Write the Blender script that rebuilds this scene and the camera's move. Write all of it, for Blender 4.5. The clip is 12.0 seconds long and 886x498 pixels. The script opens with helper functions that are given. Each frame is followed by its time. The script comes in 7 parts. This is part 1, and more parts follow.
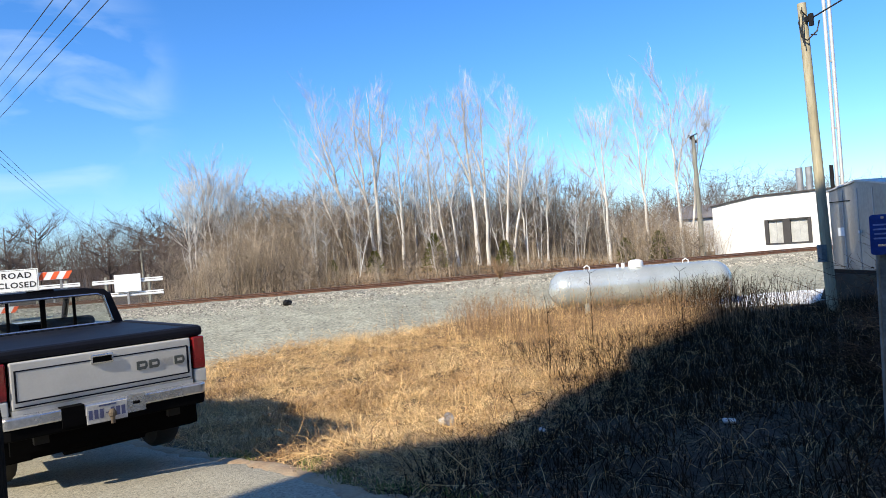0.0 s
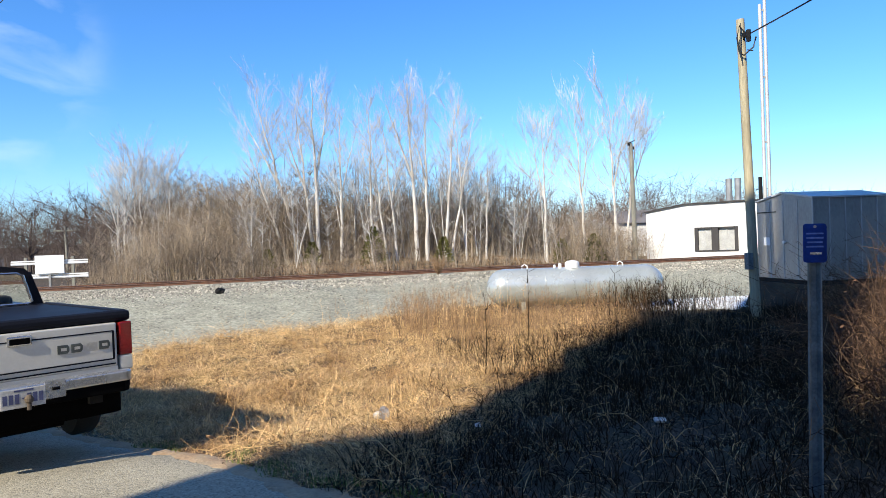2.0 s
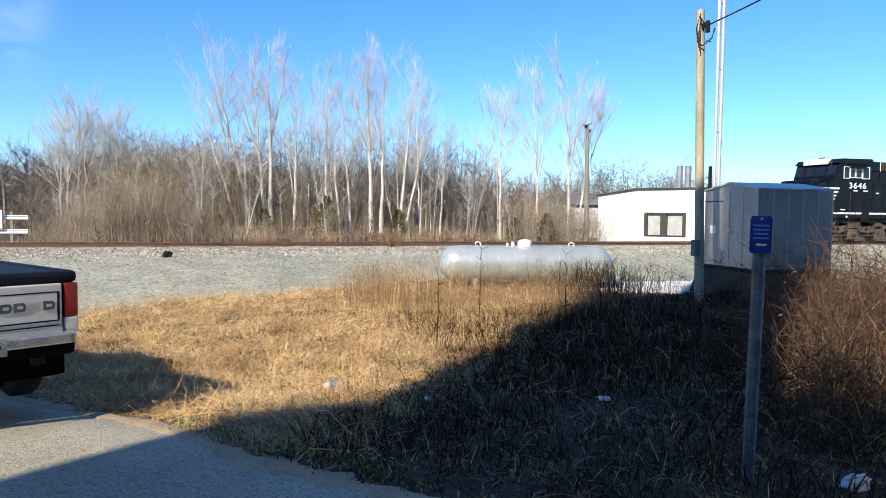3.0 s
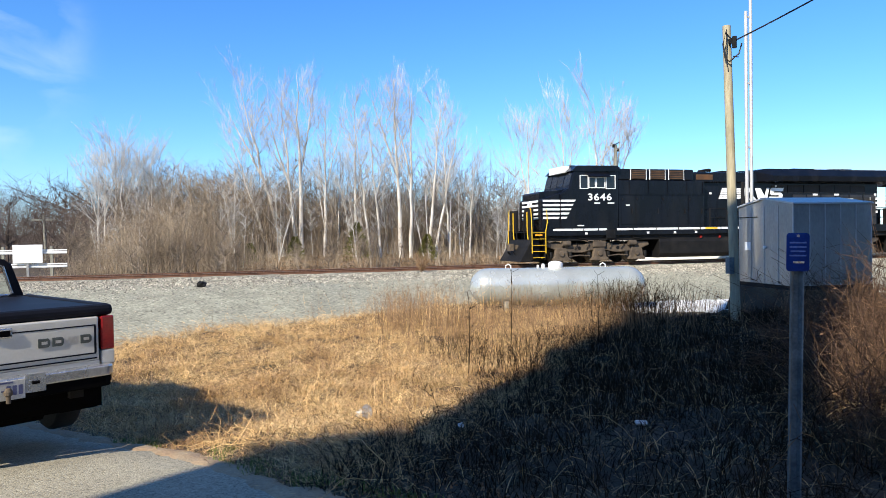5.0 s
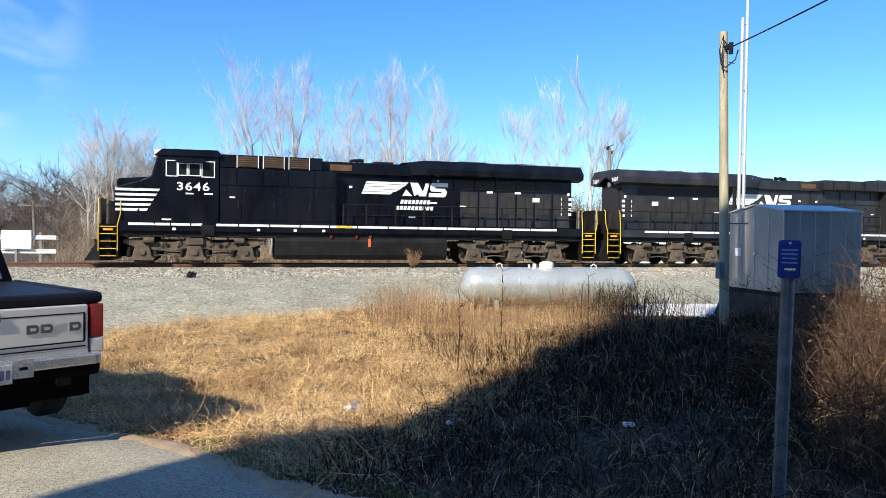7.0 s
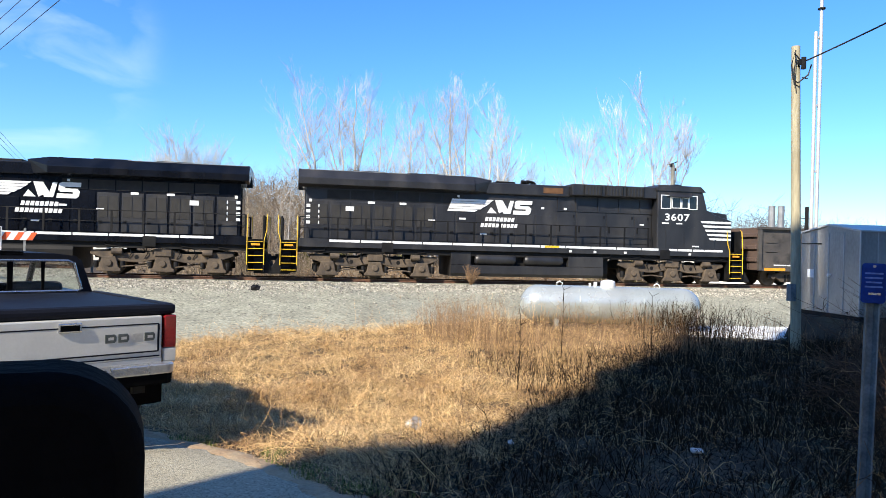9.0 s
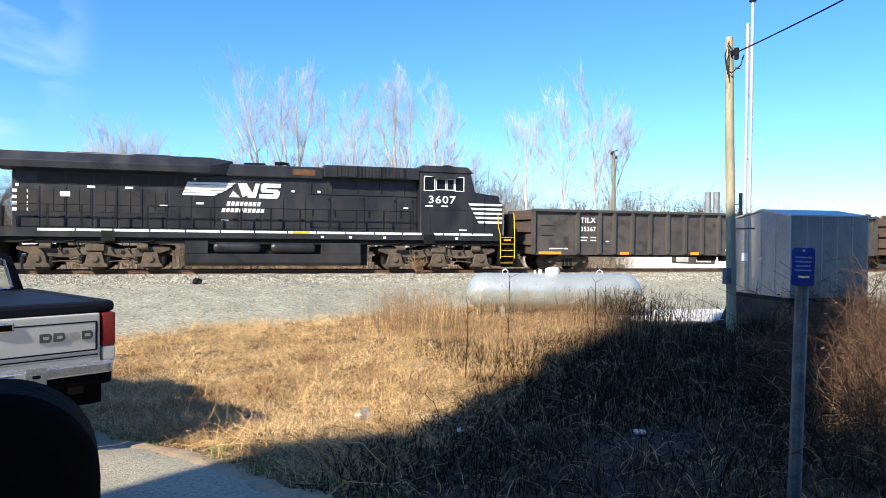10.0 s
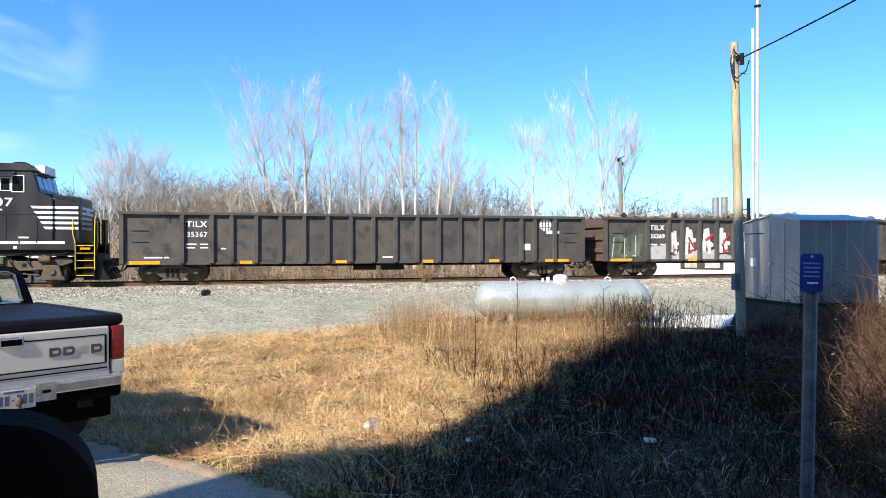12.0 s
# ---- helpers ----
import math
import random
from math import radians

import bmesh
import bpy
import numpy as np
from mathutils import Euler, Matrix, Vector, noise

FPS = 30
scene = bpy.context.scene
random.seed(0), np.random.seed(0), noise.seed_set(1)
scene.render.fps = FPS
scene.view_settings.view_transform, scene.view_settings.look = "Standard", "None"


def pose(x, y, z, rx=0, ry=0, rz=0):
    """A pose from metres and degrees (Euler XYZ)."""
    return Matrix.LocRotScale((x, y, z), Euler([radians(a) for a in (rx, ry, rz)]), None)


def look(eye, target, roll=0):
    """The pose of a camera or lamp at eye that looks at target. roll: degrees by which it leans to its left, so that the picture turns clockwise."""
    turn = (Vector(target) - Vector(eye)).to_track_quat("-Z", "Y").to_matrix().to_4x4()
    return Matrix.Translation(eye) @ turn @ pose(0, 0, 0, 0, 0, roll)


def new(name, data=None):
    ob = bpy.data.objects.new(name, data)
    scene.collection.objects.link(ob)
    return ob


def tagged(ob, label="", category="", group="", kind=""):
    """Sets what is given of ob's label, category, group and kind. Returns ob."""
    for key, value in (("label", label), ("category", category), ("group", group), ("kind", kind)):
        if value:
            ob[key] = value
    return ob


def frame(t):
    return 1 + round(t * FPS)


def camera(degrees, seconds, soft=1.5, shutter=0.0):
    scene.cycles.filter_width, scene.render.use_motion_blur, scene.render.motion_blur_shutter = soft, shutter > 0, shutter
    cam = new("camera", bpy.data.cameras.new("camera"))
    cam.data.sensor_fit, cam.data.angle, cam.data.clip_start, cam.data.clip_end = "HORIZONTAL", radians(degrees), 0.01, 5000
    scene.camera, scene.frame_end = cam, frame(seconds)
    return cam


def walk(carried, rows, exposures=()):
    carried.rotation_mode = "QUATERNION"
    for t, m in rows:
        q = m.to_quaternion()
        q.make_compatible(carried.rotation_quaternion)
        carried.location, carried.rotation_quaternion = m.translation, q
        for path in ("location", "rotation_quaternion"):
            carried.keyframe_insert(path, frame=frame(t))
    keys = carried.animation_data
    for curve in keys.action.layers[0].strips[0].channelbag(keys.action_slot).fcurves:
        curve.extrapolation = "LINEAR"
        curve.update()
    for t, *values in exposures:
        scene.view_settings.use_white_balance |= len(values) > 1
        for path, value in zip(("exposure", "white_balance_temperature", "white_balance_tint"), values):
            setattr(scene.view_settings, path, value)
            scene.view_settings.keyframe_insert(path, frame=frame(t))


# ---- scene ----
cam = camera(64.44, 12.0, soft=0.6)
# seconds, x, y, z, yaw, pitch, roll: a phone held by the open window of a parked car
PATH = [
    (0.0, 0.088, -0.062, 1.655, -9.20, -0.05, 4.41),
    (0.5, 0.073, -0.026, 1.647, -9.32, 0.53, 5.86),
    (1.0, 0.081, -0.019, 1.637, -10.54, 0.77, 5.12),
    (1.5, 0.077, 0.002, 1.631, -10.49, 1.10, 5.57),
    (2.0, 0.058, 0.008, 1.637, -14.22, -0.72, 2.03),
    (2.5, 0.031, -0.008, 1.637, -18.68, -2.19, -0.73),
    (2.7, 0.014, -0.010, 1.648, -18.20, -2.89, -0.93),
    (4.3, 0.027, 0.007, 1.652, -17.73, -1.99, 0.12),
    (4.5, 0.026, 0.006, 1.658, -17.17, -1.78, 0.63),
    (5.0, 0.027, 0.007, 1.663, -15.58, -0.98, 0.84),
    (5.5, 0.012, 0.001, 1.658, -15.39, -0.86, 0.42),
    (6.0, 0.012, 0.004, 1.668, -15.48, -1.01, -0.06),
    (6.5, 0.011, 0.006, 1.665, -16.94, -0.87, -0.96),
    (7.0, 0.010, 0.008, 1.664, -16.26, -1.21, -0.78),
    (7.2, 0.008, 0.004, 1.662, -16.90, -1.26, -0.90),
    (8.8, -0.039, 0.010, 1.656, -10.56, -0.47, -1.94),
    (9.0, -0.041, 0.022, 1.673, -11.56, 0.02, -1.48),
    (9.5, -0.042, 0.025, 1.681, -15.32, -0.52, -2.17),
    (10.0, -0.047, 0.017, 1.683, -15.96, -0.78, -0.60),
    (10.5, -0.043, 0.020, 1.682, -15.92, -0.60, -0.11),
    (11.0, -0.039, 0.022, 1.691, -15.47, 0.04, 0.15),
    (11.5, -0.043, 0.017, 1.684, -15.63, 0.79, 0.51),
    (12.0, -0.041, 0.012, 1.692, -15.35, -0.09, 0.06),
]
walk(cam, [(t, pose(x, y, z, 90 + p, r, a)) for t, x, y, z, a, p, r in PATH], exposures=[(0.0, 0.64), (7.2, 0.69), (8.8, 0.82), (12.0, 0.85)])

# ---------------------------------------------------------------- light
SUN_AZ, SUN_EL = radians(41), radians(36)      # the light travels towards +x +y
world = bpy.data.worlds.new("sky")
scene.world = world
world.use_nodes = True
wn, wl = world.node_tree.nodes, world.node_tree.links
wn.clear()
w_out, w_bg, w_sky = wn.new("ShaderNodeOutputWorld"), wn.new("ShaderNodeBackground"), wn.new("ShaderNodeTexSky")
w_sky.sky_type, w_sky.sun_disc = "NISHITA", False
w_sky.sun_elevation = SUN_EL
w_sky.sun_rotation = radians(90) - (SUN_AZ + math.pi)
w_sky.air_density, w_sky.dust_density, w_sky.ozone_density = 1.0, 0.3, 3.0
w_bg.inputs["Strength"].default_value = 0.115
# a patch of thin streaky cirrus low in the west, clear blue elsewhere
w_hs = wn.new("ShaderNodeHueSaturation")
w_hs.inputs["Saturation"].default_value, w_hs.inputs["Value"].default_value = 1.12, 1.08
w_air = wn.new("ShaderNodeMix")               # clear winter air, blue down to the horizon
w_air.data_type, w_air.blend_type = "RGBA", "MULTIPLY"
w_air.inputs["Factor"].default_value = 1.0
w_air.inputs["B"].default_value = (0.685, 0.87, 1.15, 1)
wl.new(w_sky.outputs["Color"], w_air.inputs["A"])
wl.new(w_air.outputs["Result"], w_hs.inputs["Color"])
w_co, w_map = wn.new("ShaderNodeTexCoord"), wn.new("ShaderNodeMapping")
w_map.inputs["Scale"].default_value = (5.0, 3.0, 11.0)
w_map.inputs["Rotation"].default_value = (0.0, 0.25, 0.0)
w_n1, w_r1 = wn.new("ShaderNodeTexNoise"), wn.new("ShaderNodeValToRGB")
w_n1.inputs["Scale"].default_value, w_n1.inputs["Detail"].default_value = 1.5, 6.0
w_n1.inputs["Distortion"].default_value = 0.7
w_r1.color_ramp.elements[0].position, w_r1.color_ramp.elements[1].position = 0.46, 0.78
w_r1.color_ramp.elements[1].color = (0.40, 0.40, 0.40, 1)
w_dot = wn.new("ShaderNodeVectorMath")
w_dot.operation = "DOT_PRODUCT"
w_dot.inputs[1].default_value = (-0.345, 0.910, 0.230)
w_near = wn.new("ShaderNodeMapRange")
w_near.interpolation_type = "SMOOTHSTEP"
w_near.inputs["From Min"].default_value, w_near.inputs["From Max"].default_value = 0.981, 0.9985
w_mix, w_amt = wn.new("ShaderNodeMix"), wn.new("ShaderNodeMath")
w_mix.data_type = "RGBA"
w_mix.inputs["B"].default_value = (5.6, 6.6, 7.6, 1)
w_amt.operation = "MULTIPLY"
wl.new(w_co.outputs["Generated"], w_map.inputs["Vector"])
wl.new(w_co.outputs["Generated"], w_dot.inputs[0])
wl.new(w_dot.outputs["Value"], w_near.inputs["Value"])
wl.new(w_map.outputs["Vector"], w_n1.inputs["Vector"])
wl.new(w_n1.outputs["Fac"], w_r1.inputs["Fac"])
wl.new(w_r1.outputs["Color"], w_amt.inputs[0])
wl.new(w_near.outputs["Result"], w_amt.inputs[1])
wl.new(w_amt.outputs["Value"], w_mix.inputs["Factor"])
wl.new(w_hs.outputs["Color"], w_mix.inputs["A"])
wl.new(w_mix.outputs["Result"], w_bg.inputs["Color"])
wl.new(w_bg.outputs["Background"], w_out.inputs["Surface"])

sun = new("sun", bpy.data.lights.new("sun", "SUN"))
sun.data.energy, sun.data.angle, sun.data.color = 5.0, radians(0.55), (1.0, 0.915, 0.77)
sun.matrix_basis = look((0, 0, 40), (math.cos(SUN_AZ) * math.cos(SUN_EL), math.sin(SUN_AZ) * math.cos(SUN_EL), 40 - math.sin(SUN_EL)))


# ---------------------------------------------------------------- materials
def mat(name, a, b=None, scale=3.0, rough=0.7, metal=0.0, fine=60.0, bump=0.15, stain=None, stain_amt=0.35, stain_scale=1.2,
        per=0.0, spec=0.5, grain=0.45, stretch=(1, 1, 1), coat=0.0, lift=0.02):
    """Two-scale procedural surface: broad tone a to b, fine grain with bump, stains of a third colour, tone by piece."""
    b = b or tuple(c * 0.75 for c in a)
    m = bpy.data.materials.new(name)
    m.use_nodes = True
    n, l = m.node_tree.nodes, m.node_tree.links
    p = n["Principled BSDF"]
    co, mp = n.new("ShaderNodeTexCoord"), n.new("ShaderNodeMapping")
    mp.inputs["Scale"].default_value = stretch
    l.new(co.outputs["Object"], mp.inputs["Vector"])
    n1, n2 = n.new("ShaderNodeTexNoise"), n.new("ShaderNodeTexNoise")
    n1.inputs["Scale"].default_value, n1.inputs["Detail"].default_value = scale, 5
    n2.inputs["Scale"].default_value, n2.inputs["Detail"].default_value = fine, 4
    l.new(mp.outputs["Vector"], n1.inputs["Vector"])
    l.new(mp.outputs["Vector"], n2.inputs["Vector"])
    r1 = n.new("ShaderNodeValToRGB")
    r1.color_ramp.elements[0].position, r1.color_ramp.elements[1].position = 0.35, 0.65
    r1.color_ramp.elements[0].color, r1.color_ramp.elements[1].color = (*b, 1), (*a, 1)
    l.new(n1.outputs["Fac"], r1.inputs["Fac"])
    mx = n.new("ShaderNodeMix")
    mx.data_type, mx.blend_type = "RGBA", "OVERLAY"
    mx.inputs["Factor"].default_value = grain
    l.new(r1.outputs["Color"], mx.inputs["A"])
    l.new(n2.outputs["Fac"], mx.inputs["B"])
    last = mx.outputs["Result"]
    if stain:
        n3, r3, m3 = n.new("ShaderNodeTexNoise"), n.new("ShaderNodeValToRGB"), n.new("ShaderNodeMix")
        n3.inputs["Scale"].default_value, n3.inputs["Detail"].default_value = stain_scale, 8
        r3.color_ramp.elements[0].position, r3.color_ramp.elements[1].position = 0.5, 0.72
        r3.color_ramp.elements[1].color = (stain_amt, stain_amt, stain_amt, 1)
        l.new(mp.outputs["Vector"], n3.inputs["Vector"])
        l.new(n3.outputs["Fac"], r3.inputs["Fac"])
        m3.data_type = "RGBA"
        m3.inputs["B"].default_value = (*stain, 1)
        l.new(r3.outputs["Color"], m3.inputs["Factor"])
        l.new(last, m3.inputs["A"])
        last = m3.outputs["Result"]
    if per:
        oi, geo, ad, hs = n.new("ShaderNodeObjectInfo"), n.new("ShaderNodeNewGeometry"), n.new("ShaderNodeMath"), n.new("ShaderNodeHueSaturation")
        mr = n.new("ShaderNodeMapRange")
        fr = n.new("ShaderNodeMath")
        fr.operation = "FRACT"
        l.new(oi.outputs["Random"], ad.inputs[0])
        l.new(geo.outputs["Random Per Island"], ad.inputs[1])
        l.new(ad.outputs["Value"], fr.inputs[0])
        l.new(fr.outputs["Value"], mr.inputs["Value"])
        mr.inputs["To Min"].default_value, mr.inputs["To Max"].default_value = 1 - per, 1 + per
        l.new(mr.outputs["Result"], hs.inputs["Value"])
        l.new(last, hs.inputs["Color"])
        last = hs.outputs["Color"]
    l.new(last, p.inputs["Base Color"])
    p.inputs["Metallic"].default_value = metal
    p.inputs["Specular IOR Level"].default_value = spec
    p.inputs["Coat Weight"].default_value = coat
    rr = n.new("ShaderNodeMapRange")
    rr.inputs["To Min"].default_value, rr.inputs["To Max"].default_value = max(0.03, rough - 0.1), min(1, rough + 0.1)
    l.new(n1.outputs["Fac"], rr.inputs["Value"])
    l.new(rr.outputs["Result"], p.inputs["Roughness"])
    if bump:
        bp = n.new("ShaderNodeBump")
        bp.inputs["Strength"].default_value, bp.inputs["Distance"].default_value = bump, lift
        l.new(n2.outputs["Fac"], bp.inputs["Height"])
        l.new(bp.outputs["Normal"], p.inputs["Normal"])
    return m


def stone_mat(name, cols, scale, bump=0.8, dist=0.03):
    """Crushed stone: cells of several tones with joints between them."""
    m = bpy.data.materials.new(name)
    m.use_nodes = True
    n, l = m.node_tree.nodes, m.node_tree.links
    p = n["Principled BSDF"]
    co = n.new("ShaderNodeTexCoord")
    v, r, n1, mx = n.new("ShaderNodeTexVoronoi"), n.new("ShaderNodeValToRGB"), n.new("ShaderNodeTexNoise"), n.new("ShaderNodeMix")
    v.inputs["Scale"].default_value = scale
    n1.inputs["Scale"].default_value, n1.inputs["Detail"].default_value = 0.7, 6
    l.new(co.outputs["Object"], v.inputs["Vector"])
    l.new(co.outputs["Object"], n1.inputs["Vector"])
    sep = n.new("ShaderNodeSeparateColor")
    l.new(v.outputs["Color"], sep.inputs["Color"])
    e = r.color_ramp.elements
    e[0].color, e[1].color = (*cols[0], 1), (*cols[-1], 1)
    for i, c in enumerate(cols[1:-1]):
        e.new((i + 1) / (len(cols) - 1)).color = (*c, 1)
    l.new(sep.outputs["Red"], r.inputs["Fac"])
    mx.data_type, mx.blend_type = "RGBA", "OVERLAY"
    mx.inputs["Factor"].default_value = 0.5
    l.new(r.outputs["Color"], mx.inputs["A"])
    l.new(n1.outputs["Fac"], mx.inputs["B"])
    l.new(mx.outputs["Result"], p.inputs["Base Color"])
    p.inputs["Roughness"].default_value = 0.9
    bp = n.new("ShaderNodeBump")
    bp.invert = True
    bp.inputs["Strength"].default_value, bp.inputs["Distance"].default_value = bump, dist
    l.new(v.outputs["Distance"], bp.inputs["Height"])
    l.new(bp.outputs["Normal"], p.inputs["Normal"])
    return m


def glass_mat(name, tint, rough=0.03):
    m = bpy.data.materials.new(name)
    m.use_nodes = True
    p = m.node_tree.nodes["Principled BSDF"]
    p.inputs["Base Color"].default_value = (*tint, 1)
    p.inputs["Roughness"].default_value = rough
    p.inputs["Transmission Weight"].default_value = 1.0
    p.inputs["IOR"].default_value = 1.45
    return m


M_SOIL = mat("dry_soil", (0.075, 0.05, 0.029), (0.034, 0.024, 0.014), 1.5, 0.95, fine=35, bump=0.6, stain=(0.07, 0.075, 0.03), stain_amt=0.5)
M_ASPHALT = stone_mat("asphalt", [(0.14, 0.125, 0.088), (0.38, 0.34, 0.245), (0.26, 0.235, 0.17), (0.44, 0.395, 0.285)], 85, 0.4, 0.008)
M_GRAVEL = stone_mat("ballast", [(0.07, 0.064, 0.045), (0.37, 0.345, 0.25), (0.165, 0.152, 0.108), (0.47, 0.44, 0.33)], 7.5, 1.0, 0.06)
M_FINES = stone_mat("gravel_fines", [(0.12, 0.115, 0.078), (0.36, 0.345, 0.245), (0.23, 0.22, 0.155), (0.44, 0.42, 0.31)], 17, 0.6, 0.02)
M_STONE = mat("stone_piece", (0.37, 0.34, 0.27), (0.20, 0.18, 0.14), 4, 0.9, fine=30, per=0.6)
M_GRASS = mat("dry_grass", (0.75, 0.52, 0.25), (0.46, 0.28, 0.12), 1.2, 0.8, fine=25, bump=0, per=0.5, spec=0.2)
M_GREEN = mat("green_grass", (0.16, 0.19, 0.05), (0.10, 0.12, 0.03), 1.2, 0.8, fine=25, bump=0, per=0.35, spec=0.2)
M_WEED = mat("dead_weed", (0.30, 0.19, 0.105), (0.16, 0.098, 0.055), 2, 0.9, fine=25, bump=0, per=0.5, spec=0.1)
# dark twigs; near-black so that plants in the building's shadow deepen the shade
M_TWIG_SHADE = mat("dark_twig_and_shade", (0.042, 0.027, 0.015), (0.018, 0.012, 0.007), 2, 0.95, fine=25, bump=0, per=0.5, spec=0.05)
M_BRAMBLE = mat("red_brown_bramble", (0.115, 0.068, 0.041), (0.042, 0.026, 0.017), 2, 0.85, fine=25, bump=0, per=0.6, spec=0.15)
M_DIRT = mat("reddish_dirt", (0.40, 0.29, 0.175), (0.30, 0.205, 0.12), 3, 0.95, fine=40, bump=0.5, stain=(0.30, 0.27, 0.19), stain_amt=0.5, stain_scale=5)
M_SUNLIT_GRAVEL = stone_mat("sunlit_pale_gravel", [(0.50, 0.49, 0.46), (0.74, 0.73, 0.70), (0.62, 0.61, 0.58), (0.80, 0.79, 0.76)], 14, 0.5, 0.02)
M_BADGE = mat("tarnished_badge", (0.10, 0.11, 0.105), (0.06, 0.07, 0.065), 8, 0.4, 0.3, fine=60, bump=0.05)
M_BARK = mat("pale_bark", (0.66, 0.615, 0.54), (0.42, 0.37, 0.31), 2.0, 0.85, fine=18, bump=0.3, stain=(0.16, 0.125, 0.095), stain_amt=0.8, stain_scale=1.5, stretch=(1, 1, 0.4))
M_FINE = mat("pale_twig", (0.56, 0.53, 0.48), (0.36, 0.33, 0.295), 1.0, 0.9, fine=15, bump=0, per=0.3, spec=0.2)
M_SAPLING = mat("sapling_bark", (0.30, 0.245, 0.185), (0.15, 0.115, 0.085), 0.4, 0.9, fine=8, bump=0, per=0.55, spec=0.2)
M_POST = mat("dull_channel_steel", (0.19, 0.22, 0.225), (0.11, 0.13, 0.135), 9, 0.7, 0.1, spec=0.2, fine=60, bump=0.1)
M_BRUSH = mat("brush_stem", (0.40, 0.315, 0.22), (0.21, 0.16, 0.11), 0.35, 0.9, fine=8, bump=0, per=0.45, spec=0.2)
M_FARTREE = mat("far_tree", (0.15, 0.115, 0.09), (0.095, 0.07, 0.06), 0.2, 0.9, fine=6, bump=0, per=0.4, spec=0.2)
M_CEDAR = mat("cedar_leaf", (0.18, 0.165, 0.045), (0.10, 0.10, 0.03), 3, 0.8, fine=20, bump=0, per=0.4, spec=0.2)
M_LEAF = mat("fallen_leaf", (0.30, 0.165, 0.075), (0.17, 0.095, 0.05), 2, 0.85, fine=20, bump=0, per=0.4)
M_RAIL = mat("rusty_rail", (0.20, 0.10, 0.06), (0.12, 0.06, 0.04), 5, 0.75, 0.3, fine=50)
M_RAILTOP = mat("worn_rail_head", (0.36, 0.30, 0.26), (0.28, 0.22, 0.19), 5, 0.3, 0.9, fine=50, bump=0.05)
M_TIE = mat("creosote_tie", (0.085, 0.065, 0.05), (0.05, 0.04, 0.03), 3, 0.95, fine=30, bump=0.5, per=0.3)
M_BLACK = mat("locomotive_black", (0.006, 0.0075, 0.012), (0.0035, 0.0042, 0.0065), 1.3, 0.22, fine=30, bump=0.03, stain=(0.03, 0.027, 0.024), stain_amt=0.2, stretch=(1, 1, 0.4), spec=0.22)
M_BLACKDUST = mat("dusty_locomotive_black", (0.024, 0.024, 0.026), (0.014, 0.014, 0.0155), 1.3, 0.42, fine=30, bump=0.03, stain=(0.075, 0.067, 0.058), stain_amt=0.4, stretch=(1, 1, 0.4))
M_GRIME = mat("brake_dust_steel", (0.135, 0.10, 0.066), (0.07, 0.053, 0.038), 3, 0.85, 0.1, fine=25, bump=0.3, stain=(0.035, 0.03, 0.028), stain_amt=0.7)
M_UNDER = mat("black_underframe", (0.011, 0.0105, 0.0105), (0.006, 0.006, 0.006), 3, 0.6, 0.0, fine=25, bump=0.2, stain=(0.035, 0.03, 0.025), stain_amt=0.3, spec=0.2)
M_WHITE = mat("white_stripe", (0.80, 0.80, 0.78), (0.70, 0.70, 0.68), 2, 0.5, fine=30, bump=0.03)
M_YELLOW = mat("safety_yellow", (0.80, 0.52, 0.02), (0.68, 0.42, 0.02), 3, 0.5, fine=30, bump=0.05)
M_ORANGE = mat("reflective_amber", (0.85, 0.36, 0.02), (0.72, 0.28, 0.02), 3, 0.4, fine=30, bump=0.03)
M_RED = mat("red_lens", (0.26, 0.012, 0.012), (0.17, 0.008, 0.008), 6, 0.2, fine=60, bump=0.15, coat=0.5)
M_DARKGLASS = mat("dark_window", (0.012, 0.014, 0.017), (0.008, 0.009, 0.011), 2, 0.08, fine=20, bump=0, spec=0.6)
M_SCREEN = mat("radiator_screen", (0.034, 0.032, 0.03), (0.02, 0.019, 0.018), 3, 0.8, 0.2, fine=60, bump=0.3)
M_AMBERLOUVRE = mat("rusty_louvre", (0.16, 0.075, 0.03), (0.09, 0.045, 0.02), 3, 0.8, 0.2, fine=40)
M_GOND = mat("weathered_gondola_brown", (0.085, 0.072, 0.06), (0.052, 0.046, 0.042), 0.9, 0.7, 0.0, fine=22, bump=0.12, stain=(0.014, 0.0135, 0.0135), stain_amt=0.8, stain_scale=2.0)
M_GONDRIB = mat("weathered_gondola_rib", (0.075, 0.066, 0.056), (0.05, 0.044, 0.04), 0.9, 0.7, 0.0, fine=22, bump=0.12, stain=(0.03, 0.027, 0.025), stain_amt=0.5)
M_RUSTBROWN = mat("red_brown_end", (0.12, 0.075, 0.055), (0.075, 0.05, 0.04), 1.2, 0.8, fine=22, bump=0.15, stain=(0.04, 0.035, 0.03), stain_amt=0.5)
M_GRAFWHITE = mat("white_spray_paint", (0.78, 0.76, 0.72), (0.62, 0.60, 0.56), 1.5, 0.6, fine=12, bump=0, stain=(0.30, 0.28, 0.25), stain_amt=0.5, stain_scale=2.0)
M_GRAFGREY = mat("grey_white_spray_paint", (0.50, 0.49, 0.47), (0.36, 0.35, 0.33), 1.5, 0.6, fine=12, bump=0, stain=(0.20, 0.19, 0.17), stain_amt=0.6, stain_scale=3.0)
M_GRAFRED = mat("red_spray_paint", (0.50, 0.035, 0.05), (0.36, 0.02, 0.03), 2, 0.6, fine=12, bump=0)
M_GRAFGREEN = mat("green_spray_paint", (0.11, 0.14, 0.085), (0.06, 0.08, 0.05), 2, 0.6, fine=12, bump=0)
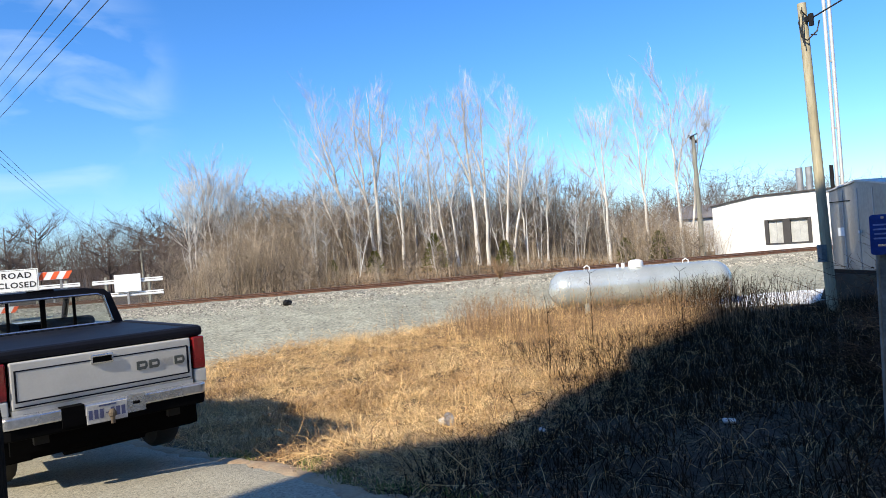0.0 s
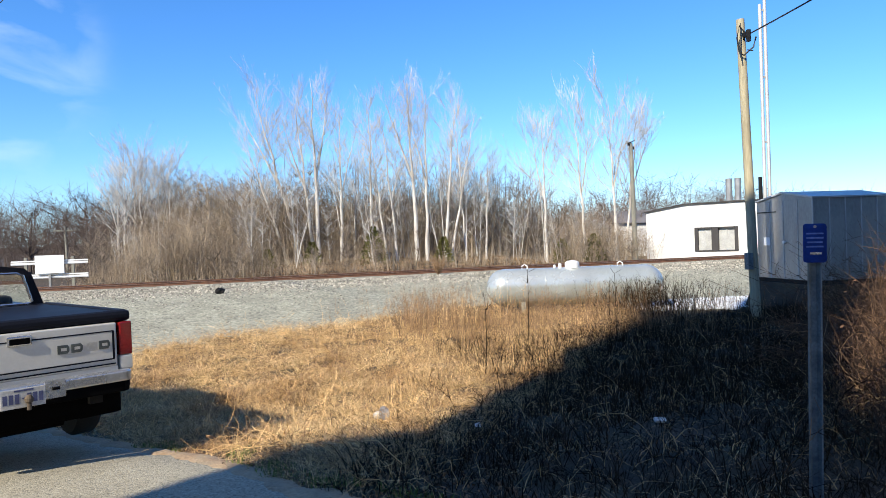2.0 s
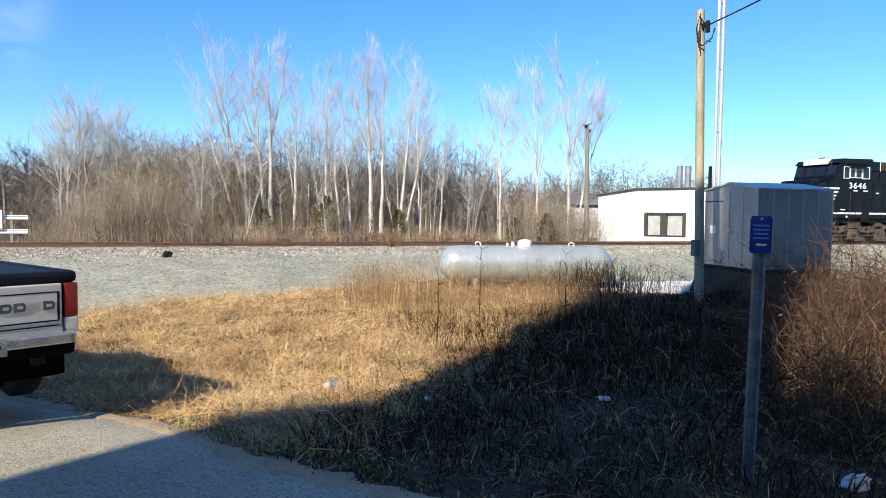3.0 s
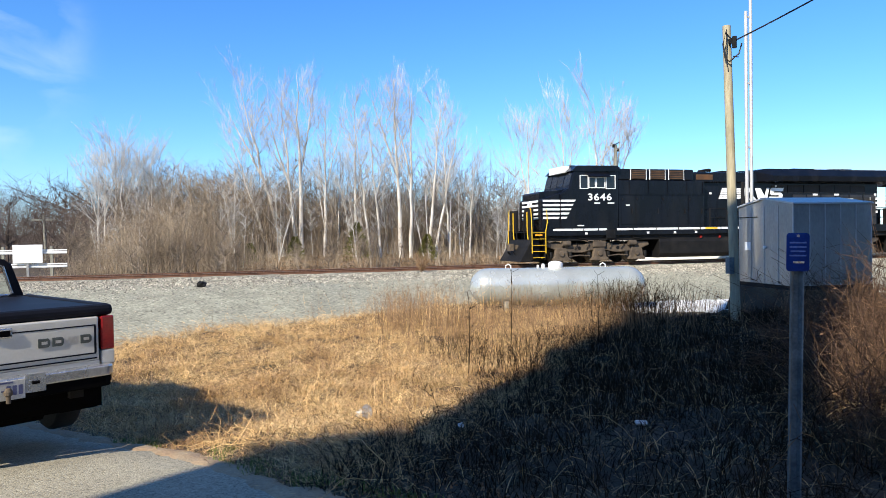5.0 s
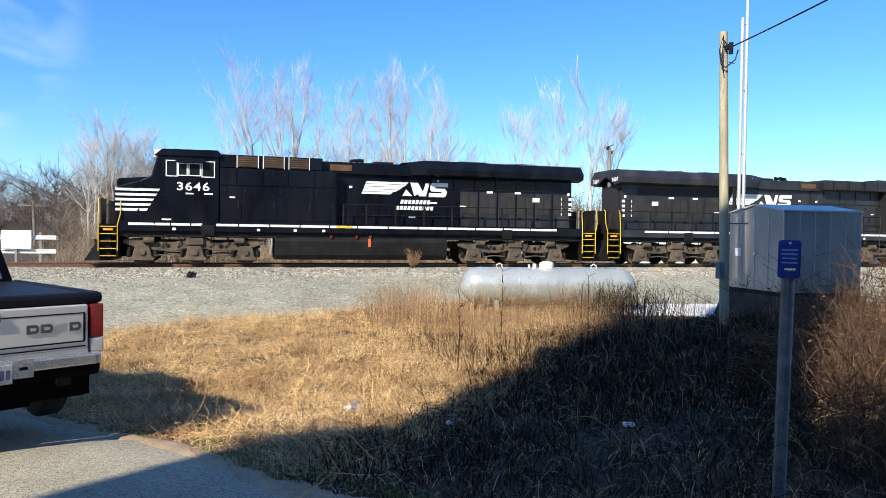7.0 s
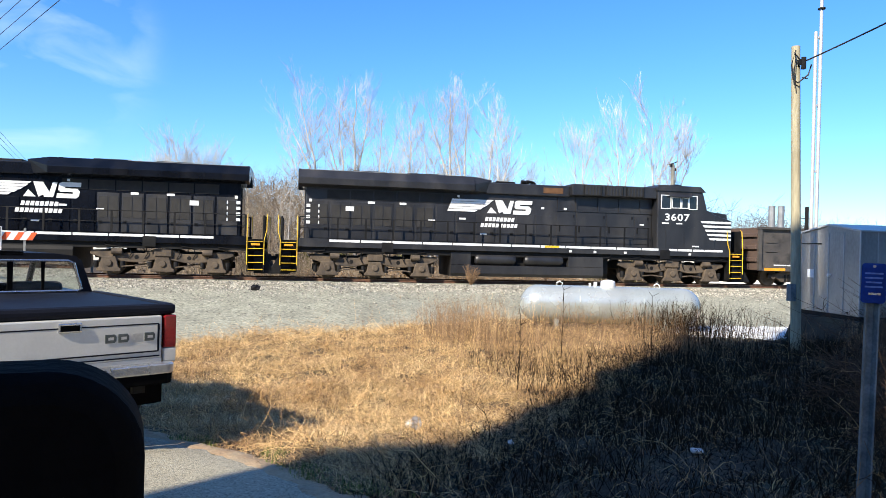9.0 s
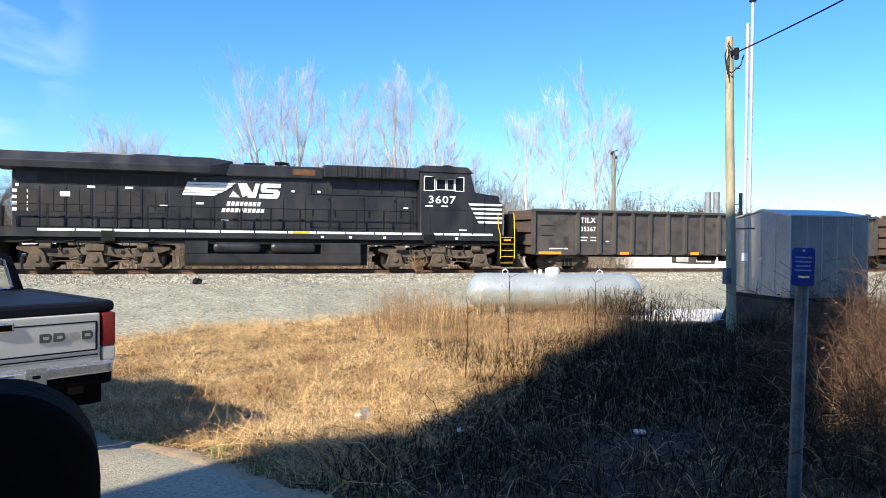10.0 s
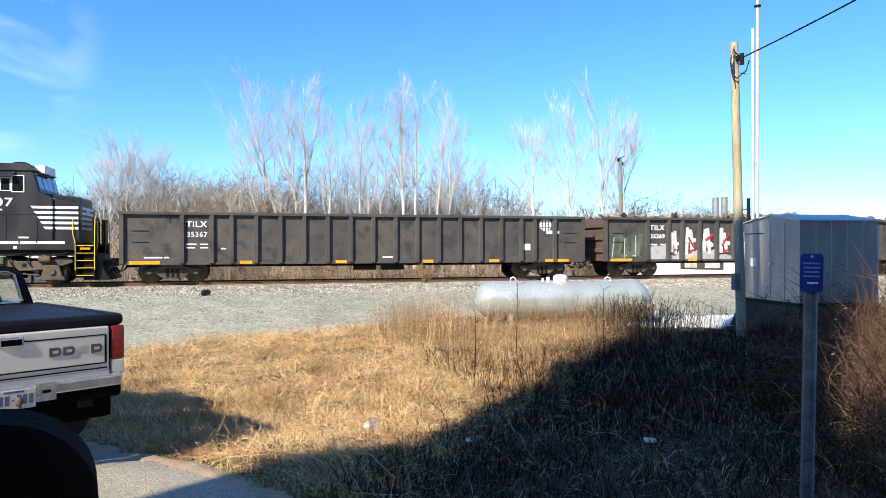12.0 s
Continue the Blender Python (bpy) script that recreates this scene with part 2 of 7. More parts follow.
M_SCRAP = mat("scrap_metal", (0.30, 0.22, 0.17), (0.14, 0.10, 0.08), 2, 0.7, 0.3, fine=20, per=0.8)
M_TANK = mat("silver_tank_paint", (0.54, 0.57, 0.53), (0.43, 0.46, 0.42), 1.4, 0.25, 0.45, grain=0.2, fine=40, bump=0.03, stain=(0.36, 0.34, 0.31), stain_amt=0.35)
M_GALV = mat("galvanised_steel", (0.34, 0.34, 0.33), (0.25, 0.25, 0.245), 2.5, 0.5, 0.45, grain=0.2, fine=30, bump=0.04, stain=(0.30, 0.29, 0.27), stain_amt=0.4)
M_MAST = mat("bright_galvanised_tube", (0.58, 0.58, 0.565), (0.48, 0.48, 0.465), 2.5, 0.5, 0.2, grain=0.2, fine=30, bump=0.04)
M_LITTERFLOOR = mat("woodland_leaf_floor", (0.30, 0.19, 0.10), (0.16, 0.10, 0.06), 1.0, 0.95, fine=12, bump=0, per=0.5, spec=0.1)
M_ALU = mat("mill_aluminium", (0.47, 0.46, 0.435), (0.34, 0.335, 0.32), 1.5, 0.36, 0.6, grain=0.25, fine=20, bump=0.03, stain=(0.28, 0.27, 0.25), stain_amt=0.6, stretch=(1, 1, 0.5))
M_POLE = mat("treated_pole_wood", (0.44, 0.39, 0.26), (0.30, 0.26, 0.165), 3, 0.85, fine=30, bump=0.4, stain=(0.16, 0.12, 0.075), stain_amt=0.6, stretch=(1, 1, 0.12))
M_GREYWOOD = mat("grey_pole_wood", (0.26, 0.25, 0.20), (0.18, 0.17, 0.135), 3, 0.9, fine=30, bump=0.4, stretch=(1, 1, 0.12))
M_WIRE = mat("black_cable", (0.02, 0.02, 0.02), None, 3, 0.6, fine=30, bump=0)
M_BLUE = mat("blue_sign_face", (0.004, 0.032, 0.20), (0.003, 0.022, 0.14), 5, 0.6, fine=60, bump=0.03, spec=0.15)
M_PALEBLUE = mat("faded_sign_print", (0.10, 0.19, 0.46), None, 8, 0.5, fine=60, bump=0)
M_SILVER = mat("silver_truck_paint", (0.66, 0.64, 0.58), (0.60, 0.58, 0.53), 2.0, 0.38, 0.25, grain=0.1, fine=60, bump=0.02, stain=(0.40, 0.38, 0.34), stain_amt=0.35, coat=0.3)
M_TRUCKBLACK = mat("faded_truck_black", (0.010, 0.011, 0.017), (0.007, 0.008, 0.012), 2.0, 0.55, spec=0.12, fine=60, bump=0.03, stain=(0.02, 0.02, 0.024), stain_amt=0.3)
M_CHROME = mat("worn_chrome", (0.62, 0.62, 0.62), (0.50, 0.50, 0.50), 3, 0.27, 0.85, fine=40, bump=0.03, stain=(0.35, 0.31, 0.27), stain_amt=0.3)
M_RUBBER = mat("tyre_rubber", (0.02, 0.02, 0.02), None, 4, 0.85, fine=50)
M_PLASTIC = mat("black_plastic", (0.003, 0.003, 0.0032), None, 4, 0.85, fine=120, bump=0.1, spec=0.04)
M_MIRROR = mat("mirror_glass", (0.09, 0.105, 0.13), (0.08, 0.095, 0.12), 1, 0.03, 1.0, fine=10, bump=0)
M_SEAT = mat("grey_seat_cloth", (0.16, 0.17, 0.18), None, 4, 0.95, fine=120)
M_PLATE = mat("plate_white", (0.48, 0.47, 0.45), (0.40, 0.39, 0.36), 6, 0.5, fine=60, bump=0.03)
M_PLATEINK = mat("plate_ink", (0.07, 0.08, 0.17), None, 6, 0.5, fine=60, bump=0)
M_SIGNWHITE = mat("white_sign_face", (0.78, 0.78, 0.76), (0.70, 0.70, 0.68), 2, 0.45, fine=50, bump=0.02)
M_INK = mat("black_sign_ink", (0.015, 0.015, 0.015), None, 3, 0.5, fine=50, bump=0)
M_BARRED = mat("orange_barricade_stripe", (0.80, 0.12, 0.03), (0.68, 0.10, 0.03), 3, 0.45, fine=50, bump=0)
M_WALLWHITE = mat("white_metal_wall", (0.66, 0.64, 0.59), (0.58, 0.56, 0.52), 0.6, 0.6, fine=20, bump=0.03, stain=(0.52, 0.50, 0.46), stain_amt=0.3)
M_DARKTRIM = mat("dark_trim", (0.035, 0.03, 0.028), None, 2, 0.6, fine=20)
M_BLIND = mat("pale_window_blind", (0.44, 0.435, 0.40), (0.34, 0.335, 0.31), 2, 0.4, fine=20, bump=0)
M_CORRUG = mat("unseen_grey_wall", (0.34, 0.33, 0.32), (0.26, 0.25, 0.24), 0.5, 0.8, fine=15)
M_PLASTICBAG = mat("white_litter", (0.74, 0.74, 0.72), (0.60, 0.60, 0.58), 8, 0.45, fine=40, bump=0.4)
M_CLEARPLASTIC = mat("clear_plastic_litter", (0.62, 0.60, 0.55), (0.48, 0.44, 0.38), 9, 0.25, fine=40, bump=0.3)
M_ROOFGREY = mat("far_roof", (0.16, 0.15, 0.15), None, 1, 0.8, fine=10)


# ---------------------------------------------------------------- mesh kit
class Shape:
    """Collects vertices and faces of one part."""

    def __init__(self):
        self.v, self.f = [], []

    def add(self, vs, fs):
        o = len(self.v)
        self.v += [tuple(q) for q in vs]
        self.f += [tuple(i + o for i in q) for q in fs]
        return self

    def box(self, x0, x1, y0, y1, z0, z1):
        vs = [(x, y, z) for z in (z0, z1) for y in (y0, y1) for x in (x0, x1)]
        return self.add(vs, [(0, 2, 3, 1), (4, 5, 7, 6), (0, 1, 5, 4), (2, 6, 7, 3), (0, 4, 6, 2), (1, 3, 7, 5)])

    def prism(self, pts, y0, y1, axis="y"):
        """A closed outline given in two axes, pushed along the third."""
        k = len(pts)
        put = {"y": lambda a, b, c: (a, c, b), "x": lambda a, b, c: (c, a, b), "z": lambda a, b, c: (a, b, c)}[axis]
        vs = [put(a, b, y0) for a, b in pts] + [put(a, b, y1) for a, b in pts]
        fs = [tuple(range(k))[::-1], tuple(range(k, 2 * k))] + [(i, (i + 1) % k, k + (i + 1) % k, k + i) for i in range(k)]
        return self.add(vs, fs)

    def tube(self, pts, radii, seg=8, caps=True):
        pts = [Vector(q) for q in pts]
        if not isinstance(radii, (list, tuple)):
            radii = [radii] * len(pts)
        vs, fs = [], []
        for i, q in enumerate(pts):
            d = (pts[min(i + 1, len(pts) - 1)] - pts[max(i - 1, 0)]).normalized()
            a = d.orthogonal().normalized() if abs(d.z) > 0.9 else d.cross(Vector((0, 0, 1))).normalized()
            b = d.cross(a)
            for j in range(seg):
                w = 2 * math.pi * j / seg
                vs.append(q + radii[i] * (math.cos(w) * a + math.sin(w) * b))
        for i in range(len(pts) - 1):
            for j in range(seg):
                fs.append((i * seg + j, i * seg + (j + 1) % seg, (i + 1) * seg + (j + 1) % seg, (i + 1) * seg + j))
        if caps:
            fs += [tuple(range(seg))[::-1], tuple(range((len(pts) - 1) * seg, len(pts) * seg))]
        return self.add(vs, fs)

    def lathe(self, prof, p0, direction, seg=24):
        """prof: (radius, distance along) pairs."""
        d = Vector(direction).normalized()
        return self.tube([Vector(p0) + d * h for _, h in prof], [max(r, 1e-4) for r, _ in prof], seg)

    def mesh(self, name, material, tidy=True, smooth=False):
        me = bpy.data.meshes.new(name)
        me.from_pydata(self.v, [], self.f)
        if tidy:
            bm = bmesh.new()
            bm.from_mesh(me)
            bmesh.ops.recalc_face_normals(bm, faces=bm.faces)
            bm.to_mesh(me)
            bm.free()
        me.materials.append(material)
        if smooth:
            me.polygons.foreach_set("use_smooth", [True] * len(me.polygons))
            me.set_sharp_from_angle(angle=radians(40))
        me.update()
        return me

    def part(self, name, material, parent=None, label="", bevel=0.0, smooth=False, at=None, tidy=True):
        ob = new(name, self.mesh(name, material, tidy, smooth))
        ob.parent = parent
        if at is not None:
            ob.matrix_basis = at
        if label:
            ob["label"] = label
        if bevel:
            b = ob.modifiers.new("soft_edge", "BEVEL")
            b.width, b.segments, b.limit_method = bevel, 2, "ANGLE"
        return ob


def S():
    return Shape()


def thing(name, label, category, at=None, group="", kind=""):
    ob = new(name)
    ob.empty_display_size = 0.2
    if at is not None:
        ob.matrix_basis = at
    return tagged(ob, label, category, group, kind)


def lettering(name, text, size, material, parent, at, label="", width=1.0):
    """Raised letters in the built-in font as a mesh."""
    cu = bpy.data.curves.new(name, "FONT")
    cu.body, cu.size, cu.align_x, cu.align_y, cu.extrude, cu.offset = text, size, "CENTER", "CENTER", 0.004, size * 0.018
    cu.resolution_u = 3
    cu.space_character = 1.12
    tmp = new(name + "_outline", cu)
    dg = bpy.context.evaluated_depsgraph_get()
    me = bpy.data.meshes.new_from_object(tmp.evaluated_get(dg))
    bpy.data.objects.remove(tmp)
    for q in me.vertices:
        q.co.x *= width
    me.materials.clear()
    me.materials.append(material)
    ob = new(name, me)
    ob.parent, ob.matrix_basis = parent, at
    if label:
        ob["label"] = label
    return ob


def smooth01(a, b, x):
    t = min(1.0, max(0.0, (x - a) / (b - a)))
    return t * t * (3 - 2 * t)


# ---------------------------------------------------------------- ground
RAIL_Y, RAIL_Z = 31.8, 0.28


def ground_z(x, y):
    z = -0.38 * smooth01(4.6, 9.0, y - 0.25 * max(0.0, -x)) - 0.10 * smooth01(9, 14, y)
    z += 0.48 * smooth01(17, 27, y) + 0.25 * smooth01(7.5, 12.0, x) * (1 - smooth01(13, 16, y))
    z += 0.02 * noise.noise((x * 0.8, y * 0.8, 0.0)) + 0.03 * noise.noise((x * 0.25, y * 0.25, 3.0)) * smooth01(6, 9, y)
    if 2 < y < 18 and -6 < x < 14:             # tussocks
        z += (0.12 * noise.noise((x * 1.5, y * 1.5, 8.0)) + 0.06 * noise.noise((x * 3.4, y * 3.4, 2.0))) * smooth01(5.7, 6.7, 1.35 * x + y)
    z -= 0.25 * smooth01(34.5, 37, y)
    if y > 38:                                 # a low wooded bank
        z += 0.75 * smooth01(39, 50, y) * smooth01(-3, 3, x) * (1 - smooth01(15, 21, x))
    if y > 60:
        z += 0.012 * (y - 60)
    return z


def axis_steps(parts):
    out = []
    for a, b, s in parts:
        k = max(1, round((b - a) / s))
        out += [a + (b - a) * i / k for i in range(k)]
    return out + [parts[-1][1]]


def make_ground():
    xs = axis_steps([(-900, -120, 60), (-120, -30, 10), (-30, -8, 1.5), (-8, 16, 0.3), (16, 40, 1.5), (40, 120, 10), (120, 900, 60)])
    ys = axis_steps([(-400, -30, 40), (-30, -4, 4), (-4, 26, 0.3), (26, 40, 0.5), (40, 54, 1), (54, 70, 4), (70, 150, 10), (150, 1200, 70)])
    vs = [(x, y, ground_z(x, y)) for y in ys for x in xs]
    w = len(xs)
    fs = [(j * w + i, j * w + i + 1, (j + 1) * w + i + 1, (j + 1) * w + i) for j in range(len(ys) - 1) for i in range(w - 1)]
    ob = S().add(vs, fs).part("ground", M_SOIL, tidy=False, smooth=True)
    tagged(ob, "dry brown soil under winter grass and leaf litter", "ground", kind="structure")


def sheet(name, inside, xr, yr, step, lift, material, label, category):
    """A sheet laid on the ground wherever inside(x, y) is above zero; its rim dips under the soil."""
    nx, ny = round((xr[1] - xr[0]) / step), round((yr[1] - yr[0]) / step)
    ids, vs, fs = {}, [], []
    for j in range(ny + 1):
        for i in range(nx + 1):
            x, y = xr[0] + i * step, yr[0] + j * step
            d = inside(x, y)
            if d > -step * 1.5:
                ids[i, j] = len(vs)
                vs.append((x, y, ground_z(x, y) + lift * smooth01(-0.15, 0.15, d) - 0.03 * (d < -0.1)))
    for j in range(ny):
        for i in range(nx):
            q = [(i, j), (i + 1, j), (i + 1, j + 1), (i, j + 1)]
            if all(c in ids for c in q):
                fs.append(tuple(ids[c] for c in q))
    ob = S().add(vs, fs).part(name, material, tidy=False, smooth=True)
    return tagged(ob, label, category, kind="structure")


ROAD_EDGE = [(-30, 13), (-7, 11), (-2.6, 9.0), (-1.15, 6.85), (-0.58, 6.15), (-0.2, 5.55), (0.22, 4.75), (0.6, 4.3), (0.95, 3.95), (2.0, 2.9), (4.0, 2.0), (14, 0.5), (40, 0)]


def road_in(x, y):
    for (x0, y0), (x1, y1) in zip(ROAD_EDGE, ROAD_EDGE[1:]):
        if x0 <= x <= x1:
            k = (x - x0) / (x1 - x0)
            slope = math.hypot(x1 - x0, y1 - y0) / (x1 - x0)
            return (y0 + (y1 - y0) * k - y + 0.09 * noise.noise((x * 2.2, y * 2.2, 1.0)) + 0.05 * noise.noise((x * 7, y * 7, 2.0))) / slope
    return -1


def gravel_in(x, y):
    edge = 17.6 + 0.45 * max(-6.0, min(x, 8.0)) + 0.5 * noise.noise((x * 0.5, y * 0.5, 5.0)) + 0.25 * noise.noise((x * 2, y * 2, 6.0))
    edge -= 3.6 * smooth01(9.8, 11.8, x)
    if x < -1.0:
        edge -= min(4.0, (-1.0 - x) * 0.45)
    return min(y - edge, 36.5 - y)


make_ground()
sheet("road", road_in, (-30, 40), (-8, 13), 0.25, 0.03, M_ASPHALT, "worn grey asphalt lot with a ragged edge against the grass", "asphalt")
sheet("gravel", gravel_in, (-70, 90), (8, 37), 0.5, 0.05, M_FINES, "pale grey crushed gravel between the grass and the tracks", "gravel")

sheet("dirt_edge", lambda x, y: 0.08 - abs(road_in(x, y) - 0.03) + 0.10 * noise.noise((x * 3, y * 3, 9.0)), (-2.6, 3.4), (2.4, 9.0), 0.08, 0.05, M_DIRT,
      "strip of reddish dirt washed over the asphalt edge", "dirt")
# pale gravel coloured nearly white so that this patch reads as full sun
sheet("sunlit_gravel_patch", lambda x, y: 0.9 - 0.9 * math.hypot((x - 12.4) / 2.3, (y - 17.75) / 0.95) + 0.25 * noise.noise((x * 1.5, y * 1.5, 3.0)), (9, 16), (16, 20), 0.25, 0.10, M_SUNLIT_GRAVEL,
      "patch of pale gravel whitened to look sunlit beside the tank", "gravel")


def make_ballast():
    """The raised bed under the ties, with loose stones on it."""
    prof = [(27.6, -0.1), (28.4, 0.09), (29.6, 0.13), (30.2, 0.15), (33.4, 0.15), (34.0, 0.12), (35.6, -0.25), (35.6, -0.6), (27.6, -0.6)]
    vs, fs = [], []
    xs = axis_steps([(-260, -40, 4), (-40, 60, 0.5), (60, 260, 4)])
    k = len(prof)
    for x in xs:
        vs += [(x, y + 0.1 * noise.noise((x * 0.7, y, 2.0)), z + 0.035 * noise.noise((x * 1.7, y * 1.7, 7.0))) for y, z in prof]
    for i in range(len(xs) - 1):
        fs += [(i * k + j, i * k + j + 1, (i + 1) * k + j + 1, (i + 1) * k + j) for j in range(k - 1)]
    ob = S().add(vs, fs).part("ballast_bed", M_GRAVEL, smooth=True)
    tagged(ob, "raised bed of pale crushed stone under the rails", "ballast", kind="structure")
    rng = random.Random(5)
    s = S()
    for _ in range(26000):
        x, y = rng.uniform(-26, 40), 30.3 - abs(rng.gauss(0, 3.6))
        if gravel_in(x, y) < 0.2 or y < 12:
            continue
        big = 0.9 + 0.5 * smooth01(24, 29, y)
        r = rng.uniform(0.018, 0.05) * big
        z = ground_z(x, y) + 0.05
        if y > 27.6:
            z = max(z, -0.1 + 0.22 * smooth01(27.6, 29.0, y))
        a = rng.uniform(0, 6.28)
        c, d = math.cos(a) * r, math.sin(a) * r
        h = r * rng.uniform(0.6, 1.1)
        s.add([(x + c, y + d, z), (x - d, y + c, z), (x - c, y - d, z), (x + d, y - c, z), (x + 0.3 * c, y + 0.3 * d, z + h), (x - 0.4 * d, y + 0.2 * c, z + h * 0.9)],
              [(0, 1, 5, 4), (1, 2, 5), (2, 3, 4, 5), (3, 0, 4)])
    tagged(s.part("ballast_stones", M_STONE, tidy=False), "loose pale grey crushed stones over the gravel", "stones", kind="stuff")


make_ballast()


def make_track():
    tr = thing("railroad_track", "single track of rusty rails on dark creosoted ties", "railroad track", kind="structure")
    prof = [(-0.07, -0.17), (0.07, -0.17), (0.07, -0.155), (0.012, -0.135), (0.012, -0.045), (0.036, -0.035), (0.036, -0.006), (-0.036, -0.006), (-0.036, -0.035), (-0.012, -0.045), (-0.012, -0.135), (-0.07, -0.155)]
    for y in (RAIL_Y - 0.75, RAIL_Y + 0.75):
        r = S().prism([(y + a, RAIL_Z + b) for a, b in prof], -260, 260, "x").part("rail", M_RAIL, tr)
        S().box(-260, 260, y - 0.03, y + 0.03, RAIL_Z - 0.006, RAIL_Z).part("rail_head", M_RAILTOP, r, "polished steel running surface")
    tie = S().box(-0.115, 0.115, -1.3, 1.3, -0.12, 0.0).mesh("tie", M_TIE)
    for i in range(200):
        ob = new("tie", tie)
        ob.parent, ob.matrix_basis = tr, pose(-42 + i * 0.52, RAIL_Y, RAIL_Z - 0.165, 0, 0, random.uniform(-1.2, 1.2))


make_track()


# ---------------------------------------------------------------- train
def wheelset(parent, x, r):
    w = S()
    for sgn in (-1, 1):
        w.lathe([(0.12, 0), (r - 0.06, 0.0), (r, 0.02), (r, 0.12), (r + 0.03, 0.13), (r + 0.03, 0.15), (0.12, 0.15)], (0, sgn * 0.80, 0), (0, -sgn, 0), 20)
    w.tube([(0, -0.95, 0), (0, 0.95, 0)], 0.085, 10)
    ob = w.part("wheelset", M_GRIME, parent, "dusty steel wheels on one axle", at=pose(x, 0, r))
    return ob, x, r


def loco_truck(parent, xs, wheels):
    """A three-axle truck: side frames, journal boxes, springs, wheelsets."""
    c = xs[1]
    for sgn in (-1, 1):
        y0, y1 = sorted((sgn * 1.06, sgn * 1.22))
        prof = [(xs[0] - 0.75, 0.86), (xs[0] - 0.7, 1.02), (xs[0] - 0.2, 1.05), (xs[0] + 0.5, 0.92), (c - 0.75, 0.92), (c - 0.4, 1.08), (c + 0.4, 1.08), (c + 0.75, 0.92),
                (xs[2] - 0.5, 0.92), (xs[2] + 0.2, 1.05), (xs[2] + 0.7, 1.02), (xs[2] + 0.75, 0.86), (xs[2] + 0.3, 0.70), (xs[2] - 0.35, 0.58), (xs[2] - 0.75, 0.54), (c + 0.85, 0.54), (c + 0.4, 0.64), (c - 0.4, 0.64), (c - 0.85, 0.54), (xs[0] + 0.75, 0.54), (xs[0] + 0.35, 0.58), (xs[0] - 0.3, 0.70)]
        fr = S().prism(prof, y0, y1).part("side_frame", M_GRIME, parent, "dust-brown cast steel truck frame", bevel=0.03)
        for x in xs:
            yo = sorted((sgn * 1.14, sgn * 1.34))
            S().prism([(x - 0.47, 0.17), (x + 0.47, 0.17), (x + 0.45, 0.28), (x + 0.36, 0.34), (x + 0.30, 0.60), (x + 0.25, 0.76), (x - 0.25, 0.76), (x - 0.30, 0.60), (x - 0.36, 0.34), (x - 0.45, 0.28)], *yo).tube([(x, sgn * 1.32, 0.5), (x, sgn * 1.40, 0.5)], 0.13, 14).part("journal_box", M_GRIME, fr, bevel=0.02)
            for dx in (-0.5, 0.5):
                S().tube([(x + dx, sgn * 1.2, 0.3), (x + dx, sgn * 1.2, 0.44), (x + dx, sgn * 1.2, 0.58)], [0.09, 0.1, 0.09], 10).part("coil_spring", M_UNDER, fr)
        for dx in (-1, 1):
            S().tube([(c + dx * 1.55, sgn * 1.3, 0.98), (c + dx * 1.95, sgn * 1.3, 0.98)], 0.13, 12).part("brake_cylinder", M_GRIME, fr)
        S().box(c - 0.34, c + 0.34, *sorted((sgn * 1.2, sgn * 1.33)), 0.80, 1.10).part("hanger_block", M_GRIME, fr, bevel=0.03)
        for dx in (-1.02, 1.02):
            S().tube([(c + dx, sgn * 1.215, 0.75), (c + dx, sgn * 1.23, 0.75)], 0.085, 12).part("frame_hole", M_UNDER, fr)
            S().tube([(c + dx - 0.55, sgn * 1.28, 0.36), (c + dx, sgn * 1.26, 0.42), (c + dx + 0.5, sgn * 1.28, 0.38)], 0.03, 6).part("brake_rod", M_GRIME, fr)
        pipe = S().tube([(xs[0] - 0.5, sgn * 1.26, 1.12), (xs[0] + 0.6, sgn * 1.26, 1.16), (c - 0.3, sgn * 1.26, 1.2), (c + 0.5, sgn * 1.26, 1.15), (xs[2] + 0.5, sgn * 1.26, 1.12)], 0.03, 6)
        for k in range(7):
            x = xs[0] + 0.1 + k * 0.62
            pipe.tube([(x, sgn * 1.25, 0.7), (x + 0.12, sgn * 1.28, 0.9), (x + 0.05, sgn * 1.26, 1.16)], 0.022, 5)
        pipe.part("brake_pipe", M_UNDER, fr)
    S().box(xs[0] - 0.6, xs[2] + 0.6, -1.0, 1.0, 0.7, 1.0).part("bolster", M_UNDER, parent)
    for x in xs:
        wheels.append(wheelset(parent, x, 0.53))


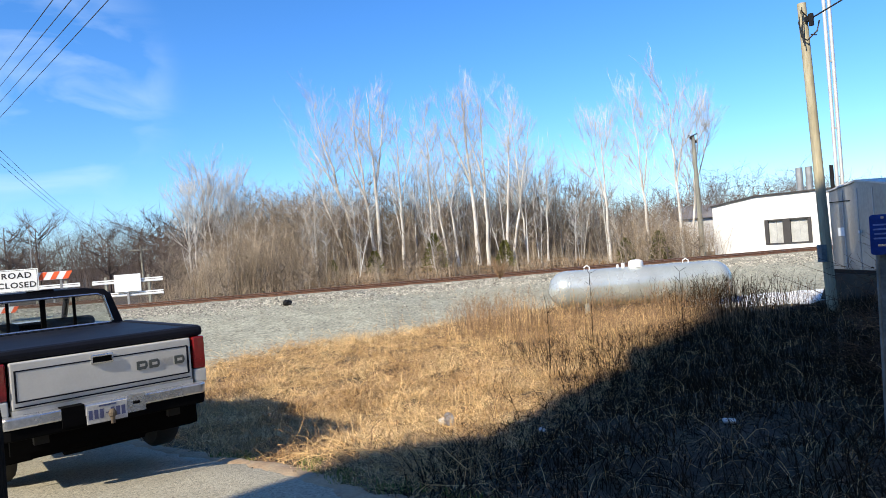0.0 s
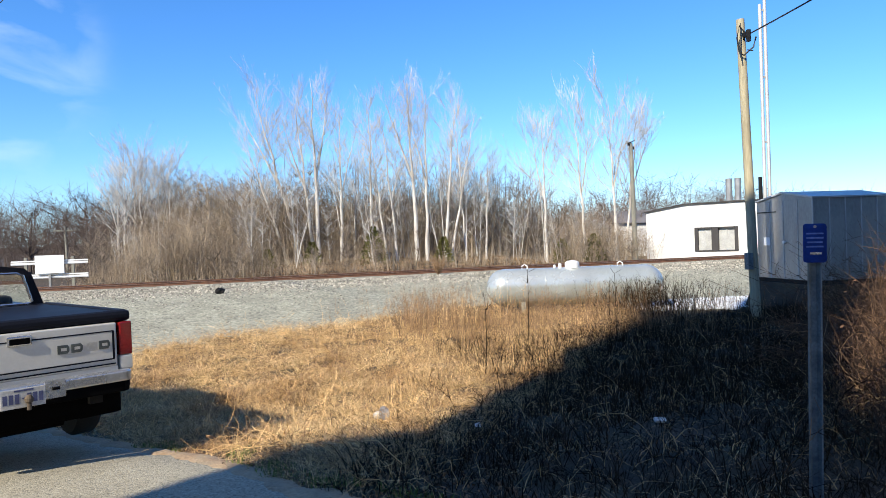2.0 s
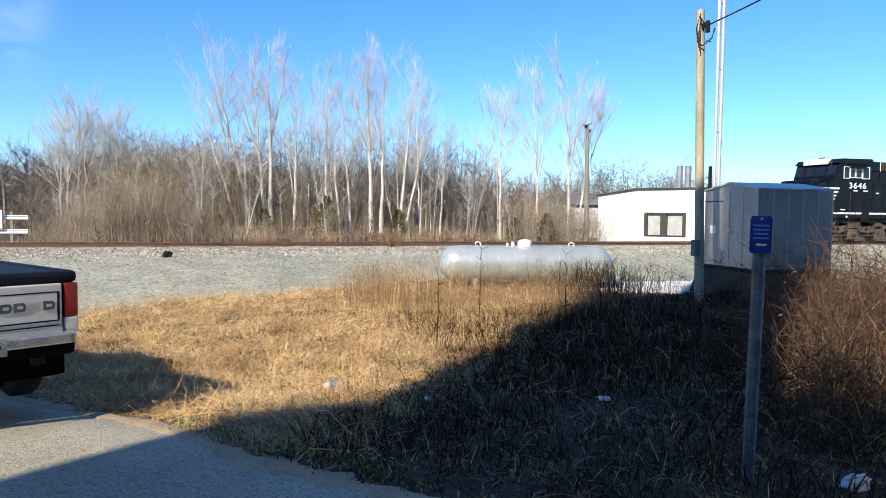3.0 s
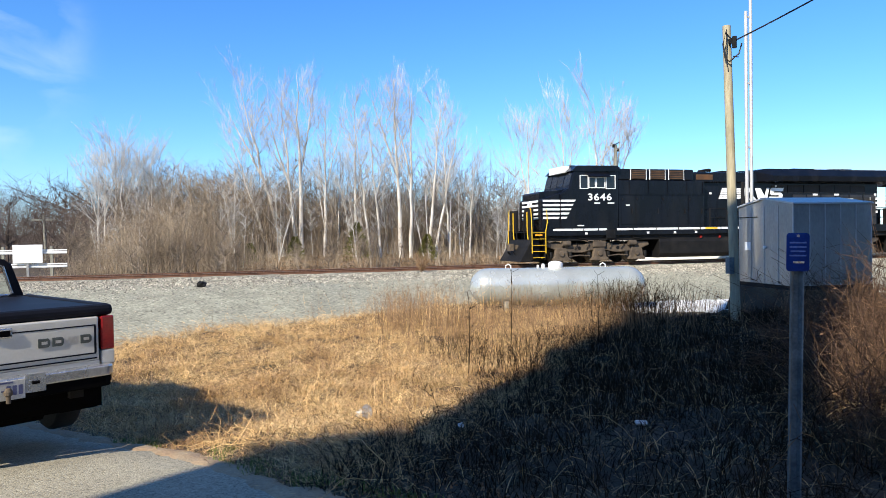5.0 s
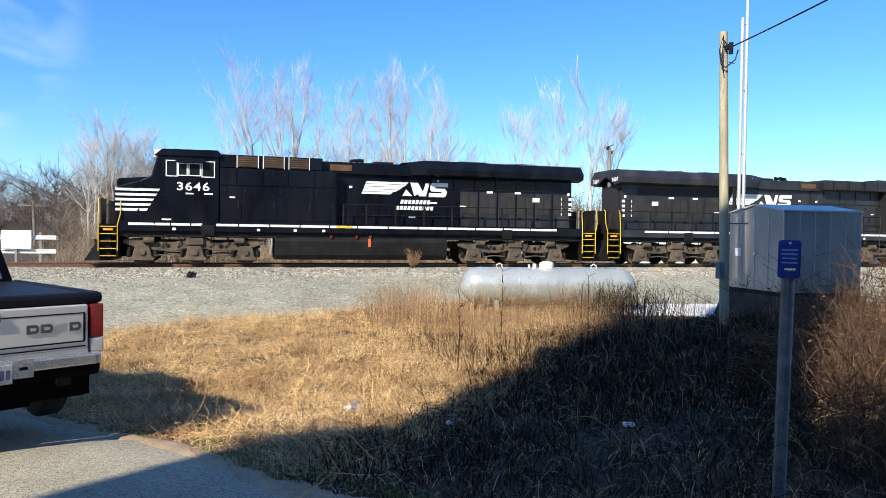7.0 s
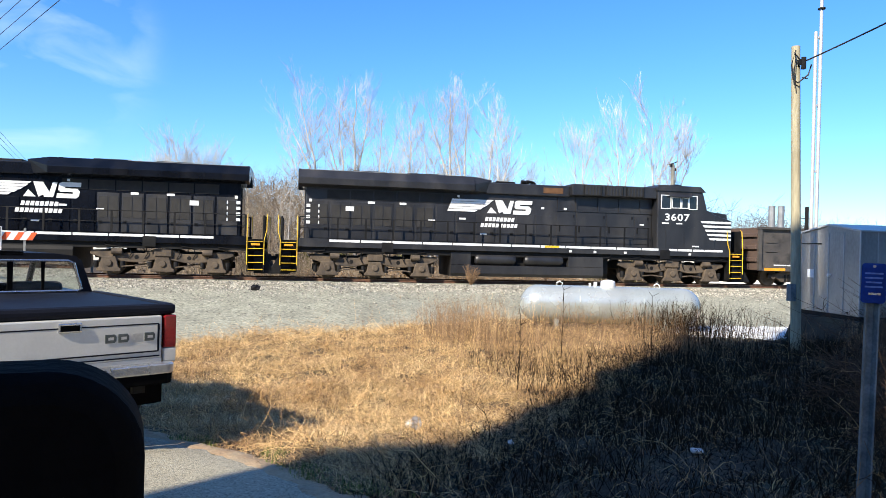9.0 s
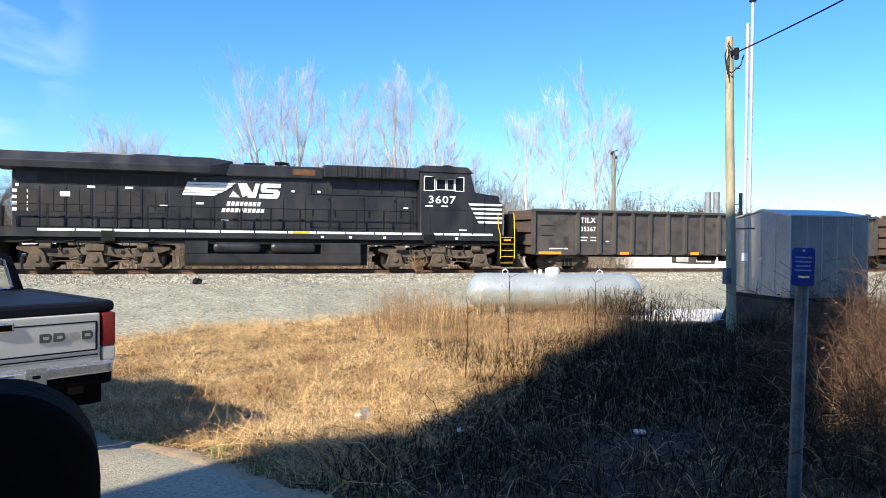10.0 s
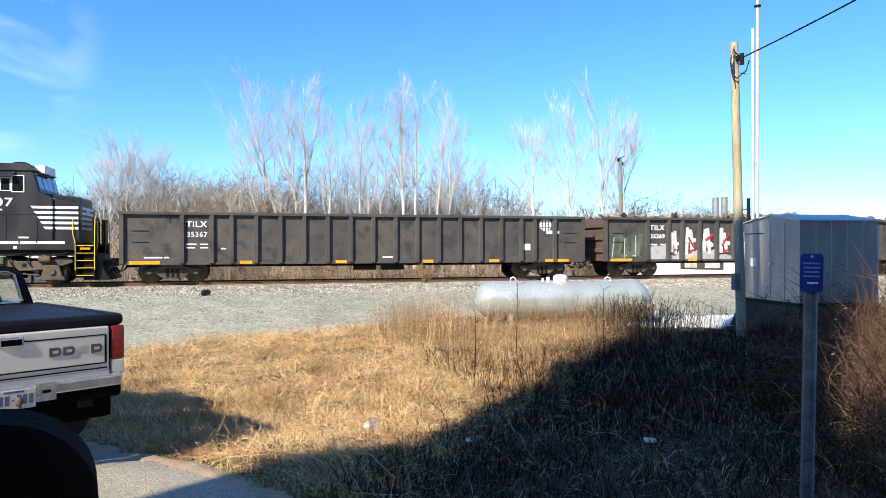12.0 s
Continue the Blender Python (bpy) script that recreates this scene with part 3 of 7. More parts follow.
def flag_logo(parent, sgn, y):
    """The road's mark as plain shapes: five bars that taper into a dark slanted gap, then slanted blocks."""
    d = -sgn                                     # reading direction on this side
    cx = 12.75
    q = sorted((y, y + sgn * 0.004))
    for i in range(5):
        z = 3.12 + i * 0.115
        a, b = -2.0 + i * 0.045, -0.72 + 0.26 * i - 0.02 * i * i
        S().prism([(cx + d * a, z), (cx + d * b, z), (cx + d * (b + 0.14), z + 0.098), (cx + d * (a + 0.04), z + 0.098)], *q).part("logo_bar", M_WHITE, parent, "white painted bar of the side mark")
    blocks = [[(-0.16, 3.08), (0.30, 3.08), (0.02, 3.36)], [(0.26, 3.68), (0.56, 3.68), (0.92, 3.08), (0.62, 3.08)], [(0.20, 3.68), (0.34, 3.68), (0.62, 3.20), (0.40, 3.08)], [(0.74, 3.08), (0.94, 3.08), (1.10, 3.68), (0.92, 3.68)],
              [(1.06, 3.06), (1.80, 3.06), (1.90, 3.16), (1.88, 3.24), (1.08, 3.24)], [(1.18, 3.31), (1.82, 3.31), (1.90, 3.36), (1.82, 3.45), (1.16, 3.45)], [(1.18, 3.52), (1.96, 3.52), (1.98, 3.70), (1.26, 3.70), (1.16, 3.64)], [(1.66, 3.16), (1.90, 3.18), (1.93, 3.36), (1.68, 3.40)], [(1.13, 3.36), (1.36, 3.36), (1.40, 3.60), (1.14, 3.60)]]
    for n, b in enumerate(blocks):
        q = sorted((y + sgn * 0.001 * n, y + sgn * (0.005 + 0.001 * n)))
        S().prism([(cx + d * u, w) for u, w in b], *q).part("logo_block", M_WHITE, parent, "white painted block of the side mark")
    for row, (a, b) in enumerate(((-0.25, 1.15), (-0.45, 1.25))):
        z = 2.72 - row * 0.27
        u, k = a, 0
        while u < b - 0.12:
            q = sorted((y, y + sgn * 0.004))
            S().prism([(cx + d * u, z), (cx + d * (u + 0.135), z), (cx + d * (u + 0.175), z + 0.18), (cx + d * (u + 0.04), z + 0.18)], *q).part("name_bar", M_WHITE, parent, "white bar standing for a painted name")
            u += 0.175


def handrail(parent, pts_x, y, z0=1.7, z1=2.62, material=None):
    mtl = material or M_UNDER
    for x in pts_x:
        S().box(x - 0.04, x + 0.04, y - 0.012, y + 0.012, z0 - 0.3, z1).part("handrail_post", mtl, parent)
    S().tube([(pts_x[0], y, z1), (pts_x[-1], y, z1)], 0.02, 6).part("handrail", mtl, parent)
    S().tube([(pts_x[0], y, (z0 + z1) / 2), (pts_x[-1], y, (z0 + z1) / 2)], 0.012, 6).part("middle_rail", mtl, parent)


def steps(parent, x0, x1, sgn):
    """A corner stair well with yellow-edged treads and yellow grab irons."""
    y0, y1 = sorted((sgn * 1.12, sgn * 1.5))
    for x in (x0, x1):
        S().box(x - 0.02, x + 0.02, y0, y1, 0.25, 1.62).part("step_side", M_UNDER, parent)
    S().box(x0, x1, sorted((sgn * 1.06, sgn * 1.1))[0], sorted((sgn * 1.06, sgn * 1.1))[1], 0.25, 1.62).part("step_back", M_UNDER, parent)
    for i in range(5):
        z = 0.34 + i * 0.29
        S().box(x0 + 0.02, x1 - 0.02, y0, y1, z, z + 0.03).part("step_tread", M_UNDER, parent)
        e = sorted((sgn * 1.5, sgn * 1.515))
        S().box(x0 + 0.02, x1 - 0.02, e[0], e[1], z, z + 0.025).part("step_edge", M_YELLOW, parent, "yellow step edge")
    e = sorted((sgn * 1.5, sgn * 1.51))
    S().box((x0 + x1) / 2 - 0.18, (x0 + x1) / 2 + 0.18, e[0], e[1], 1.36, 1.44).part("step_light", M_ORANGE, parent, "amber reflector")
    for x, b in ((x0 - 0.02, 0.0), (x1 + 0.02, 0.1)):
        S().tube([(x, sgn * 1.53, 0.55), (x, sgn * 1.53, 1.6), (x + b, sgn * 1.5, 2.0), (x + b, sgn * 1.42, 2.6), (x + b, sgn * 1.3, 2.66)], 0.02, 6).part("grab_iron", M_YELLOW, parent, "yellow grab iron")


def coupler(parent, x, d):
    S().box(min(x, x + d * 0.7), max(x, x + d * 0.7), -0.1, 0.1, 0.72, 0.92).box(min(x + d * 0.48, x + d * 0.72), max(x + d * 0.48, x + d * 0.72), -0.18, 0.2, 0.66, 1.0).part("coupler", M_GRIME, parent, bevel=0.02)
    for y in (-0.45, 0.4, 0.6):
        S().tube([(x, y, 0.9), (x + d * 0.2, y, 0.55), (x + d * 0.45, y * 0.8, 0.4), (x + d * 0.6, y * 0.7, 0.62)], 0.025, 6).part("air_hose", M_UNDER, parent)


def make_loco(number, label, paint, reverse):
    L = thing("locomotive", label, "locomotive", group="freight train")
    wheels = []
    H = 0.98
    # frame and deck
    S().box(0.75, 21.55, -1.36, 1.36, 1.12, 1.52).part("underframe", M_UNDER, L)
    S().box(0.32, 21.98, -1.5, 1.5, 1.52, 1.58).part("walkway_deck", M_UNDER, L)
    for sgn in (-1, 1):
        a = sorted((sgn * 1.42, sgn * 1.505))
        S().box(0.95, 21.3, a[0], a[1], 1.36, 1.72).part("side_sill", paint, L)
        x = 1.35
        for w in (1.55, 0.72, 0.42, 0.0, 0.85, 1.2, 1.2, 1.2, 1.15, 1.3, 1.3, 1.3, 1.3, 1.3, 1.3, 1.3, 1.3, 0.9):
            if w == 0.0:
                x += 0.5
                continue
            if x + w > 21.2:
                break
            b = sorted((sgn * 1.505, sgn * 1.511))
            S().box(x, x + w, b[0], b[1], 1.585, 1.685).part("sill_stripe", M_WHITE, L, "white reflective sill stripe")
            x += w + 0.05
        b = sorted((sgn * 1.506, sgn * 1.514))
        S().box(9.6, 10.3, b[0], b[1], 1.59, 1.68).part("sill_plate", M_YELLOW, L, "yellow sill plate")
        for x in (3.0, 6.3, 7.8, 9.0):
            S().box(x, x + 0.13, b[0], b[1], 1.40, 1.50).part("sill_decal", M_WHITE, L)
        S().box(4.1, 4.6, b[0], b[1] + 0.0, 1.2, 1.62).part("jacking_pad", M_UNDER, L)
        S().box(17.2, 17.7, b[0], b[1], 1.2, 1.62).part("jacking_pad", M_UNDER, L)
        for k in range(14):
            x = 1.2 + k * 1.45
            if 7.0 < x < 14.8:
                continue
            S().tube([(x, sgn * 1.38, 1.36), (x + 0.1, sgn * 1.4, 1.22), (x + 0.5, sgn * 1.36, 1.18)], 0.03, 5).part("underframe_pipe", M_UNDER, L)
    # nose, cab
    S().prism([(0.83, 1.58), (0.83, 3.06), (0.90, 3.12), (1.78, 3.38), (1.78, 1.58)], -1.42, 1.42).part("nose", paint, L, bevel=0.05)
    S().prism([(0.86, 3.0), (0.86, 3.40), (0.94, 3.45), (2.24, 3.58), (2.24, 3.0)], -1.08, 1.08).part("nose_top", paint, L, "raised middle of the nose", bevel=0.05)
    cab = S().prism([(1.76, 1.58), (1.76, 3.36), (2.20, 3.58), (2.44, 4.42), (2.60, 4.62), (4.70, 4.64), (4.78, 4.58), (4.78, 1.58)], -1.5, 1.5).part("cab", paint, L, bevel=0.05)
    S().prism([(2.34, 4.42), (2.60, 4.66), (4.72, 4.68), (4.84, 4.56), (4.84, 4.40), (2.3, 4.40)], -1.56, 1.56).part("cab_roof", paint, L, bevel=0.04)
    for y in (-1.1, -0.35, 0.35, 1.1):
        vs = [(2.24, y - 0.33, 3.72), (2.24, y + 0.33, 3.72), (2.40, y + 0.33, 4.30), (2.40, y - 0.33, 4.30)]
        S().add([(x - 0.012, yy, z + 0.012) for x, yy, z in vs], [(0, 1, 2, 3)]).part("windshield", M_DARKGLASS, cab, "dark windshield pane")
    S().box(2.22, 2.56, -0.80, 0.80, 4.38, 4.70).part("number_board", M_WHITE, cab, "white lit number board housing")
    for y in (-0.16, 0.16):
        S().tube([(0.80, y, 2.9), (0.86, y, 2.9)], 0.1, 12).part("headlight", M_WHITE, L, "round headlight")
    for sgn in (-1, 1):
        yb = sgn * 1.5
        w0, w1 = sorted((yb, yb + sgn * 0.012))
        for a, b in ((2.76, 3.17), (3.22, 3.55), (3.62, 4.05), (4.12, 4.60)):
            z0, z1 = (3.58, 4.20) if a in (2.76, 4.12) else (3.62, 4.10)
            p = S().box(a, b, w0, w1, z0, z1).part("cab_window", M_DARKGLASS, cab, "dark cab side window")
            f = S()
            f0, f1 = sorted((yb + sgn * 0.005, yb + sgn * 0.03))
            for bx in ((a - 0.02, a + 0.018, z0 - 0.02, z1 + 0.02), (b - 0.018, b + 0.02, z0 - 0.02, z1 + 0.02), (a + 0.018, b - 0.018, z0 - 0.02, z0 + 0.015), (a + 0.018, b - 0.018, z1 - 0.015, z1 + 0.02)):
                f.box(bx[0], bx[1], f0, f1, bx[2], bx[3])
            f.part("window_frame", M_WHITE, p, "pale window frame")
        a0, a1 = sorted((yb, yb + sgn * 0.22))
        S().add([(3.02, yb, 4.36), (4.34, yb, 4.36), (4.20, yb + sgn * 0.24, 4.14), (3.16, yb + sgn * 0.24, 4.14), (3.02, yb, 4.33), (4.34, yb, 4.33), (4.20, yb + sgn * 0.23, 4.115), (3.16, yb + sgn * 0.23, 4.115)],
                [(0, 1, 2, 3), (4, 7, 6, 5), (0, 4, 5, 1), (1, 5, 6, 2), (2, 6, 7, 3), (3, 7, 4, 0)]).part("sun_visor", paint, cab, "sloping visor over the cab windows")
        for a, b, z0, z1 in ((2.3, 2.34, 1.62, 2.75), (3.36, 3.40, 1.75, 2.6), (4.3, 4.34, 1.75, 2.6), (2.34, 4.7, 2.72, 2.755)):
            S().box(a, b, *sorted((yb, yb + sgn * 0.012)), z0, z1).part("panel_seam", paint, cab)
        # number and nose stripes
        lettering("road_number", number, 0.46, M_WHITE, L, pose(3.78, sgn * 1.512, 3.16, 90, 0, 0 if sgn < 0 else 180), "white painted road number", 1.28)
        for i in range(5):
            z = 2.15 + i * 0.20
            q = sorted((sgn * 1.42, sgn * 1.428))
            S().prism([(0.88, z), (1.66 + 0.07 * i, z), (1.74 + 0.07 * i, z + 0.1), (0.88, z + 0.1)], *q).part("nose_stripe", M_WHITE, L, "white nose stripe")
            q = sorted((sgn * 1.5, sgn * 1.508))
            S().prism([(1.77, z), (2.02 + 0.11 * i, z), (2.10 + 0.11 * i, z + 0.1), (1.77, z + 0.1)], *q).part("nose_stripe", M_WHITE, L, "white nose stripe")
        for x, z, w in ((3.5, 2.86, 0.3), (4.2, 2.86, 0.35), (1.4, 3.3, 0.12), (2.6, 1.8, 0.35)):
            q = sorted((sgn * 1.5, sgn * 1.507))
            if x > 1.76:
                S().box(x, x + w, q[0], q[1], z, z + 0.06).part("small_stencil", M_WHITE, L, "small white stencil bar")
        for i in range(5):
            S().box(0.818, 0.826, -1.0 + 0.0, 1.0, 2.15 + i * 0.2, 2.25 + i * 0.2).part("front_stripe", M_WHITE, L, "white nose stripe") if sgn < 0 else None
    # hood
    wide = -1 if not reverse else 1
    hood = S().box(4.78, 20.95, -H, H, 1.58, 4.36).part("long_hood", paint, L, bevel=0.04)
    S().box(4.78, 9.0, min(0, -1.42), 1.42 if wide > 0 else H, 4.02, 4.55).part("brake_grid_house", paint, L, bevel=0.04)
    S().box(9.0, 13.0, -1.15, 1.15, 3.95, 4.46).part("engine_cowl", paint, L, bevel=0.05)
    aux = S().box(4.80, 9.6, -1.44, H - 0.02, 1.6, 4.0).part("equipment_cabinet", paint, L, bevel=0.03)
    for sgn in (-1, 1):
        face = (-1.44 if sgn < 0 else H)
        # panel seams on the hood and the cabinet
        host = aux if sgn < 0 else hood
        f0, f1 = sorted((face, face + sgn * 0.025))
        for x, w in ((4.95, 0.72), (5.75, 1.35), (7.18, 1.42), (8.68, 0.88)):
            S().box(x, x + w, f0, f1, 1.86, 3.26).part("cabinet_door", paint, host, bevel=0.008)
            l0, l1 = sorted((face + sgn * 0.025, face + sgn * 0.05))
            S().box(x + w - 0.16, x + w - 0.10, l0, l1, 2.35, 2.62).part("door_latch", M_UNDER, host)
            S().box(x + 0.04, x + 0.10, l0, l1, 3.02, 3.14).part("hinge", M_UNDER, host)
        S().box(4.82, 9.58, *sorted((face, face + sgn * 0.05)), 3.30, 3.345).part("cabinet_ledge", paint, host)
        for x in (5.40, 6.45, 7.50, 8.60, 9.5):
            S().box(x, x + 0.05, *sorted((face, face + sgn * 0.045)), 3.345, 3.98).part("batten", paint, host)
        S().box(5.2, 5.42, *sorted((face + sgn * 0.012, face + sgn * 0.032)), 2.76, 2.82).part("small_stencil", M_WHITE, host, "small white stencil bar")
        g = 1.42 if (sgn < 0 or wide > 0) else H
        for x in (5.5, 6.55, 7.6):
            g0, g1 = sorted((sgn * g, sgn * (g + 0.03)))
            gr = S().box(x, x + 0.82, g0, g1, 4.06, 4.5).part("brake_grille", M_SCREEN, hood, "louvred brake grille with a rusty glow")
            for k in range(5):
                h0, h1 = sorted((sgn * (g + 0.03), sgn * (g + 0.05)))
                if sgn < 0:
                    S().box(x + 0.04, x + 0.78, h0, h1, 4.09 + k * 0.085, 4.12 + k * 0.085).part("slat", M_AMBERLOUVRE, gr)
                else:
                    S().box(x + 0.06 + k * 0.155, x + 0.13 + k * 0.155, h0, h1, 4.08, 4.48).part("slat", paint, gr)
            for xx in (x - 0.03, x + 0.82):
                S().box(xx, xx + 0.03, g0, g1 + 0.02 if sgn > 0 else g1, 4.02, 4.54).part("grille_edge", M_WHITE if sgn < 0 else M_UNDER, gr)
        # intake above the engine
        n0, n1 = sorted((sgn * 1.15, sgn * 1.165))
        S().box(9.35, 10.3, n0, n1, 4.08, 4.34).part("air_intake", M_AMBERLOUVRE, hood, "rusty intake screen")
        # engine room doors and radiator doors
        s0, s1 = sorted((sgn * H, sgn * (H + 0.025)))
        for k in range(12):
            x = 9.75 + k * 0.93
            lou = k >= 6
            d = S().box(x, x + 0.84, s0, s1, 1.75, 3.05 if k < 5 else 3.35).part("engine_door", M_BLACKDUST if lou else paint, hood, bevel=0.008)
            if lou:
                t0, t1 = sorted((sgn * (H + 0.025), sgn * (H + 0.04)))
                for j in range(2):
                    S().box(x + 0.06 + j * 0.39, x + 0.40 + j * 0.39, t0, t1, 2.35, 3.2).part("door_screen", M_SCREEN, d)
            t0, t1 = sorted((sgn * (H + 0.02), sgn * (H + 0.05)))
            S().box(x + 0.06, x + 0.2, t0, t1, 2.1, 2.22).part("door_latch", M_UNDER, d)
        for k in range(6):
            x = 14.0 + k * 1.02
            S().box(x, x + 0.96, s0, s1, 3.45, 3.86).part("radiator_screen", M_SCREEN, hood)
        for x, z, w, h in ((9.1, 3.35, 0.14, 0.1), (10.2, 3.35, 0.14, 0.1), (14.2, 3.74, 0.1, 0.1), (16.6, 3.3, 0.3, 0.1), (18.0, 3.3, 0.3, 0.1), (18.9, 2.95, 0.36, 0.2), (13.9, 2.75, 0.3, 0.08), (15.3, 2.62, 0.3, 0.08), (20.7, 3.3, 0.12, 0.12), (12.9, 2.1, 0.3, 0.06)):
            u0, u1 = sorted((sgn * (H + 0.03), sgn * (H + 0.046)))
            S().box(x, x + w, u0, u1, z, z + h).part("hood_decal", M_WHITE, hood, "small white decal")
        flag_logo(L, sgn, sgn * (H + 0.03))
        # end stripes at the rear corner
        for i in range(4):
            z = 2.35 + i * 0.24
            S().box(20.30, 20.93, *sorted((sgn * (H + 0.026), sgn * (H + 0.034))), z, z + 0.13).part("rear_stripe", M_WHITE, hood, "white stripe at the hood end")
        handrail(L, [9.9, 10.9, 12.2, 13.5, 14.8, 16.0, 17.2, 18.4, 19.6, 21.2] if sgn < 0 else [5.2, 6.4, 7.6, 8.8, 10.0, 11.2, 12.4, 13.6, 14.8, 16.0, 17.2, 18.4, 19.6, 21.2], sgn * 1.46)
        steps(L, 0.3, 0.95, sgn)
        steps(L, 21.3, 21.95, sgn)
        S().box(0.34, 0.40, *sorted((sgn * 0.45, sgn * 1.45)), 1.6, 2.62).part("end_guard", M_UNDER, L)
        S().box(21.9, 21.96, *sorted((sgn * 0.45, sgn * 1.45)), 1.6, 2.62).part("end_guard", M_UNDER, L)
    # radiator wings
    for sgn in (-1, 1):
        wing = [(0.0, 4.36), (sgn * 1.0, 3.92), (sgn * 1.52, 4.02), (sgn * 1.54, 4.30), (sgn * 1.18, 4.68), (0.0, 4.70)]
        S().prism(wing, 13.6, 21.3, "x").part("radiator_wing", paint, L, "overhanging radiator wing", bevel=0.02)
        S().add([(12.75, 0, 4.64), (12.75, sgn * 1.10, 4.56), (12.75, sgn * 1.0, 4.0), (13.6, 0, 4.70), (13.6, sgn * 1.18, 4.68), (13.6, sgn * 1.54, 4.30), (13.6, sgn * 1.52, 4.02), (13.6, sgn * 1.0, 3.92)],
                [(0, 1, 4, 3), (1, 2, 6, 5), (1, 5, 4), (2, 7, 6)]).part("wing_front", paint, L)
        for x in (15.2, 17.6):
            S().prism([(sgn * 0.15, 4.70), (sgn * 1.17, 4.685), (sgn * 1.17, 4.705), (sgn * 0.15, 4.72)], x, x + 1.4, "x").part("radiator_fan_screen", M_SCREEN, L)
        S().box(16.5, 21.2, *sorted((sgn * 1.185, sgn * 1.21)), 4.655, 4.675).part("wing_edge_trim", M_GALV, L)
    S().box(20.95, 21.0, -0.8, 0.8, 1.7, 3.8).part("rear_door_panel", paint, L)
    for y in (-0.95, 0.95):
        lettering("rear_number", number, 0.28, M_WHITE, L, pose(21.308, y, 4.18, 90, 0, 90), "white number on the wing end")
    S().tube([(20.96, 0.0, 4.0), (21.1, 0.0, 4.0)], 0.14, 12).part("rear_headlight", M_GALV, L)
    # roof gear
    horn = S()
    for y, l in ((-0.15, 0.45), (0.0, 0.6), (0.15, 0.4)):
        horn.tube([(10.4, y, 4.66), (10.4 + l, y, 4.66)], [0.03, 0.09], 8)
    horn.box(10.35, 10.5, -0.2, 0.2, 4.46, 4.62).part("air_horn", M_UNDER, L)
    S().lathe([(0.3, 0.0), (0.34, 0.1), (0.2, 0.16), (0.02, 0.18)], (3.2, 0.3, 4.68), (0, 0, 1), 14).part("antenna_dome", M_UNDER, L)
    S().box(3.6, 4.4, -0.5, 0.5, 4.68, 4.76).part("cab_air_conditioner", M_UNDER, L, bevel=0.02)
    S().box(11.4, 12.3, -0.35, 0.35, 4.46, 4.62).part("exhaust_stack", M_UNDER, L, bevel=0.02)
    # fuel tank; the reservoirs hang on one side
    S().prism([(-1.36, 1.16), (-1.44, 1.0), (-1.42, 0.42), (-1.34, 0.28), (-1.15, 0.21), (1.0, 0.21), (1.12, 0.42), (1.12, 1.16)], 7.05, 14.6, "x").part("fuel_tank", M_UNDER, L, "black fuel tank", bevel=0.02)
    S().prism([(1.0, 0.21), (1.34, 0.24), (1.42, 0.36), (1.42, 0.72), (1.1, 0.72)], 7.4, 14.6, "x").part("tank_skirt", M_BLACKDUST, L)
    for a, b in ((9.35, 11.2), (11.6, 13.5)):
        S().lathe([(0.02, 0), (0.17, 0.02), (0.23, 0.1), (0.24, 0.2), (0.24, b - a - 0.2), (0.23, b - a - 0.1), (0.17, b - a - 0.02), (0.02, b - a)], (a, 1.25, 0.98), (1, 0, 0), 16).part("air_reservoir", M_BLACKDUST, L, "dusty air reservoir", smooth=True)
    S().box(7.4, 9.1, 1.1, 1.40, 0.72, 1.2).part("equipment_box", M_BLACKDUST, L, bevel=0.02)
    S().box(13.7, 14.6, 1.1, 1.38, 0.72, 1.3).part("filter_box", M_BLACKDUST, L, bevel=0.02)
    for x in (9.4, 10.5, 11.1):
        S().tube([(x, -1.40, 1.16), (x, -1.44, 1.26)], 0.06, 8).part("tank_fitting", M_RED if x < 11 else M_GRIME, L)
    S().box(11.0, 11.12, -1.452, -1.44, 0.78, 1.14).part("sight_glass", M_BARRED, L, "small red fuel gauge")
    # ends
    S().prism([(-0.28, 0.16), (0.72, 0.16), (0.72, 1.2), (0.30, 1.2), (0.12, 0.8)], -1.35, 1.35).part("snow_plow", M_UNDER, L, bevel=0.02)
    S().prism([(22.5, 0.18), (21.55, 0.18), (21.55, 1.2), (21.95, 1.2), (22.1, 0.8)], -1.3, 1.3).part("pilot", M_UNDER, L, bevel=0.02)
    coupler(L, 0.4, -1)
    coupler(L, 21.9, 1)
    for y in (-0.9, -0.5, 0.5, 0.9):
        S().tube([(0.36, y, 1.0), (0.30, y, 1.58), (0.30, y, 2.5)], 0.025, 6).part("end_grab_iron", M_YELLOW if abs(y) > 0.6 else M_UNDER, L)
    loco_truck(L, (1.85, 3.85, 5.85), wheels)
    loco_truck(L, (15.9, 17.95, 20.0), wheels)
    return L, wheels


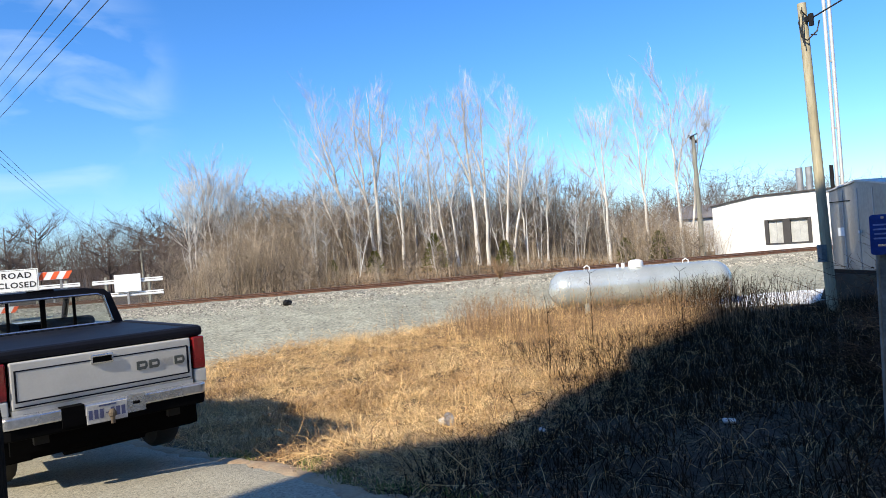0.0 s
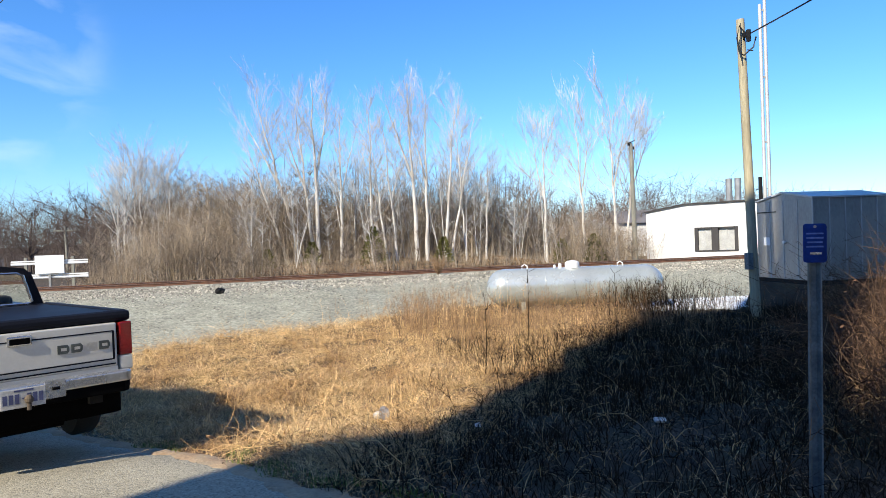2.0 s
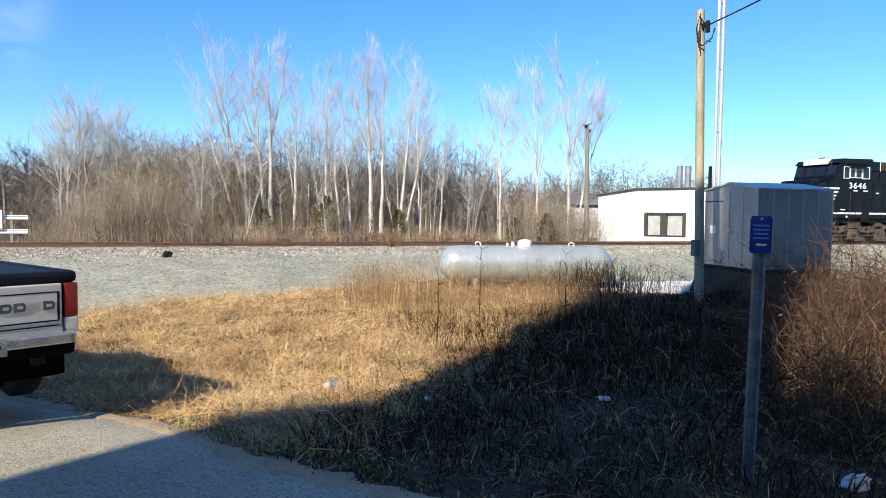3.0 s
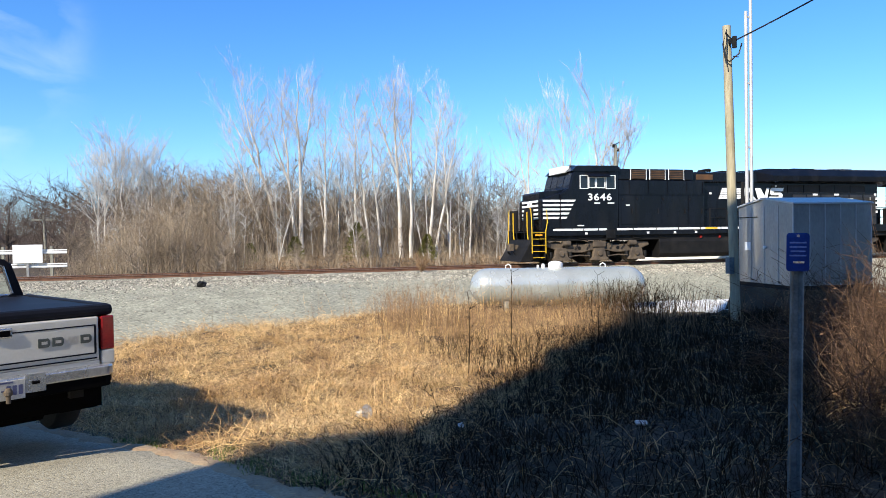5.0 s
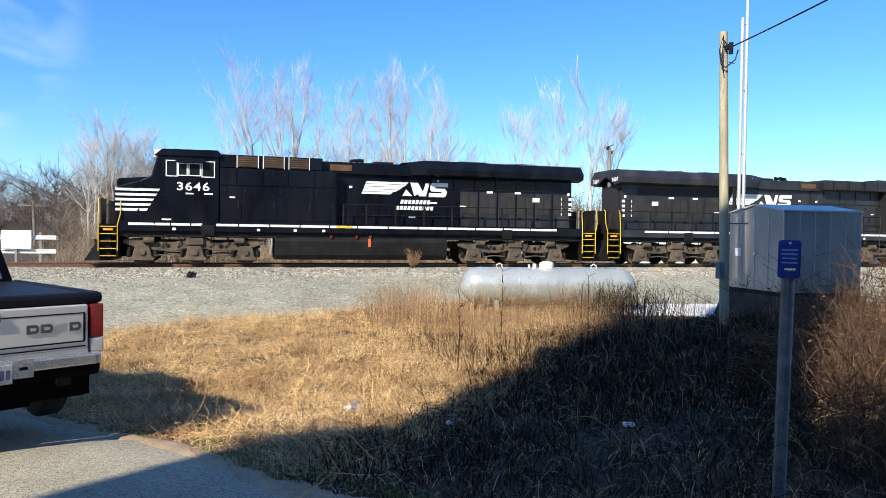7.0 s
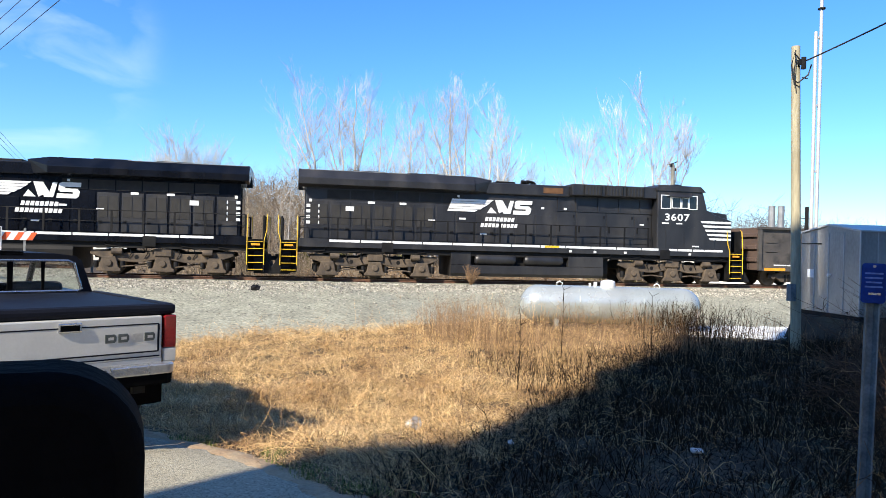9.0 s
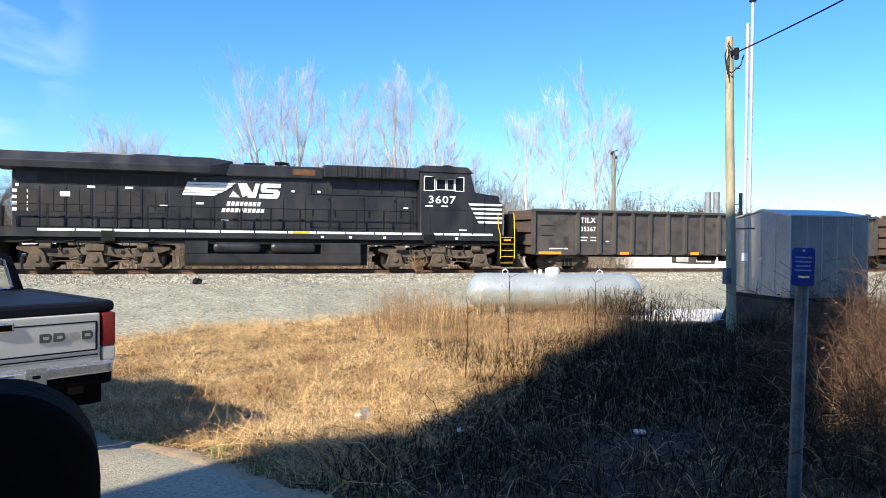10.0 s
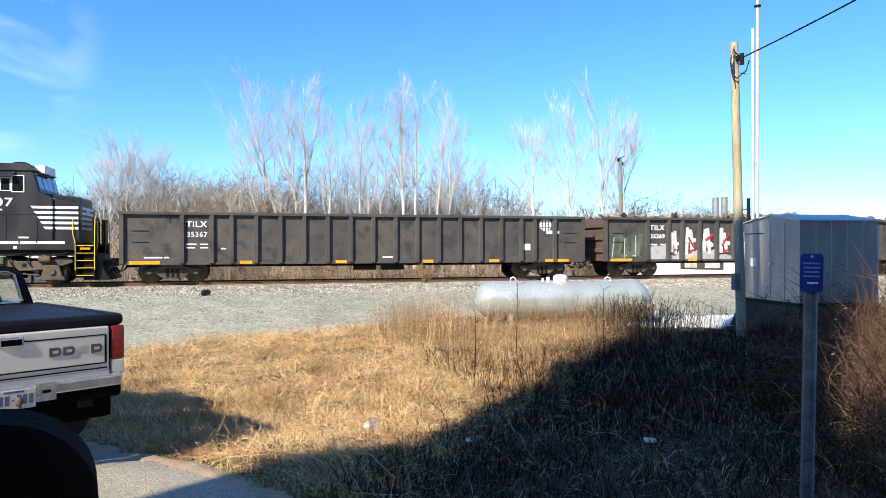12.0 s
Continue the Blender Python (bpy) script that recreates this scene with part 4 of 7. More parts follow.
def gond_truck(parent, c, wheels):
    for sgn in (-1, 1):
        y = sorted((sgn * 1.0, sgn * 1.14))
        fr = S().prism([(c - 1.12, 0.36), (c - 1.1, 0.58), (c - 0.5, 0.66), (c - 0.35, 0.76), (c + 0.35, 0.76), (c + 0.5, 0.66), (c + 1.1, 0.58), (c + 1.12, 0.36), (c + 0.7, 0.42), (c + 0.4, 0.2), (c - 0.4, 0.2), (c - 0.7, 0.42)], *y).part("side_frame", M_GRIME, parent, "rusty cast truck frame", bevel=0.02)
        for x in (c - 0.89, c + 0.89):
            S().tube([(x, sgn * 1.0, 0.46), (x, sgn * 1.2, 0.46)], 0.12, 12).part("axle_bearing", M_GRIME, fr)
        for dx in (-0.2, 0.0, 0.2):
            S().tube([(c + dx, sgn * 1.1, 0.24), (c + dx, sgn * 1.1, 0.56)], 0.08, 8).part("coil_spring", M_UNDER, fr)
    S().box(c - 0.2, c + 0.2, -1.05, 1.05, 0.5, 0.8).part("bolster", M_UNDER, parent)
    for x in (c - 0.89, c + 0.89):
        wheels.append(wheelset(parent, x, 0.455))


RIBS = [2.35, 3.5, 4.28] + [4.28 + 0.985 * k for k in range(1, 14)] + [17.75, 18.75]


def make_gondola(number, label, tagged_up):
    G = thing("gondola_car", label, "gondola car", group="freight train")
    wheels = []
    z0, z1, Lg = 0.78, 2.88, 20.27
    for sgn in (-1, 1):
        y = sorted((sgn * 1.40, sgn * 1.42))
        S().box(0.0, Lg, y[0], y[1], z0, z1 - 0.08).part("side_sheet", M_GOND, G)
        y = sorted((sgn * 1.36, sgn * 1.56))
        S().box(-0.03, Lg + 0.03, y[0], y[1], z1 - 0.12, z1).part("top_chord", M_GONDRIB, G, bevel=0.015)
        y = sorted((sgn * 1.42, sgn * 1.47))
        S().box(0.0, Lg, y[0], y[1], z0 - 0.04, z0 + 0.06).part("side_sill", M_GONDRIB, G)
        for x in RIBS:
            y0, y1 = sgn * 1.42, sgn * 1.55
            S().prism([(x - 0.11, y0), (x - 0.07, y1), (x + 0.07, y1), (x + 0.11, y0)], z0 + 0.02, z1 - 0.12, "z").part("side_post", M_GONDRIB, G, "pressed steel side post")
        y = sorted((sgn * 1.42, sgn * 1.54))
        for x in (0.0, Lg - 0.16):
            S().box(x, x + 0.16, y[0], y[1], z0, z1 - 0.12).part("corner_post", M_GONDRIB, G)
        y = sorted((sgn * 1.47, sgn * 1.48))
        for x, w in ((0.35, 1.15), (4.6, 0.5), (8.55, 0.48), (12.4, 0.48), (15.5, 0.5), (Lg - 2.0, 1.2)):
            S().box(x, x + w, y[0], y[1], z0 - 0.02, z0 + 0.11).part("reflector_strip", M_ORANGE, G, "amber reflective strip")
        f = sgn * 1.424
        rz = 0 if sgn < 0 else 180
        lettering("reporting_mark", "TILX", 0.34, M_WHITE, G, pose(2.90, f, z0 + 1.60, 90, 0, rz), "white stencilled letters", 1.05)
        lettering("car_number", number, 0.30, M_WHITE, G, pose(2.92, f, z0 + 1.18, 90, 0, rz), "white stencilled number", 0.98)
        y = sorted((f, f + sgn * 0.004))
        for i, (a, b, zz) in enumerate(((2.5, 2.9, 0.76), (3.05, 3.35, 0.76), (2.5, 2.85, 0.62), (3.05, 3.35, 0.62), (0.9, 1.6, 0.22), (1.65, 1.85, 0.22), (3.85, 4.05, 0.58), (10.6, 11.1, 0.2))):
            S().box(a, b, y[0], y[1], z0 + zz, z0 + zz + 0.06).part("stencil_bar", M_WHITE, G, "small white stencil bar")
        if not tagged_up or sgn > 0:
            S().tube([(18.3, f, z0 + 1.7), (18.3, f + sgn * 0.006, z0 + 1.7)], 0.30, 20).part("round_mark", M_WHITE, G, "white round painted mark")
            for k in (-1, 0, 1):
                S().box(18.0, 18.6, *sorted((f + sgn * 0.006, f + sgn * 0.010)), z0 + 1.685 + k * 0.13, z0 + 1.715 + k * 0.13).part("round_mark_line", M_GOND, G)
                S().box(18.28 + k * 0.14, 18.32 + k * 0.14, *sorted((f + sgn * 0.0105, f + sgn * 0.013)), z0 + 1.42, z0 + 1.98).part("round_mark_line", M_GOND, G)
            S().box(18.35, 19.0, *y, z0 + 1.28, z0 + 1.44).part("mark_tail", M_WHITE, G, "white painted bar")
            S().box(17.2, 17.55, *y, z0 + 0.52, z0 + 0.82).part("stencil_panel", M_WHITE, G, "white consolidated stencil panel")
        for z in (0.9, 1.35):
            S().tube([(0.45, sgn * 1.45, z0 + z), (1.05, sgn * 1.45, z0 + z)], 0.018, 6).part("grab_iron", M_GONDRIB, G)
            S().tube([(Lg - 1.05, sgn * 1.45, z0 + z), (Lg - 0.45, sgn * 1.45, z0 + z)], 0.018, 6).part("grab_iron", M_GONDRIB, G)
    for x in (0.0, Lg - 0.05):
        S().box(x, x + 0.05, -1.40, 1.40, z0, z1 - 0.05).part("end_sheet", M_RUSTBROWN, G)
        o = -0.1 if x == 0 else 0.05
        for k in range(3):
            S().box(x + o, x + o + 0.1, -1.40, 1.40, z0 + 0.4 + k * 0.6, z0 + 0.6 + k * 0.6).part("end_rib", M_RUSTBROWN, G, bevel=0.02)
    S().box(0.05, Lg - 0.05, -1.40, 1.40, z0, z0 + 0.08).part("floor", M_GONDRIB, G)
    S().box(0.1, Lg - 0.1, -0.25, 0.25, 0.62, 0.78).part("centre_sill", M_UNDER, G)
    S().tube([(9.4, -0.9, 0.6), (10.4, -0.9, 0.6)], 0.15, 12).part("brake_cylinder", M_UNDER, G)
    S().box(10.6, 11.6, -1.2, -0.9, 0.45, 0.75).part("brake_gear", M_UNDER, G)
    scrap = S()
    rng = random.Random(int(number))
    for _ in range(900):
        x, y = rng.uniform(0.3, Lg - 0.3), rng.uniform(-1.3, 1.3)
        top = (z1 + 0.02 + 0.28 * noise.noise((x * 0.6, y, 1.0)) + 0.1) if tagged_up else (z1 - 0.16 + 0.20 * noise.noise((x * 0.9, y, 4.0)))
        d = [rng.uniform(0.05, 0.4) for _ in range(3)]
        m = Matrix.Translation((x, y, top - 0.1)) @ Euler((rng.uniform(0, 3), rng.uniform(0, 3), rng.uniform(0, 3))).to_matrix().to_4x4()
        d[rng.randrange(3)] = 0.015
        vs = [m @ Vector((a * d[0] / 2, b * d[1] / 2, c * d[2] / 2)) for c in (-1, 1) for b in (-1, 1) for a in (-1, 1)]
        scrap.add(vs, [(0, 2, 3, 1), (4, 5, 7, 6), (0, 1, 5, 4), (2, 6, 7, 3), (0, 4, 6, 2), (1, 3, 7, 5)])
    scrap.box(0.1, Lg - 0.1, -1.38, 1.38, z0 + 0.1, z1 - 0.45).part("scrap_load", M_SCRAP, G, "heap of rusty and pale scrap metal", tidy=False)["kind"] = "stuff"
    if tagged_up:
        f = -1.426
        n = 0

        def blob(pts, material, lab):
            nonlocal n
            n += 1
            S().prism(pts, f - 0.003 - 0.0012 * n, f - 0.0012 * n, "y").part("spray_paint", material, G, lab)

        def stroke(x0, z0, x1, z1, w, material, lab):
            """One broad straight pass of the spray can."""
            dx, dz = x1 - x0, z1 - z0
            k = w / (2 * math.hypot(dx, dz))
            ux, uz = -dz * k, dx * k
            blob([(x0 + ux, z0 + uz), (x0 - ux, z0 - uz), (x1 - ux, z1 - uz), (x1 + dx * k * 0.5, z1 + dz * k * 0.5), (x1 + ux, z1 + uz)], material, lab)

        rng = random.Random(8)
        green = "faded green spray-painted strokes"
        for q in ((0.5, 1.0, 0.62, 1.85), (0.62, 1.85, 1.0, 1.95), (1.0, 1.95, 0.75, 1.1), (0.75, 1.0, 1.15, 1.0), (1.2, 1.9, 1.25, 1.1), (1.25, 1.0, 1.6, 1.2), (1.62, 1.2, 1.6, 2.0), (1.8, 1.0, 2.0, 2.05), (1.55, 1.5, 2.1, 1.55)):
            stroke(*q, 0.24, M_GRAFGREEN, green)
        for q in ((0.45, 0.95, 0.55, 1.9), (1.1, 0.92, 1.12, 1.85), (1.7, 0.95, 1.72, 2.0)):
            stroke(*q, 0.05, M_GRAFGREY, "pale outline of spray paint")
        blob([(2.48, 0.85), (3.38, 0.85), (3.38, 1.62), (3.05, 1.48), (2.75, 1.55), (2.48, 1.4)], M_GRAFGREY, "grey-white sprayed ground")
        lefts = [3.62] + [4.40 + 0.985 * k for k in range(12)]
        for k, xx in enumerate(lefts):
            w = 0.5 if k == 0 else 0.74
            top = rng.uniform(1.0, 1.3)
            blob([(xx, 0.84), (xx + w, 0.84), (xx + w, top + rng.uniform(-0.1, 0.2)), (xx + w * 0.5, top + rng.uniform(-0.1, 0.15)), (xx, top)], M_GRAFGREY, "grey-white sprayed ground")
            if k > 8:
                continue
            for u0, u1 in ((0.16, 0.30), (0.62, 0.48)):
                stroke(xx + w * u0, rng.uniform(1.05, 1.25), xx + w * (u1 + rng.uniform(-0.1, 0.12)), rng.uniform(2.05, 2.4), w * rng.uniform(0.24, 0.34), M_GRAFWHITE, "large white spray-painted letter stroke")
            stroke(xx + w * 0.15, rng.uniform(1.5, 1.95), xx + w * 0.85, rng.uniform(1.45, 2.1), 0.2, M_GRAFWHITE, "large white spray-painted letter stroke")
            stroke(xx + w * rng.uniform(0.12, 0.4), rng.uniform(1.2, 2.0), xx + w * rng.uniform(0.55, 0.88), rng.uniform(1.3, 2.2), rng.uniform(0.10, 0.2), M_GRAFRED, "red spray-painted bar")
            if k % 2:
                stroke(xx + w * 0.3, 1.15, xx + w * 0.7, 1.3, 0.12, M_GRAFRED, "red spray-painted bar")
    gond_truck(G, 1.95, wheels)
    gond_truck(G, 18.25, wheels)
    coupler(G, 0.1, -0.85)
    coupler(G, Lg - 0.1, 0.85)
    return G, wheels


LOCO_A, WHEELS_A = make_loco("3646", "clean black diesel locomotive with white nose stripes leading a freight train", M_BLACK, False)
LOCO_B, WHEELS_B = make_loco("3607", "dusty black diesel locomotive running backwards behind the leading engine", M_BLACKDUST, True)
GOND_A, WHEELS_C = make_gondola("35367", "weathered dark brown gondola car with white stencils and amber reflectors", False)
GOND_B, WHEELS_D = make_gondola("35369", "weathered gondola car heaped with scrap and covered in spray paint", True)


# ---------------------------------------------------------------- yard things
def make_tank():
    a, b = Vector((5.98, 18.66, 0.25)), Vector((10.72, 17.42, 0.22))
    ax = (b - a).normalized()
    ang = math.degrees(math.atan2(ax.y, ax.x))
    ln, r = (b - a).length, 0.52
    T = thing("propane_tank", "large silver propane tank lying on feet in tall weeds", "propane tank", pose(a.x, a.y, a.z, 0, 0, ang))
    prof = [(r * math.sin(t), 0.5 * (1 - math.cos(t))) for t in [math.pi / 2 * k / 9 for k in range(10)]]
    prof += [(r, 0.5 + (ln - 1.0) * k / 6) for k in range(1, 7)] + [(r * math.cos(t), ln - 0.5 + 0.5 * math.sin(t)) for t in [math.pi / 2 * k / 9 for k in range(1, 10)]]
    S().lathe(prof, (0, 0, 0), (1, 0, 0), 40).part("shell", M_TANK, T, smooth=True)
    for x in (0.55, ln - 0.55, 1.6, ln - 1.6):
        S().lathe([(r + 0.004, -0.012), (r + 0.007, 0), (r + 0.004, 0.012)], (x, 0, 0), (1, 0, 0), 40).part("weld_seam", M_TANK, T, smooth=True)
    S().lathe([(0.20, 0), (0.20, 0.13), (0.19, 0.16), (0.12, 0.20), (0.01, 0.21)], (ln * 0.49, 0, r - 0.03), (0, 0, 1), 20).part("valve_dome", M_SIGNWHITE, T, "pale domed valve cover", smooth=True)
    S().lathe([(0.05, 0), (0.05, 0.12), (0.01, 0.13)], (ln * 0.42, 0, r - 0.02), (0, 0, 1), 10).part("relief_valve", M_SIGNWHITE, T)
    S().lathe([(0.035, 0), (0.035, 0.09), (0.01, 0.1)], (ln * 0.39, 0, r - 0.02), (0, 0, 1), 10).part("gauge", M_SIGNWHITE, T)
    for x in (ln * 0.22, ln * 0.76):
        pts = [(x - 0.07, 0, r - 0.02), (x - 0.075, 0, r + 0.06), (x, 0, r + 0.11), (x + 0.075, 0, r + 0.06), (x + 0.07, 0, r - 0.02)]
        S().tube(pts, 0.018, 8).part("lifting_lug", M_SIGNWHITE, T)
    for x in (ln * 0.2, ln * 0.8):
        S().prism([(-0.3, -0.72), (0.3, -0.72), (0.36, -0.36), (-0.36, -0.36)], x - 0.06, x + 0.06, "x").part("saddle_foot", M_TANK, T)


make_tank()


def make_shed():
    # nearest corner at the origin: the long side runs along x, the gable end with its door along y, the ridge along x
    W, D, zb, H = 2.02, 2.08, 0.40, 1.91
    B = thing("metal_shed", "small galvanised metal equipment shed with a low ridged roof", "shed", pose(12.03, 13.30, 0, 0, 0, -5))
    S().box(0.02, W - 0.02, 0.02, D - 0.02, zb, zb + H).part("body", M_ALU, B)
    k = 5
    for i in range(k):
        w = W / k
        for y0, y1 in ((-0.010, 0.02), (D - 0.02, D + 0.010)):
            S().box(i * w + 0.005, (i + 1) * w - 0.005, y0, y1, zb + 0.02, zb + H - 0.02).part("panel", M_ALU, B, bevel=0.004)
        S().box((i + 1) * w - 0.011, (i + 1) * w + 0.011, -0.022, 0.0, zb + 0.02, zb + H - 0.02).part("standing_seam", M_MAST, B)
    kk = 4
    for i in range(kk):
        w = D / kk
        for x0, x1 in ((-0.010, 0.02), (W - 0.02, W + 0.010)):
            S().box(x0, x1, i * w + 0.005, (i + 1) * w - 0.005, zb + 0.02, zb + H - 0.02).part("panel", M_ALU, B, bevel=0.004)
        S().box(-0.022, 0.0, i * w - 0.009, i * w + 0.009, zb + 0.02, zb + H - 0.02).part("standing_seam", M_MAST, B)
    S().prism([(0.0, zb + H - 0.02), (D, zb + H - 0.02), (D * 0.5, zb + H + 0.15)], -0.008, 0.02, "x").part("gable", M_ALU, B)
    S().prism([(0.0, zb + H - 0.02), (D, zb + H - 0.02), (D * 0.5, zb + H + 0.15)], W - 0.02, W + 0.008, "x").part("gable", M_ALU, B)
    S().prism([(-0.05, zb + H - 0.015), (-0.05, zb + H + 0.02), (D * 0.5, zb + H + 0.19), (D + 0.05, zb + H + 0.02), (D + 0.05, zb + H - 0.015), (D * 0.5, zb + H + 0.15)], -0.05, W + 0.05, "x").part("roof", M_MAST, B, "pale ridged metal roof")
    for x in (-0.02, W):
        S().box(x, x + 0.02, -0.02, 0.0, zb, zb + H).part("corner_trim", M_MAST, B)
    S().box(-0.03, W + 0.03, -0.03, D + 0.03, zb - 0.08, zb + 0.02).part("skid_frame", M_UNDER, B, "dark skid frame")
    S().prism([(-0.35, -0.3), (W + 0.35, -0.3), (W + 0.08, zb - 0.08), (-0.08, zb - 0.08)], -0.12, D + 0.1).part("foundation_pad", M_SOIL, B, "earth pad under the shed")
    S().tube([(-0.02, 0.98, 1.30), (-0.07, 0.98, 1.30)], 0.04, 10).part("door_knob", M_WHITE, B)
    S().box(-0.03, -0.015, 1.56, 1.80, 1.22, 1.42).part("notice_plate", M_SIGNWHITE, B, "small white notice")
    S().box(-0.035, -0.012, 1.3, 2.05, 2.03, 2.05).part("door_rail", M_UNDER, B)
    S().box(-0.05, 0.0, D + 0.03, D + 0.2, 0.7, 1.2).part("meter_box", M_UNDER, B)


make_shed()


def make_pole():
    P = thing("utility_pole", "short yellowish wooden utility pole carrying one thin cable", "utility pole", pose(10.46, 13.28, 0))
    k = 9
    S().tube([(-0.10 * i / k, 0.12 * i / k, -0.5 + 6.75 * i / k) for i in range(k + 1)], [0.108 - 0.02 * i / k for i in range(k + 1)], 16).part("shaft", M_POLE, P, smooth=True)
    S().box(-0.15, -0.03, -0.13, 0.0, 5.82, 5.92).tube([(-0.1, -0.14, 5.7), (-0.1, -0.14, 5.95)], 0.05, 8).part("insulator", M_UNDER, P)
    S().tube([(-0.1, -0.08, 5.86), (-0.26, -0.06, 6.05), (-0.30, -0.02, 5.8), (-0.25, -0.02, 5.5), (-0.16, -0.05, 5.42), (0.05, -0.1, 5.6), (0.12, -0.1, 5.82)], 0.018, 6).part("cable_loop", M_WIRE, P)
    S().tube([(-0.22, -0.04, 6.12), (-0.24, -0.04, 5.6), (-0.22, -0.05, 5.3)], 0.012, 6).part("ground_wire", M_WIRE, P)
    S().tube([(-0.13, -0.13, 5.52), (-0.05, -0.16, 5.5), (0.03, -0.1, 5.52)], 0.012, 6).part("pole_band", M_WIRE, P)
    S().box(-0.235, -0.115, -0.1, 0.04, 0.76, 1.12).part("meter_box", M_POST, P)
    # the cable runs to the south-east, out of sight
    a, b = Vector((10.36, 13.34, 5.84)), Vector((11.75, 6.6, 7.35))
    pts = []
    for i in range(21):
        t = i / 20
        q = a.lerp(b, t)
        q.z -= 0.22 * 4 * t * (1 - t) * 0.5
        pts.append(q)
    w = S().tube(pts, 0.016, 6).part("overhead_cable", M_WIRE)
    tagged(w, "thin black cable sagging from the wooden pole", "cable")


make_pole()


def make_mast():
    m = thing("steel_mast", "tall galvanised steel mast with a thinner upper tube", "mast", pose(12.93, 15.86, 0))
    for x in (-0.074, 0.074):
        S().tube([(x, 0, -0.4), (x, 0, 7.52)], 0.044, 12).part("tube", M_MAST, m, smooth=True)
    for z in (0.6, 2.2, 3.9, 5.6, 7.35):
        S().box(-0.05, 0.05, -0.02, 0.02, z, z + 0.05).part("spacer", M_MAST, m)
    S().tube([(0.074, 0, 7.46), (0.074, 0, 9.0)], 0.041, 12).part("upper_tube", M_MAST, m, smooth=True)
    S().lathe([(0.043, 0), (0.092, 0.01), (0.092, 0.04), (0.043, 0.06)], (0.074, 0, 8.1), (0, 0, 1), 14).part("collar", M_UNDER, m)
    S().tube([(-0.21, 0.0, -0.2), (-0.21, 0.0, 3.0)], 0.048, 10).part("conduit", M_UNDER, m)


make_mast()


def make_marker():
    m = thing("marker_post", "steel channel post with a small blue sign, standing in weeds", "sign", pose(3.10, 3.42, 0, 0.6, 0.9, -28))
    S().prism([(-0.038, 0), (-0.03, 0.0), (-0.014, 0.028), (0.014, 0.028), (0.03, 0.0), (0.038, 0), (0.038, 0.006), (0.033, 0.006), (0.018, 0.036), (-0.018, 0.036), (-0.033, 0.006), (-0.038, 0.006)], -0.4, 1.63, "z").part("channel_post", M_POST, m)
    k = []
    w, h, r = 0.062, 0.112, 0.018
    for cx, cz, a0 in ((w - r, h - r, 0), (-w + r, h - r, 90), (-w + r, -h + r, 180), (w - r, -h + r, 270)):
        k += [(cx + r * math.cos(radians(a0 + a)), cz + r * math.sin(radians(a0 + a))) for a in (0, 30, 60, 90)]
    s = S().prism([(x, z + 1.545) for x, z in k], -0.006, -0.002).part("sign_plate", M_BLUE, m, "blue plate with faded print")
    for i, (z, a) in enumerate(((1.60, 0.045), (1.575, 0.045), (1.55, 0.04), (1.525, 0.045))):
        S().box(-a, a, -0.0075, -0.006, z - 0.0045, z + 0.0045).part("print_bar", M_PALEBLUE, s)
    S().box(-0.025, 0.035, -0.0075, -0.006, 1.48, 1.492).part("print_bar", M_CHROME, s)
    S().tube([(0, -0.012, 1.64), (0, 0.03, 1.64)], 0.008, 8).part("bolt", M_GALV, m)


make_marker()


